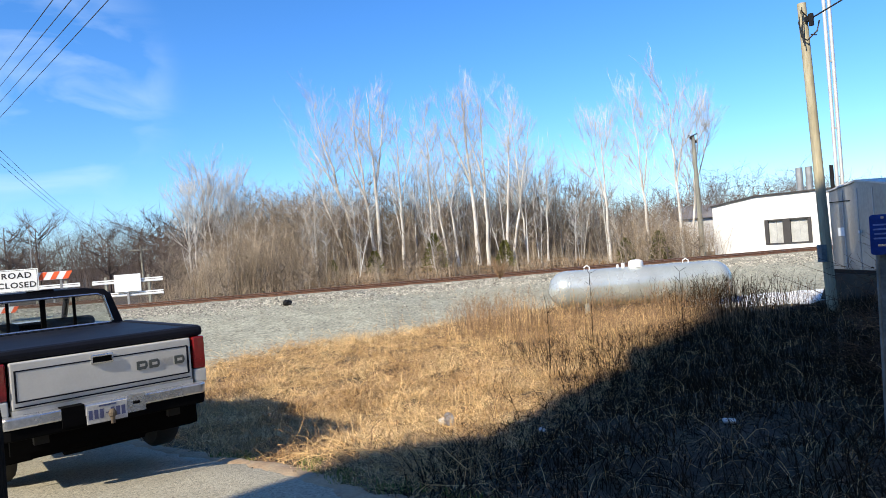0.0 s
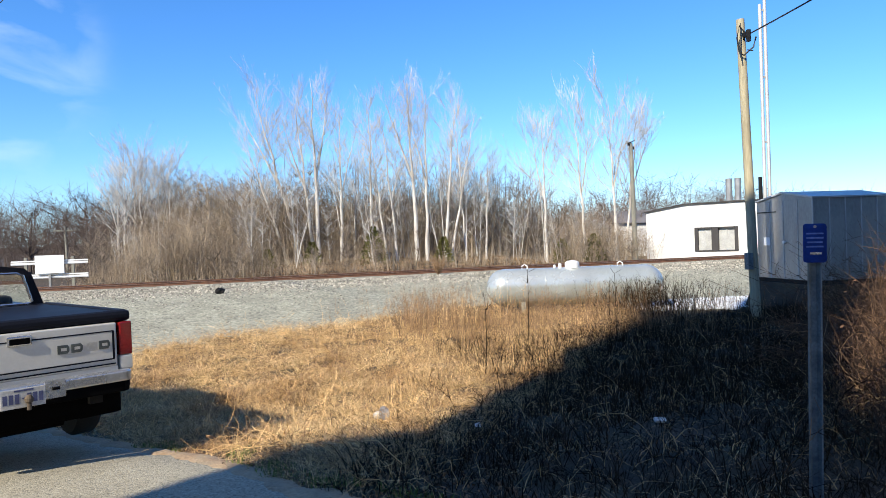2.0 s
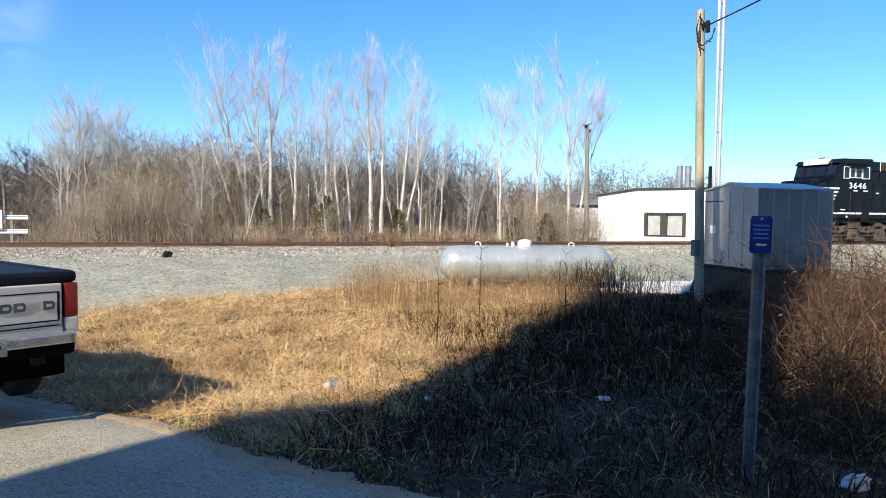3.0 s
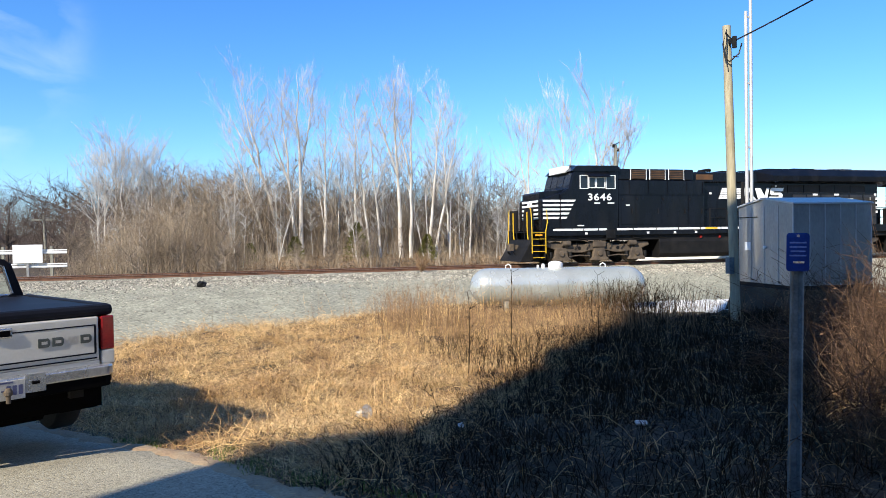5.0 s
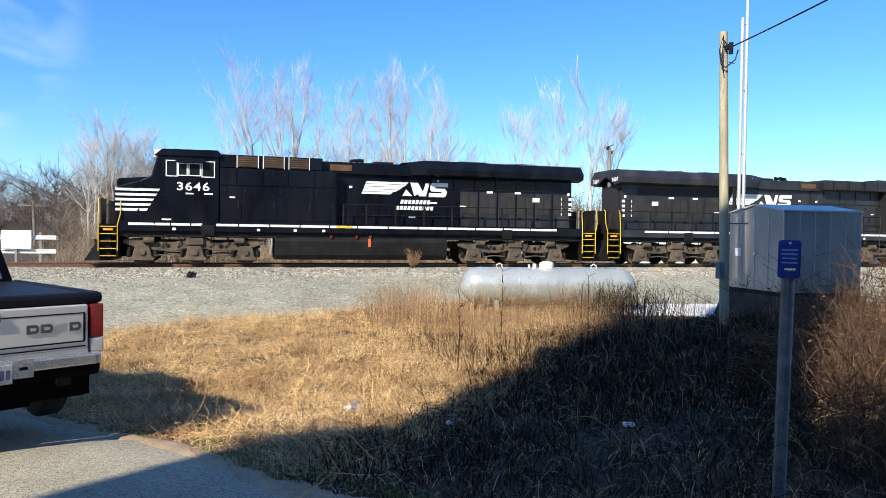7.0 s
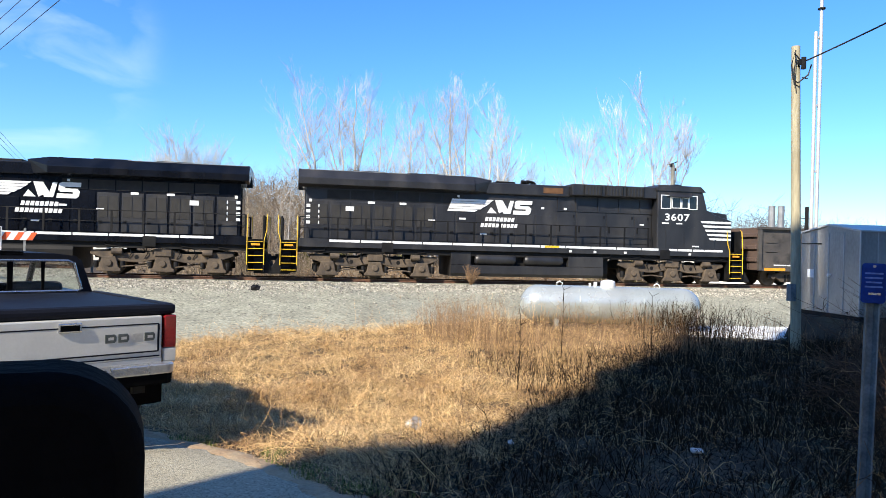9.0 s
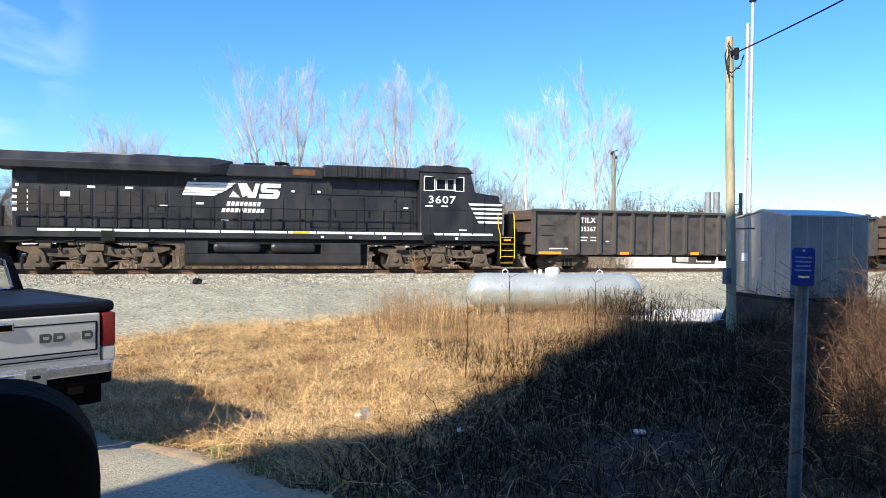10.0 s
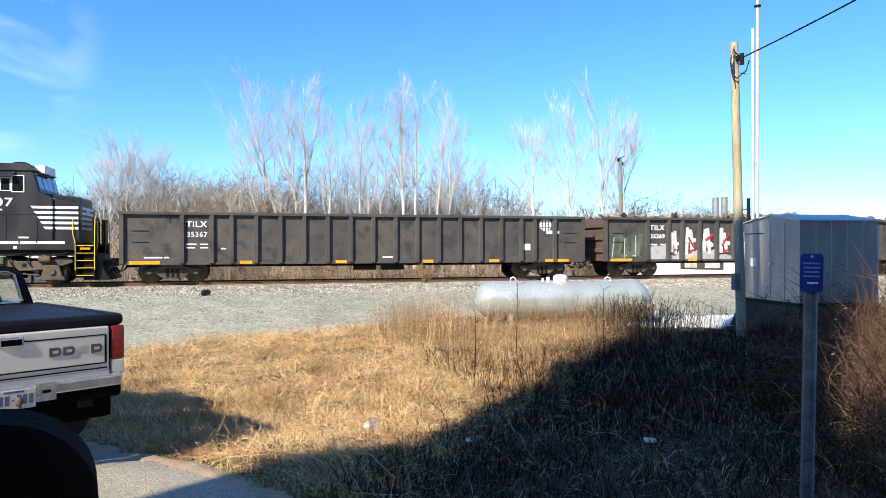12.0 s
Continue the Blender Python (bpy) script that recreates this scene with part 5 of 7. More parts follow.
def make_truck():
    """A small pickup seen from behind. x to its right, y forward, z up from the ground; the tailgate is at y = 0."""
    T = thing("pickup_truck", "old two-tone silver and black pickup truck parked with tailgate closed", "pickup truck", pose(-1.724, 5.922, 0.0, 0, 0, 33.1))
    W = 0.815
    tg = S().box(-0.68, 0.68, 0.0, 0.06, 0.70, 1.055).part("tailgate", M_SILVER, T, "silver tailgate", bevel=0.012)
    S().box(-0.64, 0.64, -0.006, 0.0, 0.765, 0.985).part("tailgate_panel", M_SILVER, tg, bevel=0.003)
    f = S()
    for a in ((-0.652, 0.652, 0.755, 0.765), (-0.652, 0.652, 0.985, 0.994), (-0.652, -0.64, 0.765, 0.985), (0.64, 0.656, 0.765, 0.985), (-0.66, 0.66, 0.716, 0.726)):
        f.box(a[0], a[1], -0.008, 0.0, a[2], a[3])
    f.part("black_pinstripe", M_TRUCKBLACK, tg, "black pinstripe")
    S().box(-0.68, 0.68, 0.0, 0.05, 0.64, 0.70).part("lower_gate_lip", M_SILVER, tg)
    S().box(-0.812, 0.812, 0.02, 0.09, 1.057, 1.15).part("gate_cap", M_TRUCKBLACK, T, "black top rail of the tailgate", bevel=0.034)
    h = S().box(-0.125, 0.045, -0.022, 0.0, 0.955, 1.03).part("gate_handle", M_CHROME, tg, "dark chrome tailgate handle", bevel=0.01)
    S().box(-0.11, 0.03, -0.026, -0.02, 0.968, 1.012).part("handle_paddle", M_PLASTIC, h)
    for x in (0.262, 0.362, 0.572):
        c = S().prism([(x - 0.042, 0.852), (x + 0.032, 0.852), (x + 0.046, 0.872), (x + 0.046, 0.902), (x + 0.032, 0.922), (x - 0.042, 0.922)], -0.014, -0.006).part("badge_block", M_BADGE, tg, "raised dark badge block", bevel=0.004)
        S().box(x - 0.018, x + 0.024, -0.0155, -0.014, 0.876, 0.899).part("badge_inset", M_CHROME, c)
    S().box(0.437, 0.507, -0.0075, -0.006, 0.855, 0.918).part("badge_ghost", M_CHROME, tg, "pale trace of a missing badge")
    for sgn in (-1, 1):
        x0, x1 = sorted((sgn * 0.70, sgn * 0.805))
        lamp = S().box(x0, x1, 0.0, 0.09, 0.78, 1.055).part("tail_lamp", M_RED, T, "red tail lamp", bevel=0.012)
        S().box(x0 + 0.01, x1 - 0.01, -0.004, 0.0, 0.82, 0.86).part("reverse_lens", M_RED, lamp)
        S().box(x0, x1, 0.0, 0.1, 0.66, 0.778).part("rear_quarter", M_SILVER, T, bevel=0.012)
        # bed side
        e = sorted((sgn * 0.755, sgn * 0.812))
        S().box(e[0], e[1], 0.09, 1.92, 0.80, 1.06).part("bed_side", M_SILVER, T, bevel=0.02)
        e2 = sorted((sgn * 0.74, sgn * 0.812))
        S().box(e2[0], e2[1], 0.09, 1.92, 1.06, 1.15).part("bed_rail", M_TRUCKBLACK, T, "black bed rail", bevel=0.02)
        S().box(e[0], e[1], 0.09, 0.42, 0.5, 0.80).part("lower_side", M_TRUCKBLACK, T)
        S().box(e[0], e[1], 1.35, 1.92, 0.42, 0.80).part("lower_side", M_TRUCKBLACK, T)
        # wheel
        for y in (0.88, 3.75):
            w = S().lathe([(0.22, 0), (0.32, 0.0), (0.345, 0.03), (0.345, 0.17), (0.32, 0.2), (0.22, 0.2)], (sgn * 0.56, y, 0.345), (sgn, 0, 0), 24).part("wheel", M_RUBBER, T, "black tyre", smooth=True)
            S().lathe([(0.05, 0), (0.2, 0.0), (0.22, 0.03), (0.22, 0.06)], (sgn * 0.70, y, 0.345), (sgn, 0, 0), 18).part("rim", M_CHROME, w, smooth=True)
    # near-black plates added to stand in for the shade under the bed
    S().box(-0.70, 0.70, 0.06, 0.10, 0.36, 0.60).part("shade_valance", M_PLASTIC, T)
    for sgn in (-1, 1):
        e = sorted((sgn * 0.50, sgn * 0.80))
        S().box(e[0], e[1], 0.36, 0.375, 0.24, 0.58).part("shade_flap", M_PLASTIC, T)
    S().tube([(-0.30, 0.25, 0.40), (0.30, 0.25, 0.40)], 0.16, 12).part("spare_wheel_well", M_PLASTIC, T)
    S().box(-0.74, 0.74, 0.1, 1.9, 0.58, 0.62).part("bed_floor", M_TRUCKBLACK, T)
    S().box(-0.78, 0.78, 1.88, 1.92, 0.6, 1.14).part("bed_front_wall", M_TRUCKBLACK, T)
    S().box(-0.55, -0.45, 0.0, 4.2, 0.42, 0.56).box(0.45, 0.55, 0.0, 4.2, 0.42, 0.56).part("chassis_rail", M_UNDER, T)
    S().tube([(-0.62, 0.88, 0.36), (0.62, 0.88, 0.36)], 0.05, 8).lathe([(0.03, -0.16), (0.14, -0.08), (0.16, 0), (0.14, 0.08), (0.03, 0.16)], (0, 0.88, 0.36), (1, 0, 0), 12).part("rear_axle", M_UNDER, T)
    S().tube([(0.5, 0.2, 0.36), (0.5, 1.4, 0.4)], 0.03, 8).part("exhaust_pipe", M_GRIME, T)
    # bumper
    # a black box fills the space below the bed to deepen its shade
    S().box(-0.74, 0.74, 0.12, 1.9, 0.30, 0.575).part("underbody_shade_fill", M_PLASTIC, T, "black box filled in for the shade under the truck")
    bp = S().prism([(-0.785, -0.02), (-0.785, -0.10), (-0.74, -0.13), (0.70, -0.13), (0.745, -0.10), (0.755, -0.02)], 0.585, 0.672, "z").part("rear_bumper", M_CHROME, T, "scuffed chrome step bumper", bevel=0.014)
    S().prism([(-0.77, -0.02), (-0.77, -0.09), (-0.72, -0.118), (0.68, -0.118), (0.73, -0.09), (0.74, -0.02)], 0.50, 0.583, "z").part("bumper_skirt", M_PLASTIC, bp, "black lower half of the bumper", bevel=0.01)
    S().box(-0.385, -0.225, -0.137, -0.03, 0.53, 0.678).part("bumper_recess", M_PLASTIC, bp)
    S().box(0.082, 0.225, -0.142, -0.13, 0.548, 0.684).part("bumper_plate", M_CHROME, bp)
    pl = S().box(-0.22, 0.08, -0.150, -0.143, 0.518, 0.66).part("license_plate", M_PLATE, T, "white plate with dark characters", bevel=0.004)
    for i in range(7):
        if i == 3:
            S().box(-0.20 + i * 0.04, -0.18 + i * 0.04, -0.1515, -0.150, 0.582, 0.592).part("plate_bar", M_PLATEINK, pl)
        else:
            S().box(-0.205 + i * 0.04, -0.177 + i * 0.04, -0.1515, -0.150, 0.552, 0.622).part("plate_bar", M_PLATEINK, pl)
    S().box(-0.13, 0.0, -0.1515, -0.150, 0.64, 0.652).part("plate_bar", M_PLATEINK, pl)
    S().lathe([(0.016, 0), (0.016, 0.05), (0.028, 0.06), (0.03, 0.085), (0.015, 0.11)], (-0.04, -0.175, 0.50), (0, 0, 1), 12).part("tow_ball", M_GRIME, bp)
    S().tube([(0.13, -0.146, 0.62), (0.18, -0.146, 0.62)], 0.012, 8).part("bumper_bolt", M_PLASTIC, bp)
    S().box(-0.745, 0.745, 0.09, 1.88, 1.105, 1.135).part("bed_cover", M_TRUCKBLACK, T, "black vinyl bed cover", bevel=0.01)
    # cab: back wall with a slider window, roof, pillars, doors, bonnet
    sect = [(-0.78, 1.10), (-0.74, 1.134), (-0.665, 1.440), (-0.60, 1.504), (-0.40, 1.529), (0.40, 1.529), (0.60, 1.504), (0.665, 1.440), (0.74, 1.134), (0.78, 1.10), (0.78, 0.5), (-0.78, 0.5)]
    cab = S()
    hole = [(-0.66, 1.164), (-0.585, 1.431), (-0.53, 1.457), (0.53, 1.457), (0.585, 1.431), (0.66, 1.164), (0.62, 1.147), (-0.62, 1.147)]
    # back panel as strips round the window opening
    y = 1.98
    strips = [[(-0.78, 0.5), (0.78, 0.5), (0.78, 1.10), (0.66, 1.147), (-0.66, 1.147), (-0.78, 1.10)],
              [(-0.78, 1.10), (-0.66, 1.147), (-0.66, 1.164), (-0.585, 1.431), (-0.60, 1.504), (-0.665, 1.440)],
              [(0.78, 1.10), (0.665, 1.440), (0.60, 1.504), (0.585, 1.431), (0.66, 1.164), (0.66, 1.147)],
              [(-0.60, 1.504), (-0.585, 1.431), (-0.53, 1.457), (0.53, 1.457), (0.585, 1.431), (0.60, 1.504), (0.40, 1.529), (-0.40, 1.529)]]
    for s in strips:
        cab.prism(s, y, y + 0.04)
    cab.part("cab_back", M_TRUCKBLACK, T, "black cab back wall")
    S().prism([(-0.68, 1.440), (-0.60, 1.504), (-0.40, 1.531), (0.40, 1.531), (0.60, 1.504), (0.68, 1.440), (0.60, 1.474), (-0.60, 1.474)], 2.0, 3.15).part("cab_roof", M_TRUCKBLACK, T, "black cab roof", bevel=0.01)
    fr = S()
    ring = hole + [hole[0]]
    fr.tube([(a, y - 0.008, b) for a, b in ring], 0.013, 6)
    win = fr.part("rear_window", M_CHROME, T, "bright trim round the sliding rear window")
    S().add([(a, y + 0.015, b) for a, b in hole], [tuple(range(8))]).part("pane", glass_mat("cab_glass", (0.36, 0.42, 0.43)), win).visible_shadow = False
    for x in (-0.30, 0.0, 0.02, 0.30):
        S().box(x - 0.013, x + 0.013, y - 0.004, y + 0.02, 1.155, 1.453).part("slider_frame", M_PLASTIC, win)
    S().box(-0.12, 0.12, y + 0.0, y + 0.05, 1.504, 1.546).part("brake_light", M_PLASTIC, T)
    for sgn in (-1, 1):
        e = sorted((sgn * 0.74, sgn * 0.80))
        S().box(e[0], e[1], 2.0, 3.3, 0.42, 1.117).part("door", M_SILVER, T, bevel=0.015)
        S().tube([(sgn * 0.77, 3.55, 1.117), (sgn * 0.64, 3.05, 1.474)], 0.035, 6).part("windshield_pillar", M_TRUCKBLACK, T)
        S().tube([(sgn * 0.76, 2.06, 1.117), (sgn * 0.65, 2.06, 1.457)], 0.03, 6).part("door_pillar", M_TRUCKBLACK, T)
        s0, s1 = sorted((sgn * 0.12, sgn * 0.62))
        S().box(s0, s1, 2.25, 2.42, 0.7, 1.219).part("seat_back", M_SEAT, T, bevel=0.05)
    S().box(-0.78, 0.78, 3.3, 4.55, 0.5, 1.06).part("bonnet", M_SILVER, T, bevel=0.06)
    S().box(-0.72, 0.72, 3.2, 3.5, 0.8, 1.117).part("dashboard", M_PLASTIC, T, bevel=0.03)
    S().box(-0.84, 0.84, 4.5, 4.68, 0.45, 0.65).part("front_bumper", M_CHROME, T, bevel=0.02)


make_truck()


def make_side_mirror():
    """The mirror of the car that the film is taken from, on its door."""
    D = thing("car_door", "black car door with its window wound down, below the view", "car door", pose(-0.42, 0.33, 0, 0, 0, 12))
    S().box(-0.7, 0.45, -0.05, 0.05, 0.35, 1.18).part("door_panel", M_PLASTIC, D, bevel=0.03)
    S().box(-0.7, 0.45, -0.05, 0.05, 0.03, 0.34).part("sill_panel", M_PLASTIC, D)
    M = thing("side_mirror", "black door mirror of the parked car", "mirror", pose(-0.180, 0.344, 1.534, 0, 0, 12))
    k = []
    w, h, r = 0.075, 0.080, 0.042
    for cx, cz, a0 in ((w - r, h - r, 0), (-w + r, h - r, 90), (-w + r, -h + r, 180), (w - r, -h + r, 270)):
        k += [(cx + r * math.cos(radians(a0 + a)), cz + r * math.sin(radians(a0 + a))) for a in range(0, 91, 9)]
    S().prism(k, 0.0, 0.06).part("housing", M_PLASTIC, M, bevel=0.012, smooth=True)
    kk = [(-0.012 + x * 0.62, z * 0.60 - 0.026) for x, z in k]
    S().add([(x, -0.002, z) for x, z in kk], [tuple(range(len(kk)))]).part("mirror_glass", M_MIRROR, M, "dark mirror glass", at=pose(0, -0.024, 0.0, -18, 0, 0))
    S().box(-0.05, 0.02, 0.01, 0.05, -0.40, -0.07).part("arm", M_PLASTIC, M, bevel=0.01)


make_side_mirror()


def make_barrier():
    b = thing("road_closed_barricade", "white and orange road barricade with a road closed sign", "barricade", pose(-9.0, 23.9, 0, 0, 0, 8))
    z0 = ground_z(-9, 24)
    s = S().box(-1.22, 0.0, -0.03, 0.0, 1.30, 2.02).part("sign_board", M_SIGNWHITE, b, "white road closed sign", bevel=0.01)
    f = S()
    for q in ((-1.19, -0.03, 1.325, 1.337), (-1.19, -0.03, 1.983, 1.995), (-1.19, -1.178, 1.337, 1.983), (-0.042, -0.03, 1.337, 1.983)):
        f.box(q[0], q[1], -0.034, -0.03, q[2], q[3])
    f.part("sign_border", M_INK, s)
    lettering("sign_text", "ROAD", 0.25, M_INK, s, pose(-0.61, -0.034, 1.82, 90), "black letters", 1.12)
    lettering("sign_text", "CLOSED", 0.25, M_INK, s, pose(-0.61, -0.034, 1.52, 90), "black letters", 1.08)
    for z in (1.62, 0.95, 0.4):
        brd = S().box(-1.6, 0.82, 0.05, 0.08, z, z + 0.25).part("rail_board", M_SIGNWHITE, b, "white board with orange slanted stripes")
        for i in range(7):
            x = -1.5 + i * 0.36
            S().prism([(x, z + 0.004), (x + 0.16, z + 0.004), (x + 0.30, z + 0.246), (x + 0.14, z + 0.246)], 0.044, 0.05).part("stripe", M_BARRED, brd, "orange stripe")
    for x in (-1.4, 0.6):
        S().box(x - 0.03, x + 0.03, 0.08, 0.14, z0 - 0.02, 2.0).part("upright", M_GALV, b)
        S().box(x - 0.04, x + 0.04, -0.6, 0.7, z0 - 0.02, z0 + 0.06).part("foot", M_GALV, b)
    S().tube([(-0.18, 0.02, 2.0), (-0.18, 0.02, 3.3)], 0.012, 6).part("whip_rod", M_GALV, b)
    # the guard rails beyond the track
    for x0, x1, y in ((-16.5, -12.3, 37.6), (-11.5, -8.2, 36.9)):
        g = thing("guard_rail", "white guard rail of two long beams on steel posts", "guard rail", pose(0, 0, 0))
        gz = ground_z(x0, y)
        for z in (0.5, 1.15):
            S().box(x0, x1, y - 0.04, y, z, z + 0.11).box(x0, x1, y - 0.06, y - 0.04, z + 0.03, z + 0.075).box(x0, x1, y - 0.04, y, z + 0.14, z + 0.2).part("beam", M_SIGNWHITE, g)
        for x in (x0 + 0.6, x1 - 0.68):
            S().box(x - 0.06, x + 0.06, y, y + 0.12, gz - 0.3, 1.5).part("post", M_GREYWOOD, g)
    sg = thing("sign_panel", "blank white sign panel fixed to the guard rail", "sign")
    S().box(-10.45, -9.2, 36.72, 36.76, 0.72, 1.58).part("panel", M_SIGNWHITE, sg, bevel=0.01)
    S().box(-9.9, -9.8, 36.76, 36.84, -0.2, 1.5).part("panel_post", M_GALV, sg)


make_barrier()


def make_far_pole(x, y, h, r, label, arm):
    p = thing("utility_pole", label, "utility pole", pose(x, y, 0))
    z = ground_z(x, y)
    S().tube([(0.1, 0, z - 0.3), (0.05, 0, h * 0.5), (0.0, 0, h)], [r, r * 0.85, r * 0.65], 10).part("shaft", M_GREYWOOD, p)
    if arm:
        S().box(-arm, arm, -0.05, 0.05, h - 0.45, h - 0.33).part("crossarm", M_GREYWOOD, p)
        for q in (-arm * 0.85, arm * 0.85, arm * 0.3):
            S().tube([(q, 0, h - 0.33), (q, 0, h - 0.15)], 0.04, 6).part("insulator", M_GALV, p)
    else:
        S().box(-0.20, 0.04, -0.08, 0.08, h - 0.16, h + 0.02).box(0.02, 0.20, -0.08, 0.08, h - 0.42, h - 0.22).tube([(-0.38, 0, h - 0.02), (0.0, 0, h + 0.06), (0.30, 0, h + 0.20)], 0.035, 6).tube([(-0.30, 0, h + 0.12), (0.1, 0, h - 0.1)], 0.03, 6).part("switch_gear", M_UNDER, p)


make_far_pole(23.55, 41.7, 7.55, 0.17, "grey wooden pole with dark switch gear at its top", 0)
make_far_pole(-15.7, 63.2, 3.9, 0.13, "grey wooden pole with a crossarm before the trees", 0.9)


def make_wires():
    """Power lines: one span over the lot to a pole out of sight, the next on to the far woods."""
    p = thing("utility_pole", "grey wooden pole carrying the power lines", "utility pole", pose(-18.2, 41.8, 0))
    S().tube([(0, 0, -0.5), (0, 0, 12.8)], [0.17, 0.12], 10).part("shaft", M_GREYWOOD, p)
    S().box(-0.1, 0.8, -0.06, 0.06, 12.1, 12.22).part("crossarm", M_GREYWOOD, p)
    spans = []
    for i in range(4):
        near = Vector((-5.50 + 0.40 * i, 16.55 - 0.06 * i, 7.78 - 0.03 * i))
        end = Vector((-17.46 - 0.06 * i, 41.3, 12.23 - 0.80 * i))
        spans.append((near + (near - end) * 0.6, end, 0.02))
    for i in range(3):
        spans.append((Vector((-18.3, 41.9, 10.1 - 0.45 * i)), Vector((-33.8, 106.7, 9.1 - 0.45 * i)), 0.3))
    for a, b, sag in spans:
        pts = [a.lerp(b, k / 16) - Vector((0, 0, sag * 4 * (k / 16) * (1 - k / 16))) for k in range(17)]
        tagged(S().tube(pts, 0.011 if b.y < 50 else 0.014, 5).part("power_line", M_WIRE), "thin black power line high over the lot", "cable", "power lines")

make_wires()


def make_building():
    """Low white metal building beyond the track: gable end at the west, long wall to the south-west."""
    B = thing("warehouse", "low white metal building with dark-framed windows and twin roof stacks", "building", pose(24.35, 41.45, 0, 0, 0, -51))
    L, H = 7.6, 3.0
    # the long wall along x with two window openings
    wins = [(3.28, 4.18), (4.52, 5.55)]
    xs = [0.0] + [v for w in wins for v in w] + [L]
    for k, (a, b) in enumerate(zip(xs, xs[1:])):
        if k % 2 == 0:
            S().prism([(a, -0.3), (b, -0.3), (b, 3.32 if b > 3 else 3.3), (a if a > 0.01 else 2.6, 3.32), (a, 2.95 if a < 0.01 else 3.32)], 0, 0.25).part("wall", M_WALLWHITE, B, "white painted metal wall") if a < 0.01 else S().box(a, b, 0, 0.25, -0.3, 3.32).part("wall", M_WALLWHITE, B, "white painted metal wall")
        else:
            S().box(a, b, 0, 0.25, -0.3, 0.42).part("wall", M_WALLWHITE, B, "white painted metal wall")
            S().box(a, b, 0, 0.25, 1.80, 3.32).part("wall", M_WALLWHITE, B, "white painted metal wall")
    S().box(0.0, 0.25, 0.25, 14, -0.3, 2.95).part("wall", M_WALLWHITE, B)
    S().box(0.25, L, 14, 14.25, -0.3, 2.95).part("wall", M_WALLWHITE, B)
    S().box(L - 0.25, L, 0.25, 14, -0.3, 3.3).part("wall", M_WALLWHITE, B)
    S().prism([(-0.1, 2.93), (2.6, 3.32), (L + 0.1, 3.36), (L + 0.1, 3.44), (2.6, 3.42), (-0.1, 3.02)], -0.12, 14.3).part("roof", M_DARKTRIM, B, "dark-edged flat roof")
    for a, b in wins:
        w = S().box(a, b, 0.12, 0.15, 0.42, 1.80).part("window", M_BLIND, B, "pale window with drawn blind")
        f = S()
        for q in ((a - 0.17, a + 0.04, 0.36, 1.86), (b - 0.04, b + 0.17, 0.36, 1.86), (a, b, 0.36, 0.43), (a, b, 1.78, 1.86)):
            f.box(q[0], q[1], -0.06, 0.1, q[2], q[3])
        f.part("window_frame", M_DARKTRIM, w)
        S().box((a + b) / 2 - 0.03, (a + b) / 2 + 0.03, 0.08, 0.12, 0.46, 1.76).part("mullion", M_BLIND, w)
    for k in range(5):
        S().box(0.3 + k * 1.7, 0.33 + k * 1.7, -0.012, 0.0, -0.2, 2.9).part("wall_rib", M_WALLWHITE, B) if not 3.0 < 0.3 + k * 1.7 < 5.8 else None
    for x in (4.6, 5.15):
        S().tube([(x, 2.5, 3.3), (x, 2.5, 4.95)], 0.2, 14).part("flue", M_GALV, B, "silver roof stack")
    S().tube([(6.6, 2.5, 3.3), (6.6, 2.5, 4.3)], 0.03, 6).box(6.25, 6.95, 2.47, 2.53, 4.1, 4.16).part("aerial", M_UNDER, B)
    house = thing("far_building", "grey-roofed building half hidden by trees", "building", pose(28.4, 53.0, 0, 0, 0, -20))
    S().box(0, 4, 0, 4, -0.3, 2.6).part("wall", M_WALLWHITE, house)
    S().prism([(-0.3, 2.5), (2.0, 3.6), (4.3, 2.5)], -0.3, 4.3, "x").part("roof", M_ROOFGREY, house)


make_building()


def make_shadow_building():
    """Tall building behind the car, shaped back from its shadow, the only part seen."""
    az, te = SUN_AZ, math.tan(SUN_EL)
    yw = -3.2

    def up(px, py, pz):
        s = (py - yw) / math.sin(az)
        return px - s * math.cos(az), pz + s * te

    outline = [(-4.2, 2.12, 0.0), (-1.14, 4.8, 0.0), (-0.67, 5.14, 0.0), (-0.23, 5.6, 0.0), (0.05, 6.0, -0.05), (0.84, 6.12, -0.1), (1.43, 6.15, -0.15), (1.8, 6.76, -0.2), (2.35, 7.5, -0.25), (2.73, 8.40, -0.25), (3.41, 8.95, -0.25), (4.2, 9.7, -0.3), (4.75, 10.9, -0.3), (8.05, 14.3, -0.15)]
    prof = [up(*q) for q in outline]
    xt, zt = up(10.4, 13.35, 2.35)
    xl = prof[-1][0]
    # an invented overhang and low annex, added to shade the shed and the post
    prof += [(xl + 0.3, zt), (xl + 7.8, zt), (xl + 7.8, 17.6), (xl + 5.7, 17.6), (xl + 5.7, 9.0), (xl + 8.1, 9.0), (xl + 8.1, -0.3), (prof[0][0], -0.3)]
    ob = S().prism(prof, yw - 1.6, yw).part("shadow_building", M_CORRUG)
    tagged(ob, "tall unseen building shaped to cast the stepped shadow on the lot", "building", kind="structure")
    # unseen panels, added only to keep the sun off the shed
    for a, b in ((1.6, 2.85), (3.78, 7.8)):
        panel = S().box(xl + a, xl + b, yw - 0.3, yw, zt, zt + 2.3).part("shade_panel", M_CORRUG)
        tagged(panel, "unseen panel added above the roof to shade the shed", "parapet", kind="structure")


make_shadow_building()


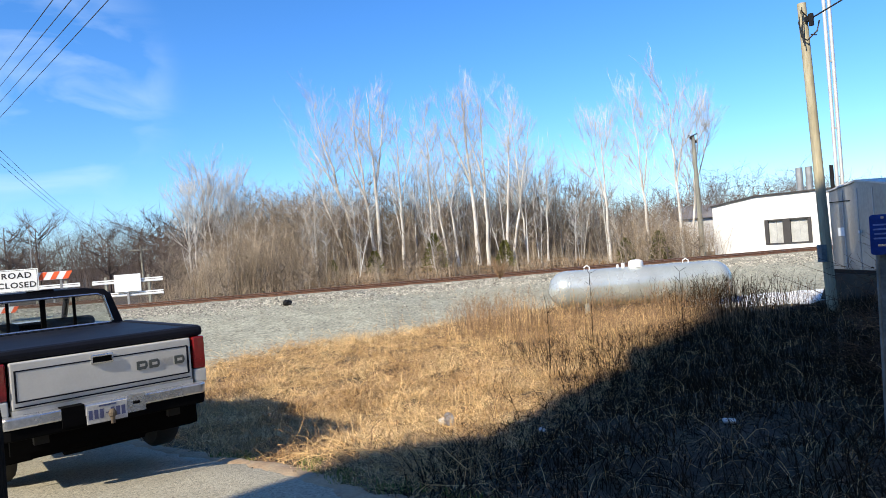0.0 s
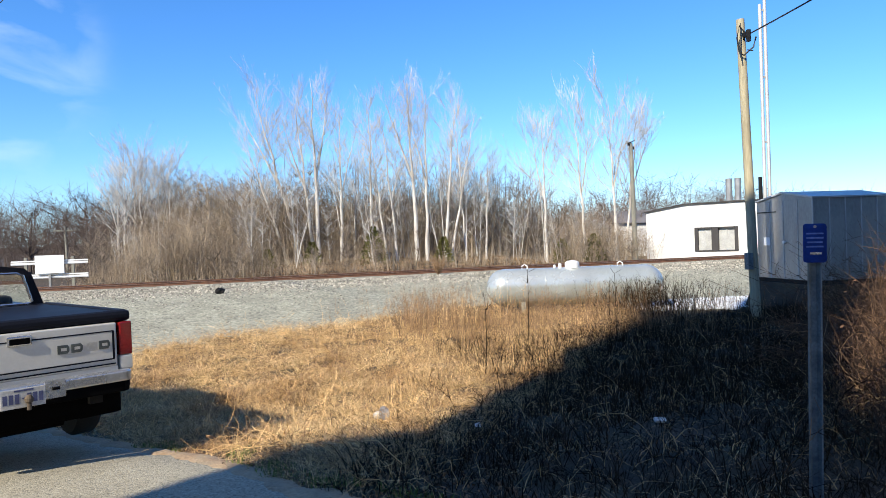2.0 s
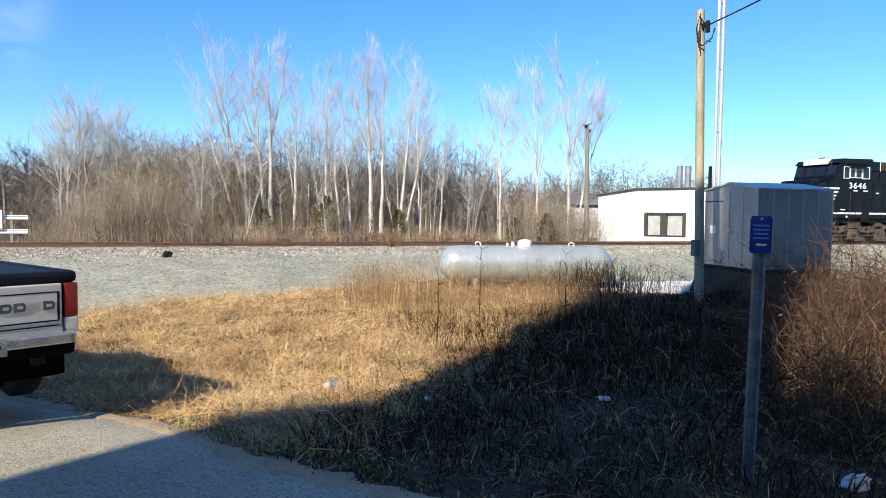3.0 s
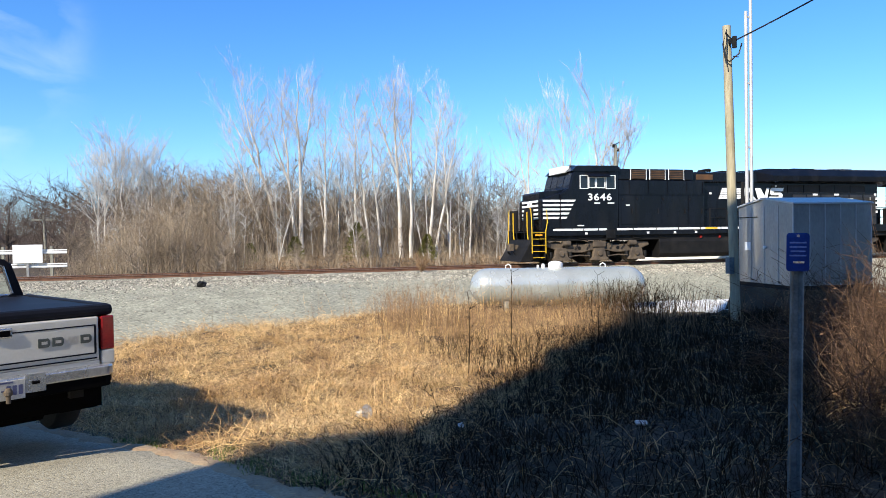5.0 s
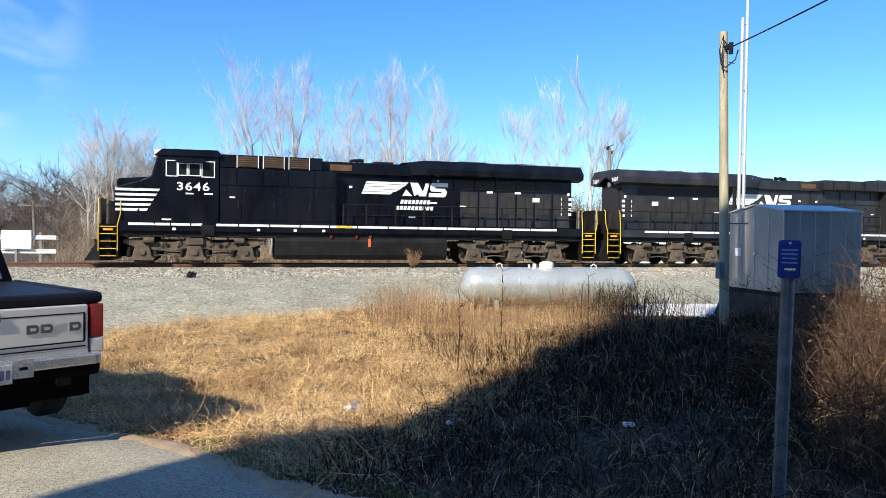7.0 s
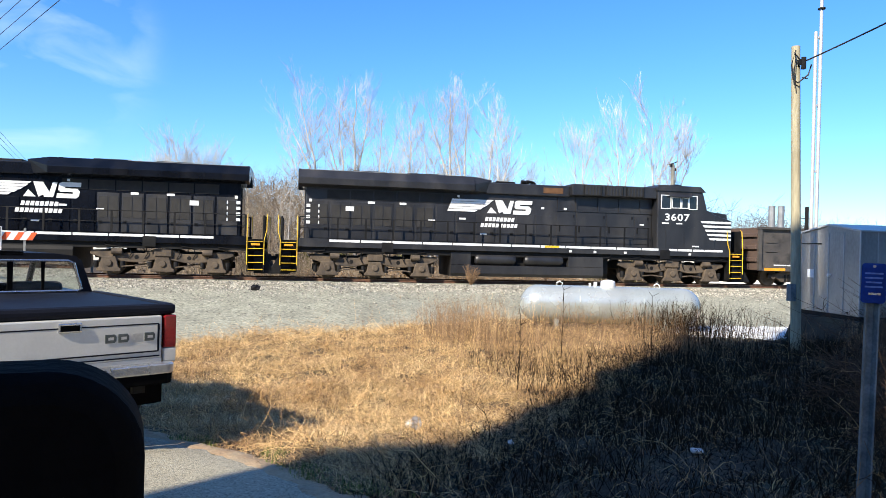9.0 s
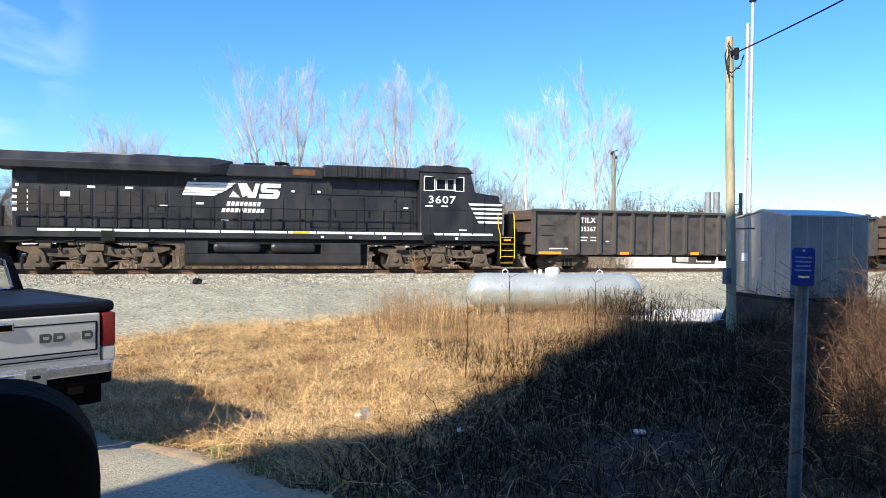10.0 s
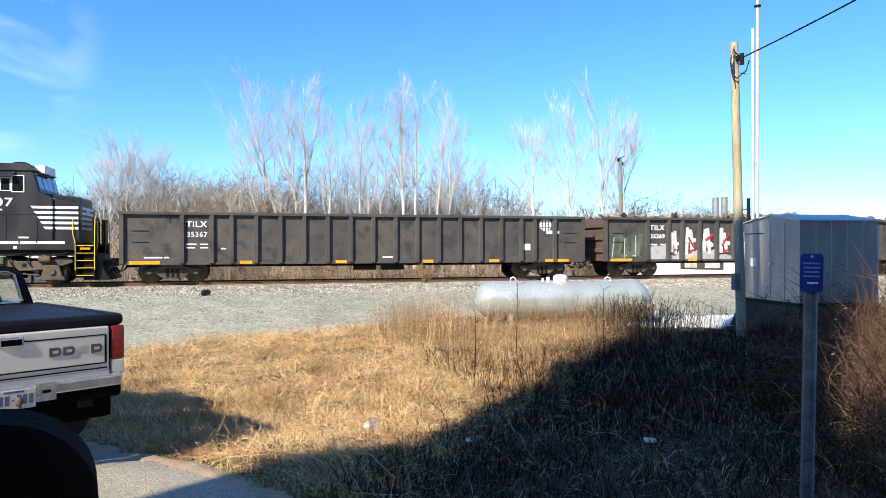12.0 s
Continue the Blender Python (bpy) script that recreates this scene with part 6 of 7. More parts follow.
def make_side_sky_block():
    """Long hall added right of the lot, out of view, to block sky light."""
    s = S().box(0, 0.3, 0, 26, -0.3, 8.0).box(0.3, 14, 0, 0.3, -0.3, 8.0).box(0.3, 14, 25.7, 26, -0.3, 8.0).box(13.7, 14, 0.3, 25.7, -0.3, 8.0)
    ob = s.part("sky_block_wall", M_CORRUG, at=pose(8.5, -22, 0, 0, 0, 0))
    tagged(ob, "unseen grey hall added to block sky light from the right", "building", kind="structure")
    r = S().prism([(-0.3, 8.0), (7.0, 9.6), (14.3, 8.0)], -0.3, 26.3).part("sky_block_roof", M_ROOFGREY, at=pose(8.5, -22, 0))
    tagged(r, "roof of the unseen hall added to block sky light", "roof", kind="structure")


make_side_sky_block()


def make_rear_sky_blocks():
    """Plain unseen sheds added behind and west of the lot to block sky light."""
    for name, x0, x1, y0, y1, h in (("rear_sky_block", -40, 7.5, -40, -24, 12.0), ("west_sky_block", -40, -25, -23, 6, 12.5)):
        o = S().box(x0, x1, y0, y0 + 0.4, -0.3, h).box(x0, x1, y1 - 0.4, y1, -0.3, h).box(x0, x0 + 0.4, y0 + 0.4, y1 - 0.4, -0.3, h).box(x1 - 0.4, x1, y0 + 0.4, y1 - 0.4, -0.3, h).part(name, M_CORRUG)
        tagged(o, "unseen grey shed added to block sky light", "building", kind="structure")
        q = S().prism([(x0 - 0.3, h), ((x0 + x1) / 2, h + 1.2), (x1 + 0.3, h)], y0 - 0.3, y1 + 0.3).part(name + "_roof", M_ROOFGREY)
        tagged(q, "low roof of the unseen shed added to block sky light", "roof", kind="structure")


make_rear_sky_blocks()


# ---------------------------------------------------------------- trees and brush
def limb(s, rng, p, d, length, r, depth, bend=0.12, up=0.25, seg=4, out=None):
    """One limb as a bent tapered tube; returns its points."""
    k = 3 if depth else 7
    pts, rad = [p.copy()], [r]
    q, v = p.copy(), d.normalized()
    for i in range(k):
        v = (v + Vector((rng.uniform(-bend, bend), rng.uniform(-bend, bend), up * rng.uniform(0.0, 0.5) * (0.4 if depth == 0 else 1)))).normalized()
        q = q + v * (length / k)
        pts.append(q.copy())
        rad.append(max(0.004, r * (1 - 0.85 * (i + 1) / k)))
    s.tube(pts, rad, seg, caps=False)
    return pts, rad


def tall_tree(base, top, seed, r0, fork=False, bark=None, label="tall bare tree with pale bark and fine twigs", spread=1.0, thick=1.15):
    rng = random.Random(seed)
    T = thing("bare_tree", label, "tree", pose(base[0], base[1], base[2]), group="bare trees")
    trunk, twigs = S(), S()
    d = Vector(top) - Vector(base)
    h = d.length
    d.normalize()
    k = 8
    pts = [d * (h * i / k) + Vector((0.12 * noise.noise((seed, i * 0.9, 0)), 0.12 * noise.noise((seed, i * 0.9, 5)), 0)) * (i > 0) * h * 0.12 for i in range(k + 1)]
    pts[0] = Vector((0, 0, -0.5))
    rad = [max(0.012, 0.85 * r0 * (1 - 0.92 * (i / k) ** 0.9)) for i in range(k + 1)]
    trunk.tube(pts, rad, 8)

    bp = br = None

    def at(t):
        i = min(k - 1, int(t * k))
        return pts[i].lerp(pts[i + 1], t * k - i), rad[i]

    if fork:
        p, r = at(0.45)
        v = (d + Vector((0.28 * rng.choice((-1, 1)), rng.uniform(-0.2, 0.2), 0))).normalized()
        bp, br = limb(trunk, rng, p, v, h * 0.45, r * 0.8, 0, 0.05, 0.2, 6)
    stems = [(pts, rad)]
    if fork:
        stems.append((bp, br))
    n1 = int(12 + h * 1.1)
    for i in range(n1):
        sp, sr = stems[0] if (not fork or rng.random() < 0.65) else stems[1]
        t = (0.36 if sp is pts else 0.15) + (0.62 if sp is pts else 0.8) * (i + rng.random()) / n1
        m = len(sp) - 1
        j = min(m - 1, int(t * m))
        p, r = sp[j].lerp(sp[j + 1], t * m - j), sr[j]
        a = rng.uniform(0, 6.283)
        reach = h * rng.uniform(0.08, 0.27) * spread * (1.1 - 0.5 * t)
        v = Vector((math.cos(a), math.sin(a), rng.uniform(0.8, 1.8)))
        lp, lr = limb(trunk, rng, p, v, reach, max(0.010, min(0.032, r * 0.35)), 1, 0.13, 0.3, 4)
        ld = (lp[3] - lp[0]).normalized()
        for j in range(int(5 + reach * 3.8)):
            u = rng.uniform(0.25, 1.0) * 3
            q = lp[min(2, int(u))].lerp(lp[min(3, int(u) + 1)], u - int(u) if u < 3 else 1)
            a2 = rng.uniform(0, 6.283)
            v2 = ld + Vector((0.55 * math.cos(a2), 0.55 * math.sin(a2), rng.uniform(0.0, 0.5)))
            tp, tr = limb(twigs, rng, q, v2, rng.uniform(0.4, 1.25) * min(1.4, 0.5 + reach * 0.35), 0.0085 * thick, 2, 0.12, 0.3, 3)
            td = (tp[3] - tp[0]).normalized()
            for m2 in range(4):
                a3 = rng.uniform(0, 6.283)
                e = tp[rng.choice((1, 2, 3))]
                v3 = td + Vector((0.5 * math.cos(a3), 0.5 * math.sin(a3), rng.uniform(0.0, 0.4)))
                twigs.tube([e, e + v3.normalized() * rng.uniform(0.25, 0.6)], [0.006 * thick, 0.003 * thick], 3, caps=False)
    trunk.part("trunk", bark or M_BARK, T, smooth=True, tidy=False)
    twigs.part("crown", M_FINE, T, "fine bare twigs", tidy=False)


TALL = [((1.6, 49.0), (-0.9, 50.2, 9.2), 0.15, False), ((2.5, 48.7), (-0.3, 50.2, 13.0), 0.19, True), ((3.3, 48.5), (2.4, 49.2, 12.2), 0.17, True), ((3.6, 48.2), (3.5, 49.0, 14.0), 0.20, True),
        ((5.1, 47.9), (5.3, 48.2, 11.0), 0.15, True), ((7.1, 47.2), (7.2, 47.6, 11.4), 0.14, False), ((8.0, 46.7), (7.2, 47.2, 9.6), 0.12, False), ((8.7, 46.6), (8.1, 47.2, 10.0), 0.13, True),
        ((10.0, 46.2), (9.7, 46.7, 13.4), 0.20, True), ((10.6, 46.0), (10.9, 46.4, 12.6), 0.16, True), ((11.7, 45.6), (12.8, 45.8, 11.6), 0.15, False), ((12.1, 45.5), (14.0, 45.3, 10.8), 0.13, True),
        ((14.6, 45.6), (15.0, 45.8, 7.4), 0.10, False), ((18.2, 43.6), (18.2, 43.8, 9.8), 0.13, True), ((20.6, 42.6), (20.2, 43.0, 10.6), 0.13, True), ((22.6, 42.2), (22.4, 42.4, 11.2), 0.15, True),
        ((23.4, 42.6), (24.6, 42.6, 10.6), 0.13, True), ((6.1, 49.0), (6.4, 49.0, 8.2), 0.10, False), ((13.4, 46.2), (13.0, 46.2, 8.4), 0.09, False)]
for i, (b, t, r, fk) in enumerate(TALL):
    tall_tree((b[0], b[1], ground_z(*b)), (t[0], t[1], t[2] * 0.93), 20 + i, r, fk, spread=1.6 if b[0] > 17 else 1.1, thick=0.9 if b[0] > 17 else 0.75)
for i, (x, y, h) in enumerate(((-8.6, 51.8, 8.3), (-7.2, 52.6, 7.9), (-9.8, 52.5, 7.1), (-6.4, 51.0, 6.7), (-8.0, 50.4, 7.5), (-9.1, 51.0, 7.7))):
    tall_tree((x, y, ground_z(x, y)), (x + 0.2, y, h), 60 + i, 0.11, True, label="bare tree with a broad pale crown of fine twigs", spread=1.5, thick=0.95)


def brush(name, count, xr, yr, hr, material, seed, label, r=0.012, twigs=5, dens=None):
    rng = random.Random(seed)
    s = S()
    for _ in range(count):
        x, y = rng.uniform(*xr), rng.uniform(*yr)
        h = rng.uniform(*hr) * (0.75 + 0.45 * noise.noise((x * 0.13, y * 0.1, seed)))
        if dens:
            h *= dens(x, y)
        if h < 0.3:
            continue
        z = ground_z(x, y) - 0.1
        lean = Vector((rng.gauss(0, 0.21), rng.gauss(0, 0.21), 1.0))
        p0 = Vector((x, y, z))
        p1 = p0 + lean * h * 0.5
        p2 = p1 + (lean + Vector((rng.gauss(0, 0.18), rng.gauss(0, 0.18), 0))) * h * 0.5
        rr = r * rng.uniform(0.6, 1.6) * (h / 4 + 0.4)
        s.tube([p0, p1, p2], [rr, rr * 0.7, rr * 0.25], 3, caps=False)
        for j in range(twigs):
            t = rng.uniform(0.25, 0.95)
            q = p0.lerp(p1, t * 2) if t < 0.5 else p1.lerp(p2, t * 2 - 1)
            v = Vector((rng.gauss(0, 0.8), rng.gauss(0, 0.8), rng.uniform(0.1, 1.0)))
            e = q + v * h * rng.uniform(0.08, 0.27)
            s.tube([q, e], [rr * 0.45, rr * 0.15], 3, caps=False)
            if twigs > 4:
                e2 = q.lerp(e, 0.6) + Vector((rng.gauss(0, 0.3), rng.gauss(0, 0.3), rng.uniform(0, 0.4))) * h * 0.14
                s.tube([q.lerp(e, 0.5), e2], [rr * 0.3, rr * 0.12], 3, caps=False)
    tagged(s.part(name, material, tidy=False), label, "brush", kind="stuff")


def hump(x, y):
    """Height of the brush along the line: tallest by the left knoll, low by the road and the white building."""
    a = 0.45 * math.exp(-((x + 1.5) / 4.5) ** 2) + 1.12
    return a * smooth01(-12, -6, x) * (1 - 0.38 * smooth01(19, 25, x)) * (0.16 + 0.84 * smooth01(45.5, 50.5, y) + 0.45 * (1 - smooth01(-4, 2, x)) * (1 - smooth01(45.5, 50.5, y)))


brush("brush_thicket", 8500, (-12, 27), (41.5, 55), (2.8, 5.6), M_BRUSH, 11, "dense thicket of bare brown brush along the track", 0.009, 7, hump)
brush("brush_edge", 900, (-13, 24), (37.0, 43), (0.5, 2.0), M_BRUSH, 12, "low bare brush at the edge of the ballast", 0.006, 5, lambda x, y: 0.35 + 0.65 * smooth01(-13, -6, x))
brush("back_woods", 4200, (-14, 60), (53, 78), (6.6, 10.5), M_FARTREE, 13, "grey-brown bare woods behind the thicket", 0.012, 10, lambda x, y: 0.72 + 0.22 * math.exp(-((x + 3) / 8) ** 2))
brush("far_woods", 3200, (-75, -8), (66, 100), (5.0, 9.0), M_FARTREE, 14, "dark bare woods along the far road", 0.010, 12)
brush("right_woods", 900, (26, 110), (75, 110), (3.0, 5.5), M_FARTREE, 15, "far bare woods beyond the white building", 0.011, 9)
brush("pale_shrubs", 420, (18.6, 24.6), (40.6, 43.4), (2.0, 3.8), M_BRUSH, 16, "pale bushy shrubs beside the white building", 0.008, 9)


def saplings(name, count, material, seed, label, xr, yr, hr):
    """Slender young trees with a few steep branches each."""
    rng = random.Random(seed)
    s = S()
    for _ in range(count):
        x, y = rng.uniform(*xr), rng.uniform(*yr)
        h = rng.uniform(*hr) * (1 - 0.45 * smooth01(17, 25, x)) * (0.55 + 0.45 * smooth01(-12, -5, x))
        p, r = limb(s, rng, Vector((x, y, ground_z(x, y) - 0.2)), Vector((rng.gauss(0, 0.12), rng.gauss(0, 0.1), 1)), h, rng.uniform(0.025, 0.055), 0, 0.05, 0.1, 4)
        for j in range(rng.randrange(9, 16)):
            k = rng.randrange(2, 7)
            w = rng.uniform(0, 6.283)
            bp, br = limb(s, rng, p[k], Vector((math.cos(w), math.sin(w), rng.uniform(0.5, 1.6))), h * rng.uniform(0.10, 0.28), 0.017, 1, 0.2, 0.3, 3)
            for m in range(4):
                w2 = rng.uniform(0, 6.283)
                e = bp[rng.randrange(1, 4)]
                s.tube([e, e + Vector((math.cos(w2), math.sin(w2), rng.uniform(0.2, 1.2))) * rng.uniform(0.25, 0.6)], [0.010, 0.005], 3, caps=False)
    tagged(s.part(name, material, tidy=False), label, "saplings", kind="stuff")


saplings("grey_saplings", 330, M_SAPLING, 31, "slender grey-brown saplings through the thicket", (-11, 26), (47, 55), (3.8, 8.0))
saplings("pale_saplings", 110, M_FINE, 32, "slender pale saplings among the brush", (-9, 25), (44.5, 52), (3.5, 7.5))
saplings("edge_saplings", 40, M_SAPLING, 33, "small saplings at the edge of the ballast", (-12, 22), (38.5, 42.5), (1.5, 3.4))


def dark_tree(x, y, h, seed):
    rng = random.Random(seed)
    T = thing("bare_tree", "dark spreading bare tree beyond the far road", "tree", pose(x, y, ground_z(x, y)), group="dark trees")
    a, b = S(), S()
    limb(a, rng, Vector((0, 0, -0.3)), Vector((0, 0, 1)), h * 0.9, 0.16, 0, 0.06, 0.1, 7)
    for i in range(26):
        z = h * rng.uniform(0.18, 0.85)
        w = rng.uniform(0, 6.283)
        bp, br = limb(a, rng, Vector((0, 0, z)), Vector((math.cos(w), math.sin(w), rng.uniform(0.3, 0.9))), h * rng.uniform(0.25, 0.45), 0.05, 1, 0.25, 0.2, 4)
        for j in range(20):
            q = bp[rng.randrange(1, 4)]
            w2 = rng.uniform(0, 6.283)
            limb(b, rng, q, (bp[3] - bp[0]).normalized() + Vector((0.7 * math.cos(w2), 0.7 * math.sin(w2), rng.uniform(-0.1, 0.6))), rng.uniform(0.5, 1.5), 0.012, 2, 0.2, 0.2, 3)
    a.part("trunk", M_FARTREE, T, tidy=False)
    b.part("crown", M_FARTREE, T, "dark fine twigs", tidy=False)


for i, (x, y, h) in enumerate(((-22.5, 60, 7.0), (-25.5, 62, 7.4), (-18.6, 64, 5.6), (-14.6, 66, 6.6), (-12.4, 64, 6.2), (-10.2, 66, 6.8), (-16.8, 68, 6.4))):
    dark_tree(x, y, h, 90 + i)


def cedar(x, y, h, seed):
    rng = random.Random(seed)
    T = thing("cedar_shrub", "small olive green cedar at the foot of the bare trees", "shrub", pose(x, y, ground_z(x, y)), group="cedars")
    S().tube([(0, 0, -0.2), (0, 0, h * 0.9)], [0.05, 0.01], 6).part("trunk", M_BRUSH, T)
    s = S()
    for _ in range(900):
        t = rng.random() ** 0.8
        rr = (1 - t ** 1.6) * h * 0.36 * rng.uniform(0.35, 1.1) + 0.04
        a = rng.uniform(0, 6.283)
        p = Vector((rr * math.cos(a), rr * math.sin(a), h * t))
        d = Vector((math.cos(a), math.sin(a), rng.uniform(0.0, 1.0))).normalized() * rng.uniform(0.08, 0.2)
        w = d.cross(Vector((rng.random(), rng.random(), rng.random()))).normalized() * 0.03
        s.add([p - w, p + w, p + d * 0.6 + w, p + d, p + d * 0.6 - w], [(0, 1, 2, 3, 4)])
    s.part("crown", M_CEDAR, T, tidy=False)


for i, (x, y, h) in enumerate(((6.9, 45.4, 2.4), (11.4, 44.6, 1.7), (3.0, 46.0, 1.5), (18.8, 42.4, 1.6), (20.6, 41.6, 1.9), (21.8, 43.5, 1.8), (0.2, 47.0, 1.3))):
    cedar(x, y, h, 40 + i)


# ---------------------------------------------------------------- grass, weeds, litter
def grass(name, count, place, hr, wid, material, seed, label, droop=1.0, category="grass"):
    """Bent blades of two segments each."""
    rng = random.Random(seed)
    s = S()
    done = 0
    while done < count:
        done += 1
        q = place(rng)
        if q is None:
            continue
        x, y, k = q
        z = ground_z(x, y) - 0.01
        a = rng.uniform(0, 6.283)
        h = rng.uniform(*hr) * k
        out = h * rng.uniform(0.2, 1.1) * droop
        dx, dy = math.cos(a), math.sin(a)
        w = wid * rng.uniform(0.6, 1.3)
        px, py = -dy * w, dx * w
        m = rng.uniform(0.45, 0.75)
        x1, y1, z1 = x + dx * out * 0.35, y + dy * out * 0.35, z + h * m
        x2, y2, z2 = x + dx * out, y + dy * out, z + h * rng.uniform(0.55, 1.0)
        s.add([(x - px, y - py, z), (x + px, y + py, z), (x1 + px * 0.8, y1 + py * 0.8, z1), (x1 - px * 0.8, y1 - py * 0.8, z1), (x2, y2, z2)], [(0, 1, 2, 3), (3, 2, 4)])
    tagged(s.part(name, material, tidy=False), label, category, kind="stuff")


def meadow(xr, yr, clump=1.0, far=0.0):
    def place(rng):
        x, y = rng.uniform(*xr), rng.uniform(*yr)
        if road_in(x, y) > 0.02 or gravel_in(x, y) > 0.15 + 0.3 * rng.random():
            return None
        k = 0.65 + 0.6 * noise.noise((x * 0.9, y * 0.9, 9.0)) * clump + 0.25 * noise.noise((x * 3.1, y * 3.1, 4.0))
        edge = smooth01(0.0, 0.7, -road_in(x, y))
        return x, y, max(0.2, k + 0.25) * (0.35 + 0.65 * edge)
    return place


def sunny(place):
    """Straw for the sunlit lot; thinned inside the building's shadow to darken it further."""
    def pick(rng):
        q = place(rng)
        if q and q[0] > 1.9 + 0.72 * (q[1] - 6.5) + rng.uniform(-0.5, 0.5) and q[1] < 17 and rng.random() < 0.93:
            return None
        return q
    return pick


# spots inside the building's shadow, planted with darkened growth to paint it deeper
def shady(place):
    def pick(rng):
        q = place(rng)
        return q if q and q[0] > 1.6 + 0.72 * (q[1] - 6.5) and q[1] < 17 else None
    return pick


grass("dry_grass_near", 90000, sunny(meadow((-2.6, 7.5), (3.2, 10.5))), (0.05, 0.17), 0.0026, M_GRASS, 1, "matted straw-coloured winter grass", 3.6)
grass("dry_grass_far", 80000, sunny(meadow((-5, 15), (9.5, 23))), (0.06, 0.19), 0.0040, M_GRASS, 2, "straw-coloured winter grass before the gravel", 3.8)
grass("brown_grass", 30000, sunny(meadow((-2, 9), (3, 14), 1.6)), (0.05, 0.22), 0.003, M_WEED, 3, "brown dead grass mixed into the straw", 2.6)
# shade put into the colour: this grass is darkened where the shadow lies
grass("dark_grass", 60000, shady(meadow((0.0, 12), (2.6, 15), 1.6)), (0.05, 0.26), 0.0034, M_TWIG_SHADE, 8, "matted weeds and dead grass, darkened to deepen the building shadow", 2.0)
grass("straw_tufts", 9000, lambda rng: (lambda q: None if q is None or noise.noise((q[0] * 1.3, q[1] * 1.3, 20.0)) < 0.1 or road_in(q[0], q[1]) > -0.5 else (q[0], q[1], 1.0))(sunny(meadow((-3, 9), (4.5, 17)))(rng)), (0.16, 0.46), 0.0028, M_GRASS, 7, "taller bent straw tufts standing over the matted grass", 1.7)


def edge_place(rng):
    x, y = rng.uniform(-1.2, 1.2), rng.uniform(3.8, 7.0)
    d = road_in(x, y)
    return (x, y, 1.0) if -0.35 < d < 0.03 and noise.noise((x * 2.5, y * 2.5, 1.5)) > -0.05 else None


grass("green_tuft", 9000, edge_place, (0.03, 0.10), 0.004, M_GREEN, 4, "short green grass along the asphalt edge", 0.8)
grass("leaf_litter", 6000, lambda rng: (lambda x, y: (x, y, 1.0) if -0.8 < road_in(x, y) < 0.1 else None)(rng.uniform(-2.0, 4), rng.uniform(3, 7.5)), (0.02, 0.05), 0.014, M_LEAF, 6, "brown fallen leaves along the asphalt edge", 1.6, "leaves")


def weeds(name, count, place, hr, material, seed, label, r=0.004, twigs=5, lean=0.2):
    rng = random.Random(seed)
    s = S()
    for _ in range(count):
        q = place(rng)
        if q is None:
            continue
        x, y, k = q
        h = rng.uniform(*hr) * k
        p0 = Vector((x, y, ground_z(x, y) - 0.03))
        v = Vector((rng.gauss(0, lean), rng.gauss(0, lean), 1))
        p1 = p0 + v * h * 0.55
        p2 = p1 + (v + Vector((rng.gauss(0, lean * 1.4), rng.gauss(0, lean * 1.4), -0.1))) * h * 0.45
        s.tube([p0, p1, p2], [r, r * 0.8, r * 0.4], 3, caps=False)
        for j in range(twigs):
            t = rng.uniform(0.3, 1.0)
            a = p0.lerp(p1, t / 0.55) if t < 0.55 else p1.lerp(p2, (t - 0.55) / 0.45)
            e = a + Vector((rng.gauss(0, 0.5), rng.gauss(0, 0.5), rng.uniform(0.3, 1.0))) * h * rng.uniform(0.06, 0.2)
            s.tube([a, e], [r * 0.55, r * 0.25], 3, caps=False)
    tagged(s.part(name, material, tidy=False), label, "weeds", kind="stuff")


def tank_weeds(rng):
    x, y = rng.gauss(6.6, 2.3), rng.gauss(14.6, 1.6)
    if not 10.5 < y < 17.2:
        return None
    return x, y, 0.55 + 0.6 * abs(noise.noise((x * 0.7, y * 0.7, 2.0))) + 0.25


weeds("haze_weeds", 480, lambda rng: (rng.gauss(3.8, 0.6), rng.gauss(16.2, 0.9), 1.0), (0.5, 1.15), M_WEED, 27, "fine tall brown weeds beside the gravel", 0.003, 8, 0.1)
weeds("haze_straw", 110, lambda rng: (rng.gauss(4.2, 0.9), rng.gauss(16.2, 0.9), 1.0), (0.5, 1.1), M_GRASS, 28, "pale dry stalks among the tall weeds", 0.0028, 5, 0.1)
weeds("tall_weeds", 1500, tank_weeds, (0.4, 0.95), M_WEED, 21, "tall brown weed stalks before the propane tank", 0.0028, 6, 0.12)
weeds("dark_weeds", 450, lambda rng: (rng.gauss(9.3, 0.8), rng.gauss(15.6, 0.7), 1.0), (0.5, 1.1), M_TWIG_SHADE, 22, "dark twiggy weeds at the end of the tank", 0.0045, 8, 0.16)
weeds("shed_weeds", 700, lambda rng: (rng.uniform(11.2, 14.6), rng.uniform(11.6, 13.0), 1.0), (0.3, 0.75), M_WEED, 29, "brown weeds along the foot of the shed", 0.0035, 6, 0.15)
# these stalks are coloured dark to strengthen the cast shadow
weeds("shade_weeds", 5200, lambda rng: (rng.uniform(3.0, 14.0), rng.uniform(5.5, 13.0), 0.8), (0.2, 0.6), M_TWIG_SHADE, 23, "weed stalks darkened to deepen the shade", 0.004, 5, 0.2)


def thicket_place(rng):
    x, y = rng.uniform(4.0, 10.0), rng.uniform(3.6, 11.0)
    a, d = math.degrees(math.atan2(x, y)), math.hypot(x, y)
    if a < 42.2 or d < 5.6 or a < 42.2 + 2.2 * rng.random() ** 2:
        return None
    return x, y, (0.55 + 0.5 * smooth01(42, 47, a)) * (0.6 + 0.4 * smooth01(5.6, 6.6, d))


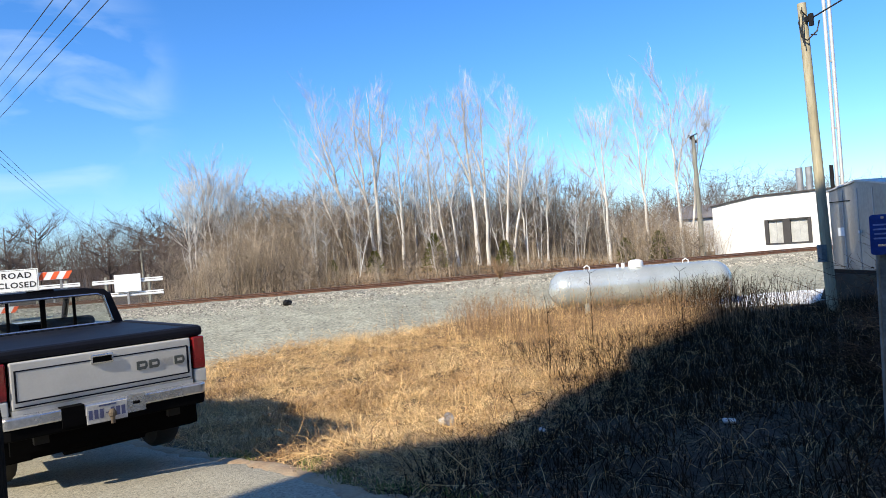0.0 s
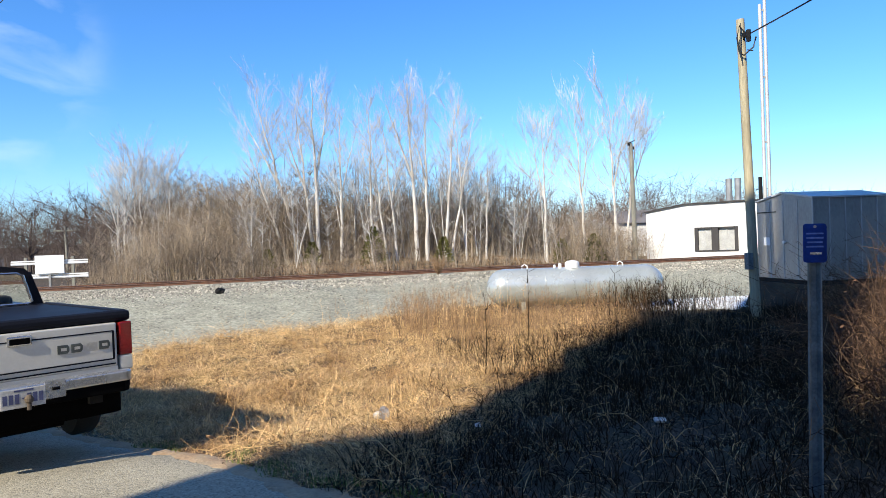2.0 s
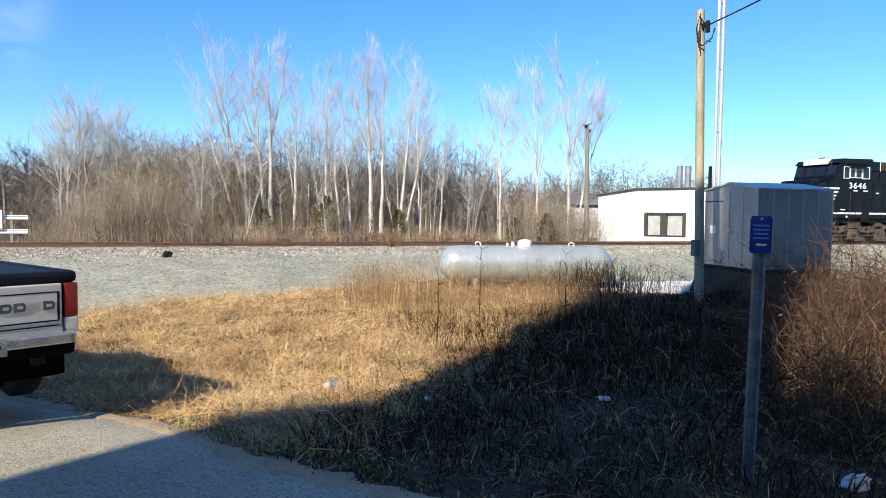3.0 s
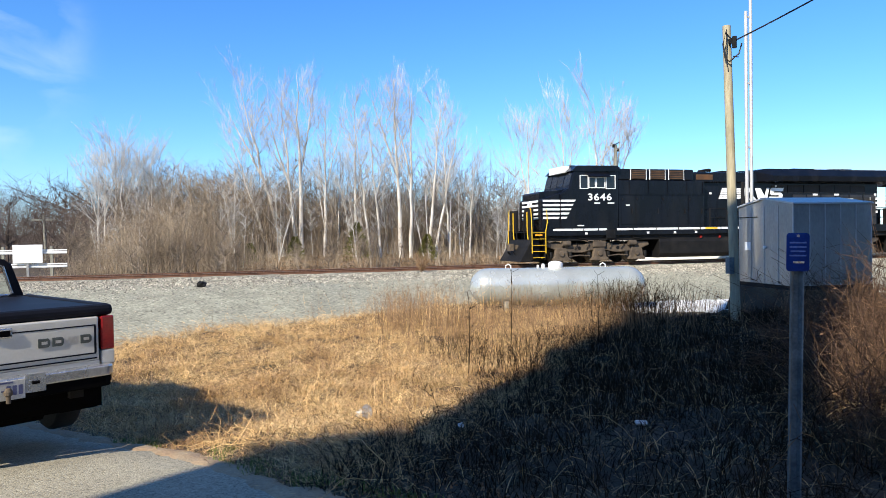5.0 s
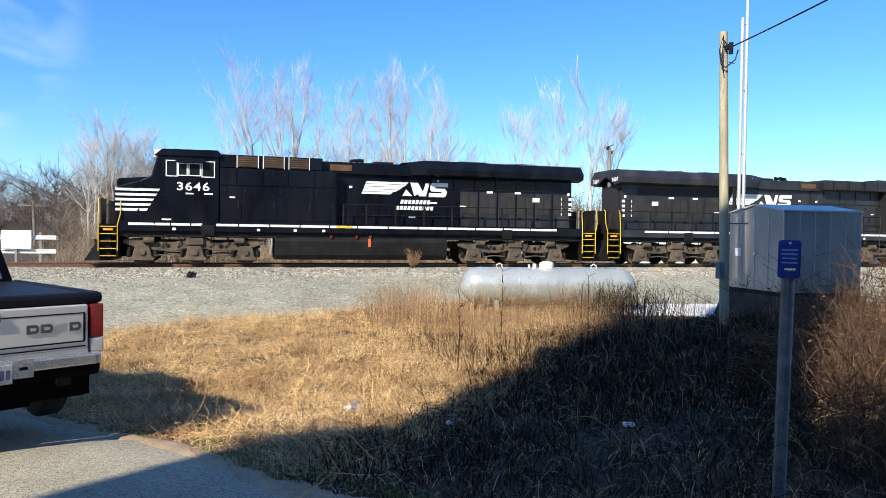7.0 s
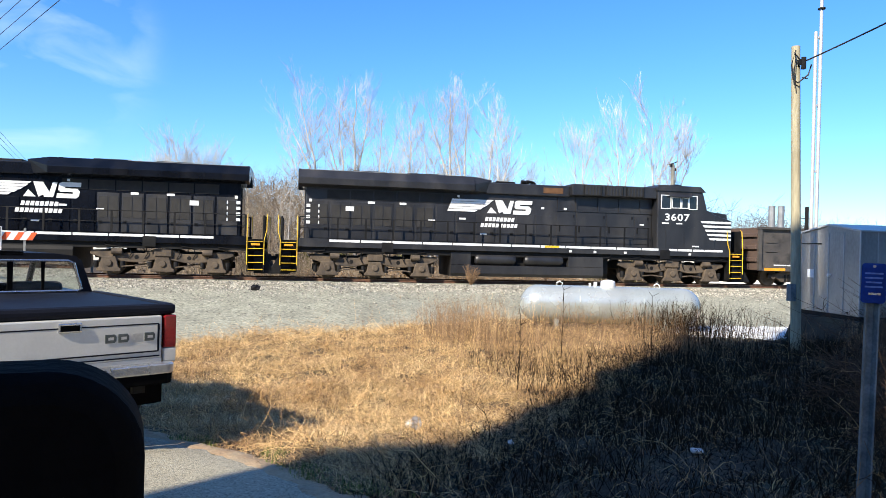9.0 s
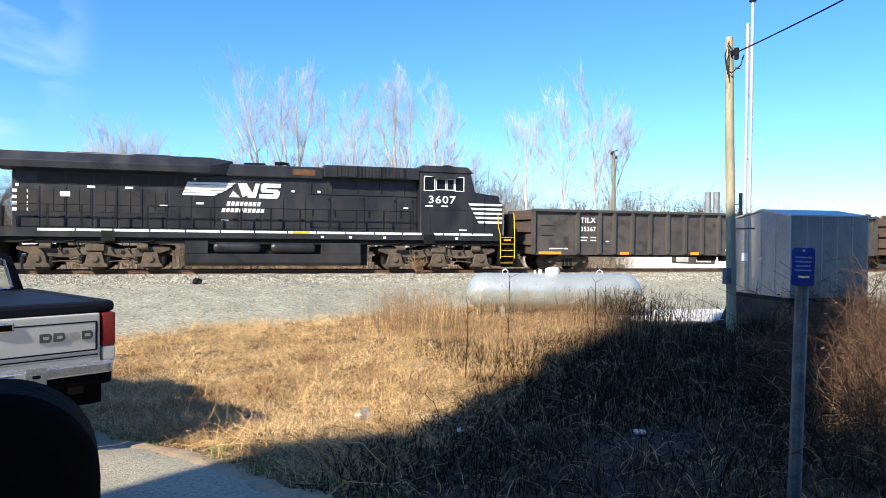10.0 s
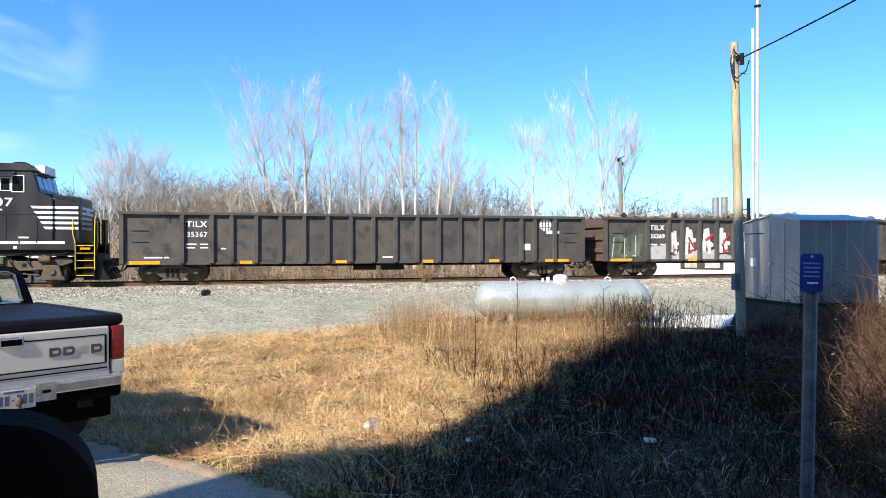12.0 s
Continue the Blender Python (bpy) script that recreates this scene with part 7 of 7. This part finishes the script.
def tangle(name, count, place, lr, material, seed, label, r=0.003, rise=1.0, curl=0.5, fork=2, category="weeds", leaves=0):
    """Long stems that rise, arch over and hang into each other."""
    rng = random.Random(seed)
    s = S()
    for _ in range(count):
        q = place(rng)
        if q is None:
            continue
        x, y, k = q
        p = Vector((x, y, ground_z(x, y) - 0.02))
        a = rng.uniform(0, 6.283)
        v = Vector((math.cos(a) * 0.5, math.sin(a) * 0.5, rise * rng.uniform(0.5, 1.3))).normalized()
        ln = rng.uniform(*lr) * k
        n = 6
        pts = [p.copy()]
        for i in range(n):
            v = (v + Vector((rng.gauss(0, curl * 0.5), rng.gauss(0, curl * 0.5), rng.gauss(-0.24 * curl, curl * 0.35)))).normalized()
            p = p + v * (ln / n)
            p.z = max(p.z, ground_z(p.x, p.y) + 0.01)
            pts.append(p.copy())
        rr = r * rng.uniform(0.6, 1.4)
        s.tube(pts, [rr * (1 - 0.1 * i) for i in range(n + 1)], 3, caps=False)
        for j in range(fork):
            e = pts[rng.randrange(2, n)]
            for _ in range(leaves):
                c = pts[rng.randrange(2, n)].lerp(pts[rng.randrange(2, n + 1)], rng.random() * 0.3)
                u = Vector((rng.gauss(0, 1), rng.gauss(0, 1), rng.gauss(-0.5, 0.6))).normalized() * rng.uniform(0.02, 0.05)
                o = u.orthogonal().normalized() * rng.uniform(0.005, 0.012)
                s.add([c, c + u * 0.5 + o, c + u, c + u * 0.5 - o], [(0, 1, 2), (0, 2, 3)])
            w = Vector((rng.gauss(0, 1), rng.gauss(0, 1), rng.gauss(0.4, 0.7))).normalized() * ln * rng.uniform(0.08, 0.24)
            s.tube([e, e + w * 0.5 + Vector((0, 0, 0.01)), e + w + Vector((rng.gauss(0, 0.02), rng.gauss(0, 0.02), -abs(w.x) * 0.3))], [rr * 0.8, rr * 0.6, rr * 0.3], 3, caps=False)
    tagged(s.part(name, material, tidy=False), label, category, kind="stuff")


def straw_heaps(rng):
    q = sunny(meadow((-2.6, 10), (4.2, 18)))(rng)
    if q is None or road_in(q[0], q[1]) > -0.3:
        return None
    k = noise.noise((q[0] * 1.7, q[1] * 1.7, 20.0))
    return None if k < -0.15 else (q[0], q[1], 0.7 + 0.9 * max(0, k))


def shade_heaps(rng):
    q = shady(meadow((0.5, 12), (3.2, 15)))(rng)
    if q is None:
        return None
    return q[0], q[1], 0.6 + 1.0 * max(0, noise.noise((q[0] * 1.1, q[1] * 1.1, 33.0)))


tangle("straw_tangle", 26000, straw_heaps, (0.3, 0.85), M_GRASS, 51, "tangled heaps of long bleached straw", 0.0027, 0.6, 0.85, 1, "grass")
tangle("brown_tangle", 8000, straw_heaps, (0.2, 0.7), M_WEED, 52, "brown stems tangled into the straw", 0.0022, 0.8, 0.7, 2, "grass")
tangle("shade_tangle", 5000, shade_heaps, (0.3, 0.8), M_TWIG_SHADE, 53, "tangled brambles darkened to deepen the shade", 0.003, 0.8, 0.7, 3)
tangle("shade_straw", 260, shade_heaps, (0.4, 0.9), M_WEED, 54, "a few pale stems over the dark brambles", 0.003, 1.2, 0.5, 1)
tangle("bramble_thicket", 5400, thicket_place, (0.75, 2.0), M_BRAMBLE, 24, "tangled red-brown brambles beside the sign post", 0.0034, 1.8, 0.5, 4, leaves=1)
tangle("bramble_stems", 1500, thicket_place, (0.5, 1.4), M_WEED, 26, "brown arching stems in the brambles", 0.0034, 1.6, 0.55, 3)
tangle("bramble_straw", 650, thicket_place, (0.4, 1.2), M_GRASS, 25, "bent straw stalks among the brambles", 0.0028, 1.2, 0.7, 1)


def wood_floor(rng):
    x, y = rng.uniform(-3, 22), rng.uniform(38.5, 51)
    return x, y, 1.0


grass("wood_litter", 26000, wood_floor, (0.04, 0.12), 0.035, M_LITTERFLOOR, 56, "brown fallen leaves on the wooded bank", 1.5, "leaves")
for i, (x, y, h) in enumerate(((4.85, 12.6, 1.5), (3.25, 10.2, 1.2), (6.4, 12.0, 1.4))):
    rng = random.Random(70 + i)
    s = S()
    z = ground_z(x, y)
    p, r = limb(s, rng, Vector((x, y, z - 0.1)), Vector((0.03, 0, 1)), h, 0.011, 0, 0.04, 0.1, 5)
    for j in range(12):
        limb(s, rng, p[rng.randrange(2, 8)], Vector((rng.gauss(0, 1), rng.gauss(0, 1), 0.8)), 0.16, 0.005, 1, 0.2, 0.2, 3)
    tagged(s.part("weed_stalk", M_TWIG_SHADE, tidy=False), "single dark upright weed stalk in the grass", "weed", "weed stalks")


def dry_shrub(x, y, h, seed):
    """A leafless bush fanning out from one root on the edge of the ballast."""
    rng = random.Random(seed)
    T = thing("dry_shrub", "small leafless brown bush on the edge of the ballast", "shrub", pose(x, y, max(ground_z(x, y), 0.1)))
    s, t = S(), S()
    for i in range(26):
        a = rng.uniform(0, 6.283)
        p, r = limb(s, rng, Vector((0, 0, -0.05)), Vector((math.cos(a) * 0.5, math.sin(a) * 0.5, rng.uniform(0.6, 1.4))), h * rng.uniform(0.6, 1.05), 0.011, 1, 0.12, 0.2, 4)
        for j in range(12):
            b = rng.uniform(0, 6.283)
            limb(t, rng, p[rng.randrange(1, 4)], (p[3] - p[0]).normalized() + Vector((0.7 * math.cos(b), 0.7 * math.sin(b), 0.2)), h * rng.uniform(0.15, 0.35), 0.006, 2, 0.15, 0.2, 3)
    s.part("stems", M_WEED, T, tidy=False)
    t.part("twigs", M_WEED, T, "fine brown twigs", tidy=False)


dry_shrub(7.32, 29.75, 0.85, 5)


def litter(x, y, kind):
    z = ground_z(x, y)
    if kind == "cup":
        ob = thing("plastic_cup", "crushed clear plastic cup in the straw grass", "litter", pose(x, y, z + 0.07, 70, 20, 30))
        S().lathe([(0.035, 0), (0.04, 0.02), (0.046, 0.08), (0.055, 0.11), (0.07, 0.13), (0.075, 0.135)], (0, 0, 0), (0, 0, 1), 12).part("cup_wall", M_CLEARPLASTIC, ob)
    elif kind == "carton":
        ob = thing("paper_carton", "flattened white paper carton in the shaded weeds", "litter", pose(x, y, z + 0.05, 35, 8, 12))
        S().prism([(-0.065, -0.02), (0.05, -0.024), (0.064, 0.0), (0.06, 0.02), (-0.06, 0.024)], -0.012, 0.012, "z").part("carton_side", M_PLASTICBAG, ob, bevel=0.005)
    elif kind == "scrap":
        ob = thing("paper_scrap", "small white scrap of paper in the grass", "litter", pose(x, y, z + 0.1, 40, 0, 20))
        S().add([(-0.03, 0, 0), (0.0, -0.02, 0.015), (0.035, 0, 0.0), (0.02, 0.03, 0.02), (-0.02, 0.035, 0)], [(0, 1, 3, 4), (1, 2, 3)]).part("scrap_sheet", M_PLASTICBAG, ob)
    else:
        ob = thing("plastic_bag", "crumpled white plastic bag at the foot of the sign post", "litter", pose(x, y, z + 0.02))
        rng = random.Random(3)
        vs, fs = [], []
        for j in range(7):
            for i in range(10):
                a, b = 2 * math.pi * i / 10, math.pi * j / 6
                k = 1 + rng.uniform(-0.35, 0.35)
                vs.append((0.10 * math.sin(b) * math.cos(a) * k, 0.06 * math.sin(b) * math.sin(a) * k, 0.02 + 0.05 * math.cos(b) * k))
        for j in range(6):
            for i in range(10):
                fs.append((j * 10 + i, j * 10 + (i + 1) % 10, (j + 1) * 10 + (i + 1) % 10, (j + 1) * 10 + i))
        S().add(vs, fs).part("bag_film", M_PLASTICBAG, ob, tidy=False)


litter(1.09, 7.15, "cup")
litter(3.25, 5.33, "carton")
litter(1.78, 5.8, "scrap")
litter(3.70, 3.19, "bag")
rng = random.Random(77)
vs = [Vector((math.cos(a) * math.cos(b), math.sin(a) * math.cos(b), math.sin(b))) * (0.17 * rng.uniform(0.75, 1.2)) for b in (-1.2, -0.4, 0.4, 1.2) for a in [k * 0.785 for k in range(8)]]
rk = S().add([(v.x * 1.2 - 1.54, v.y + 25.97, v.z * 0.8 + ground_z(-1.54, 25.97) + 0.14) for v in vs], [(j * 8 + i, j * 8 + (i + 1) % 8, (j + 1) * 8 + (i + 1) % 8, (j + 1) * 8 + i) for j in range(3) for i in range(8)] + [tuple(range(8))[::-1], tuple(range(24, 32))]).part("dark_rock", M_UNDER)
tagged(rk, "lone black rock on the pale gravel", "rock")


# ---------------------------------------------------------------- what moves
FRONT = [(0.0, 57.1), (1.5, 43.8), (2.5, 34.85), (3.4, 26.8), (4.3, 18.71), (4.5, 16.92), (5.0, 12.47), (5.5, 8.04), (6.0, 3.58), (6.5, -0.98), (7.0, -5.53), (7.2, -7.34), (8.0, -14.52), (8.8, -21.70), (9.0, -23.45),
         (9.5, -27.85), (10.0, -32.28), (10.5, -36.7), (11.0, -41.15), (11.5, -45.70), (12.0, -50.25)]


def front_at(t):
    for (a, x), (b, y) in zip(FRONT, FRONT[1:]):
        if a <= t <= b:
            return x + (y - x) * (t - a) / (b - a)
    return FRONT[-1][1]


def motions():
    walk(LOCO_A, [(t, pose(x, RAIL_Y, RAIL_Z)) for t, x in FRONT])
    walk(LOCO_B, [(t, pose(x + 44.6, RAIL_Y, RAIL_Z, 0, 0, 180)) for t, x in FRONT])
    walk(GOND_A, [(t, pose(x + 45.2, RAIL_Y, RAIL_Z)) for t, x in FRONT])
    walk(GOND_B, [(t, pose(x + 66.5, RAIL_Y, RAIL_Z)) for t, x in FRONT])
    turns = [k * 0.075 for k in range(161)]
    for wheels, d in ((WHEELS_A, 1), (WHEELS_B, -1), (WHEELS_C, 1), (WHEELS_D, 1)):
        for ob, x, r in wheels:
            walk(ob, [(t, pose(x, 0, r) @ Matrix.Rotation(d * (front_at(t) - 57.1) / r, 4, "Y")) for t in turns])


motions()
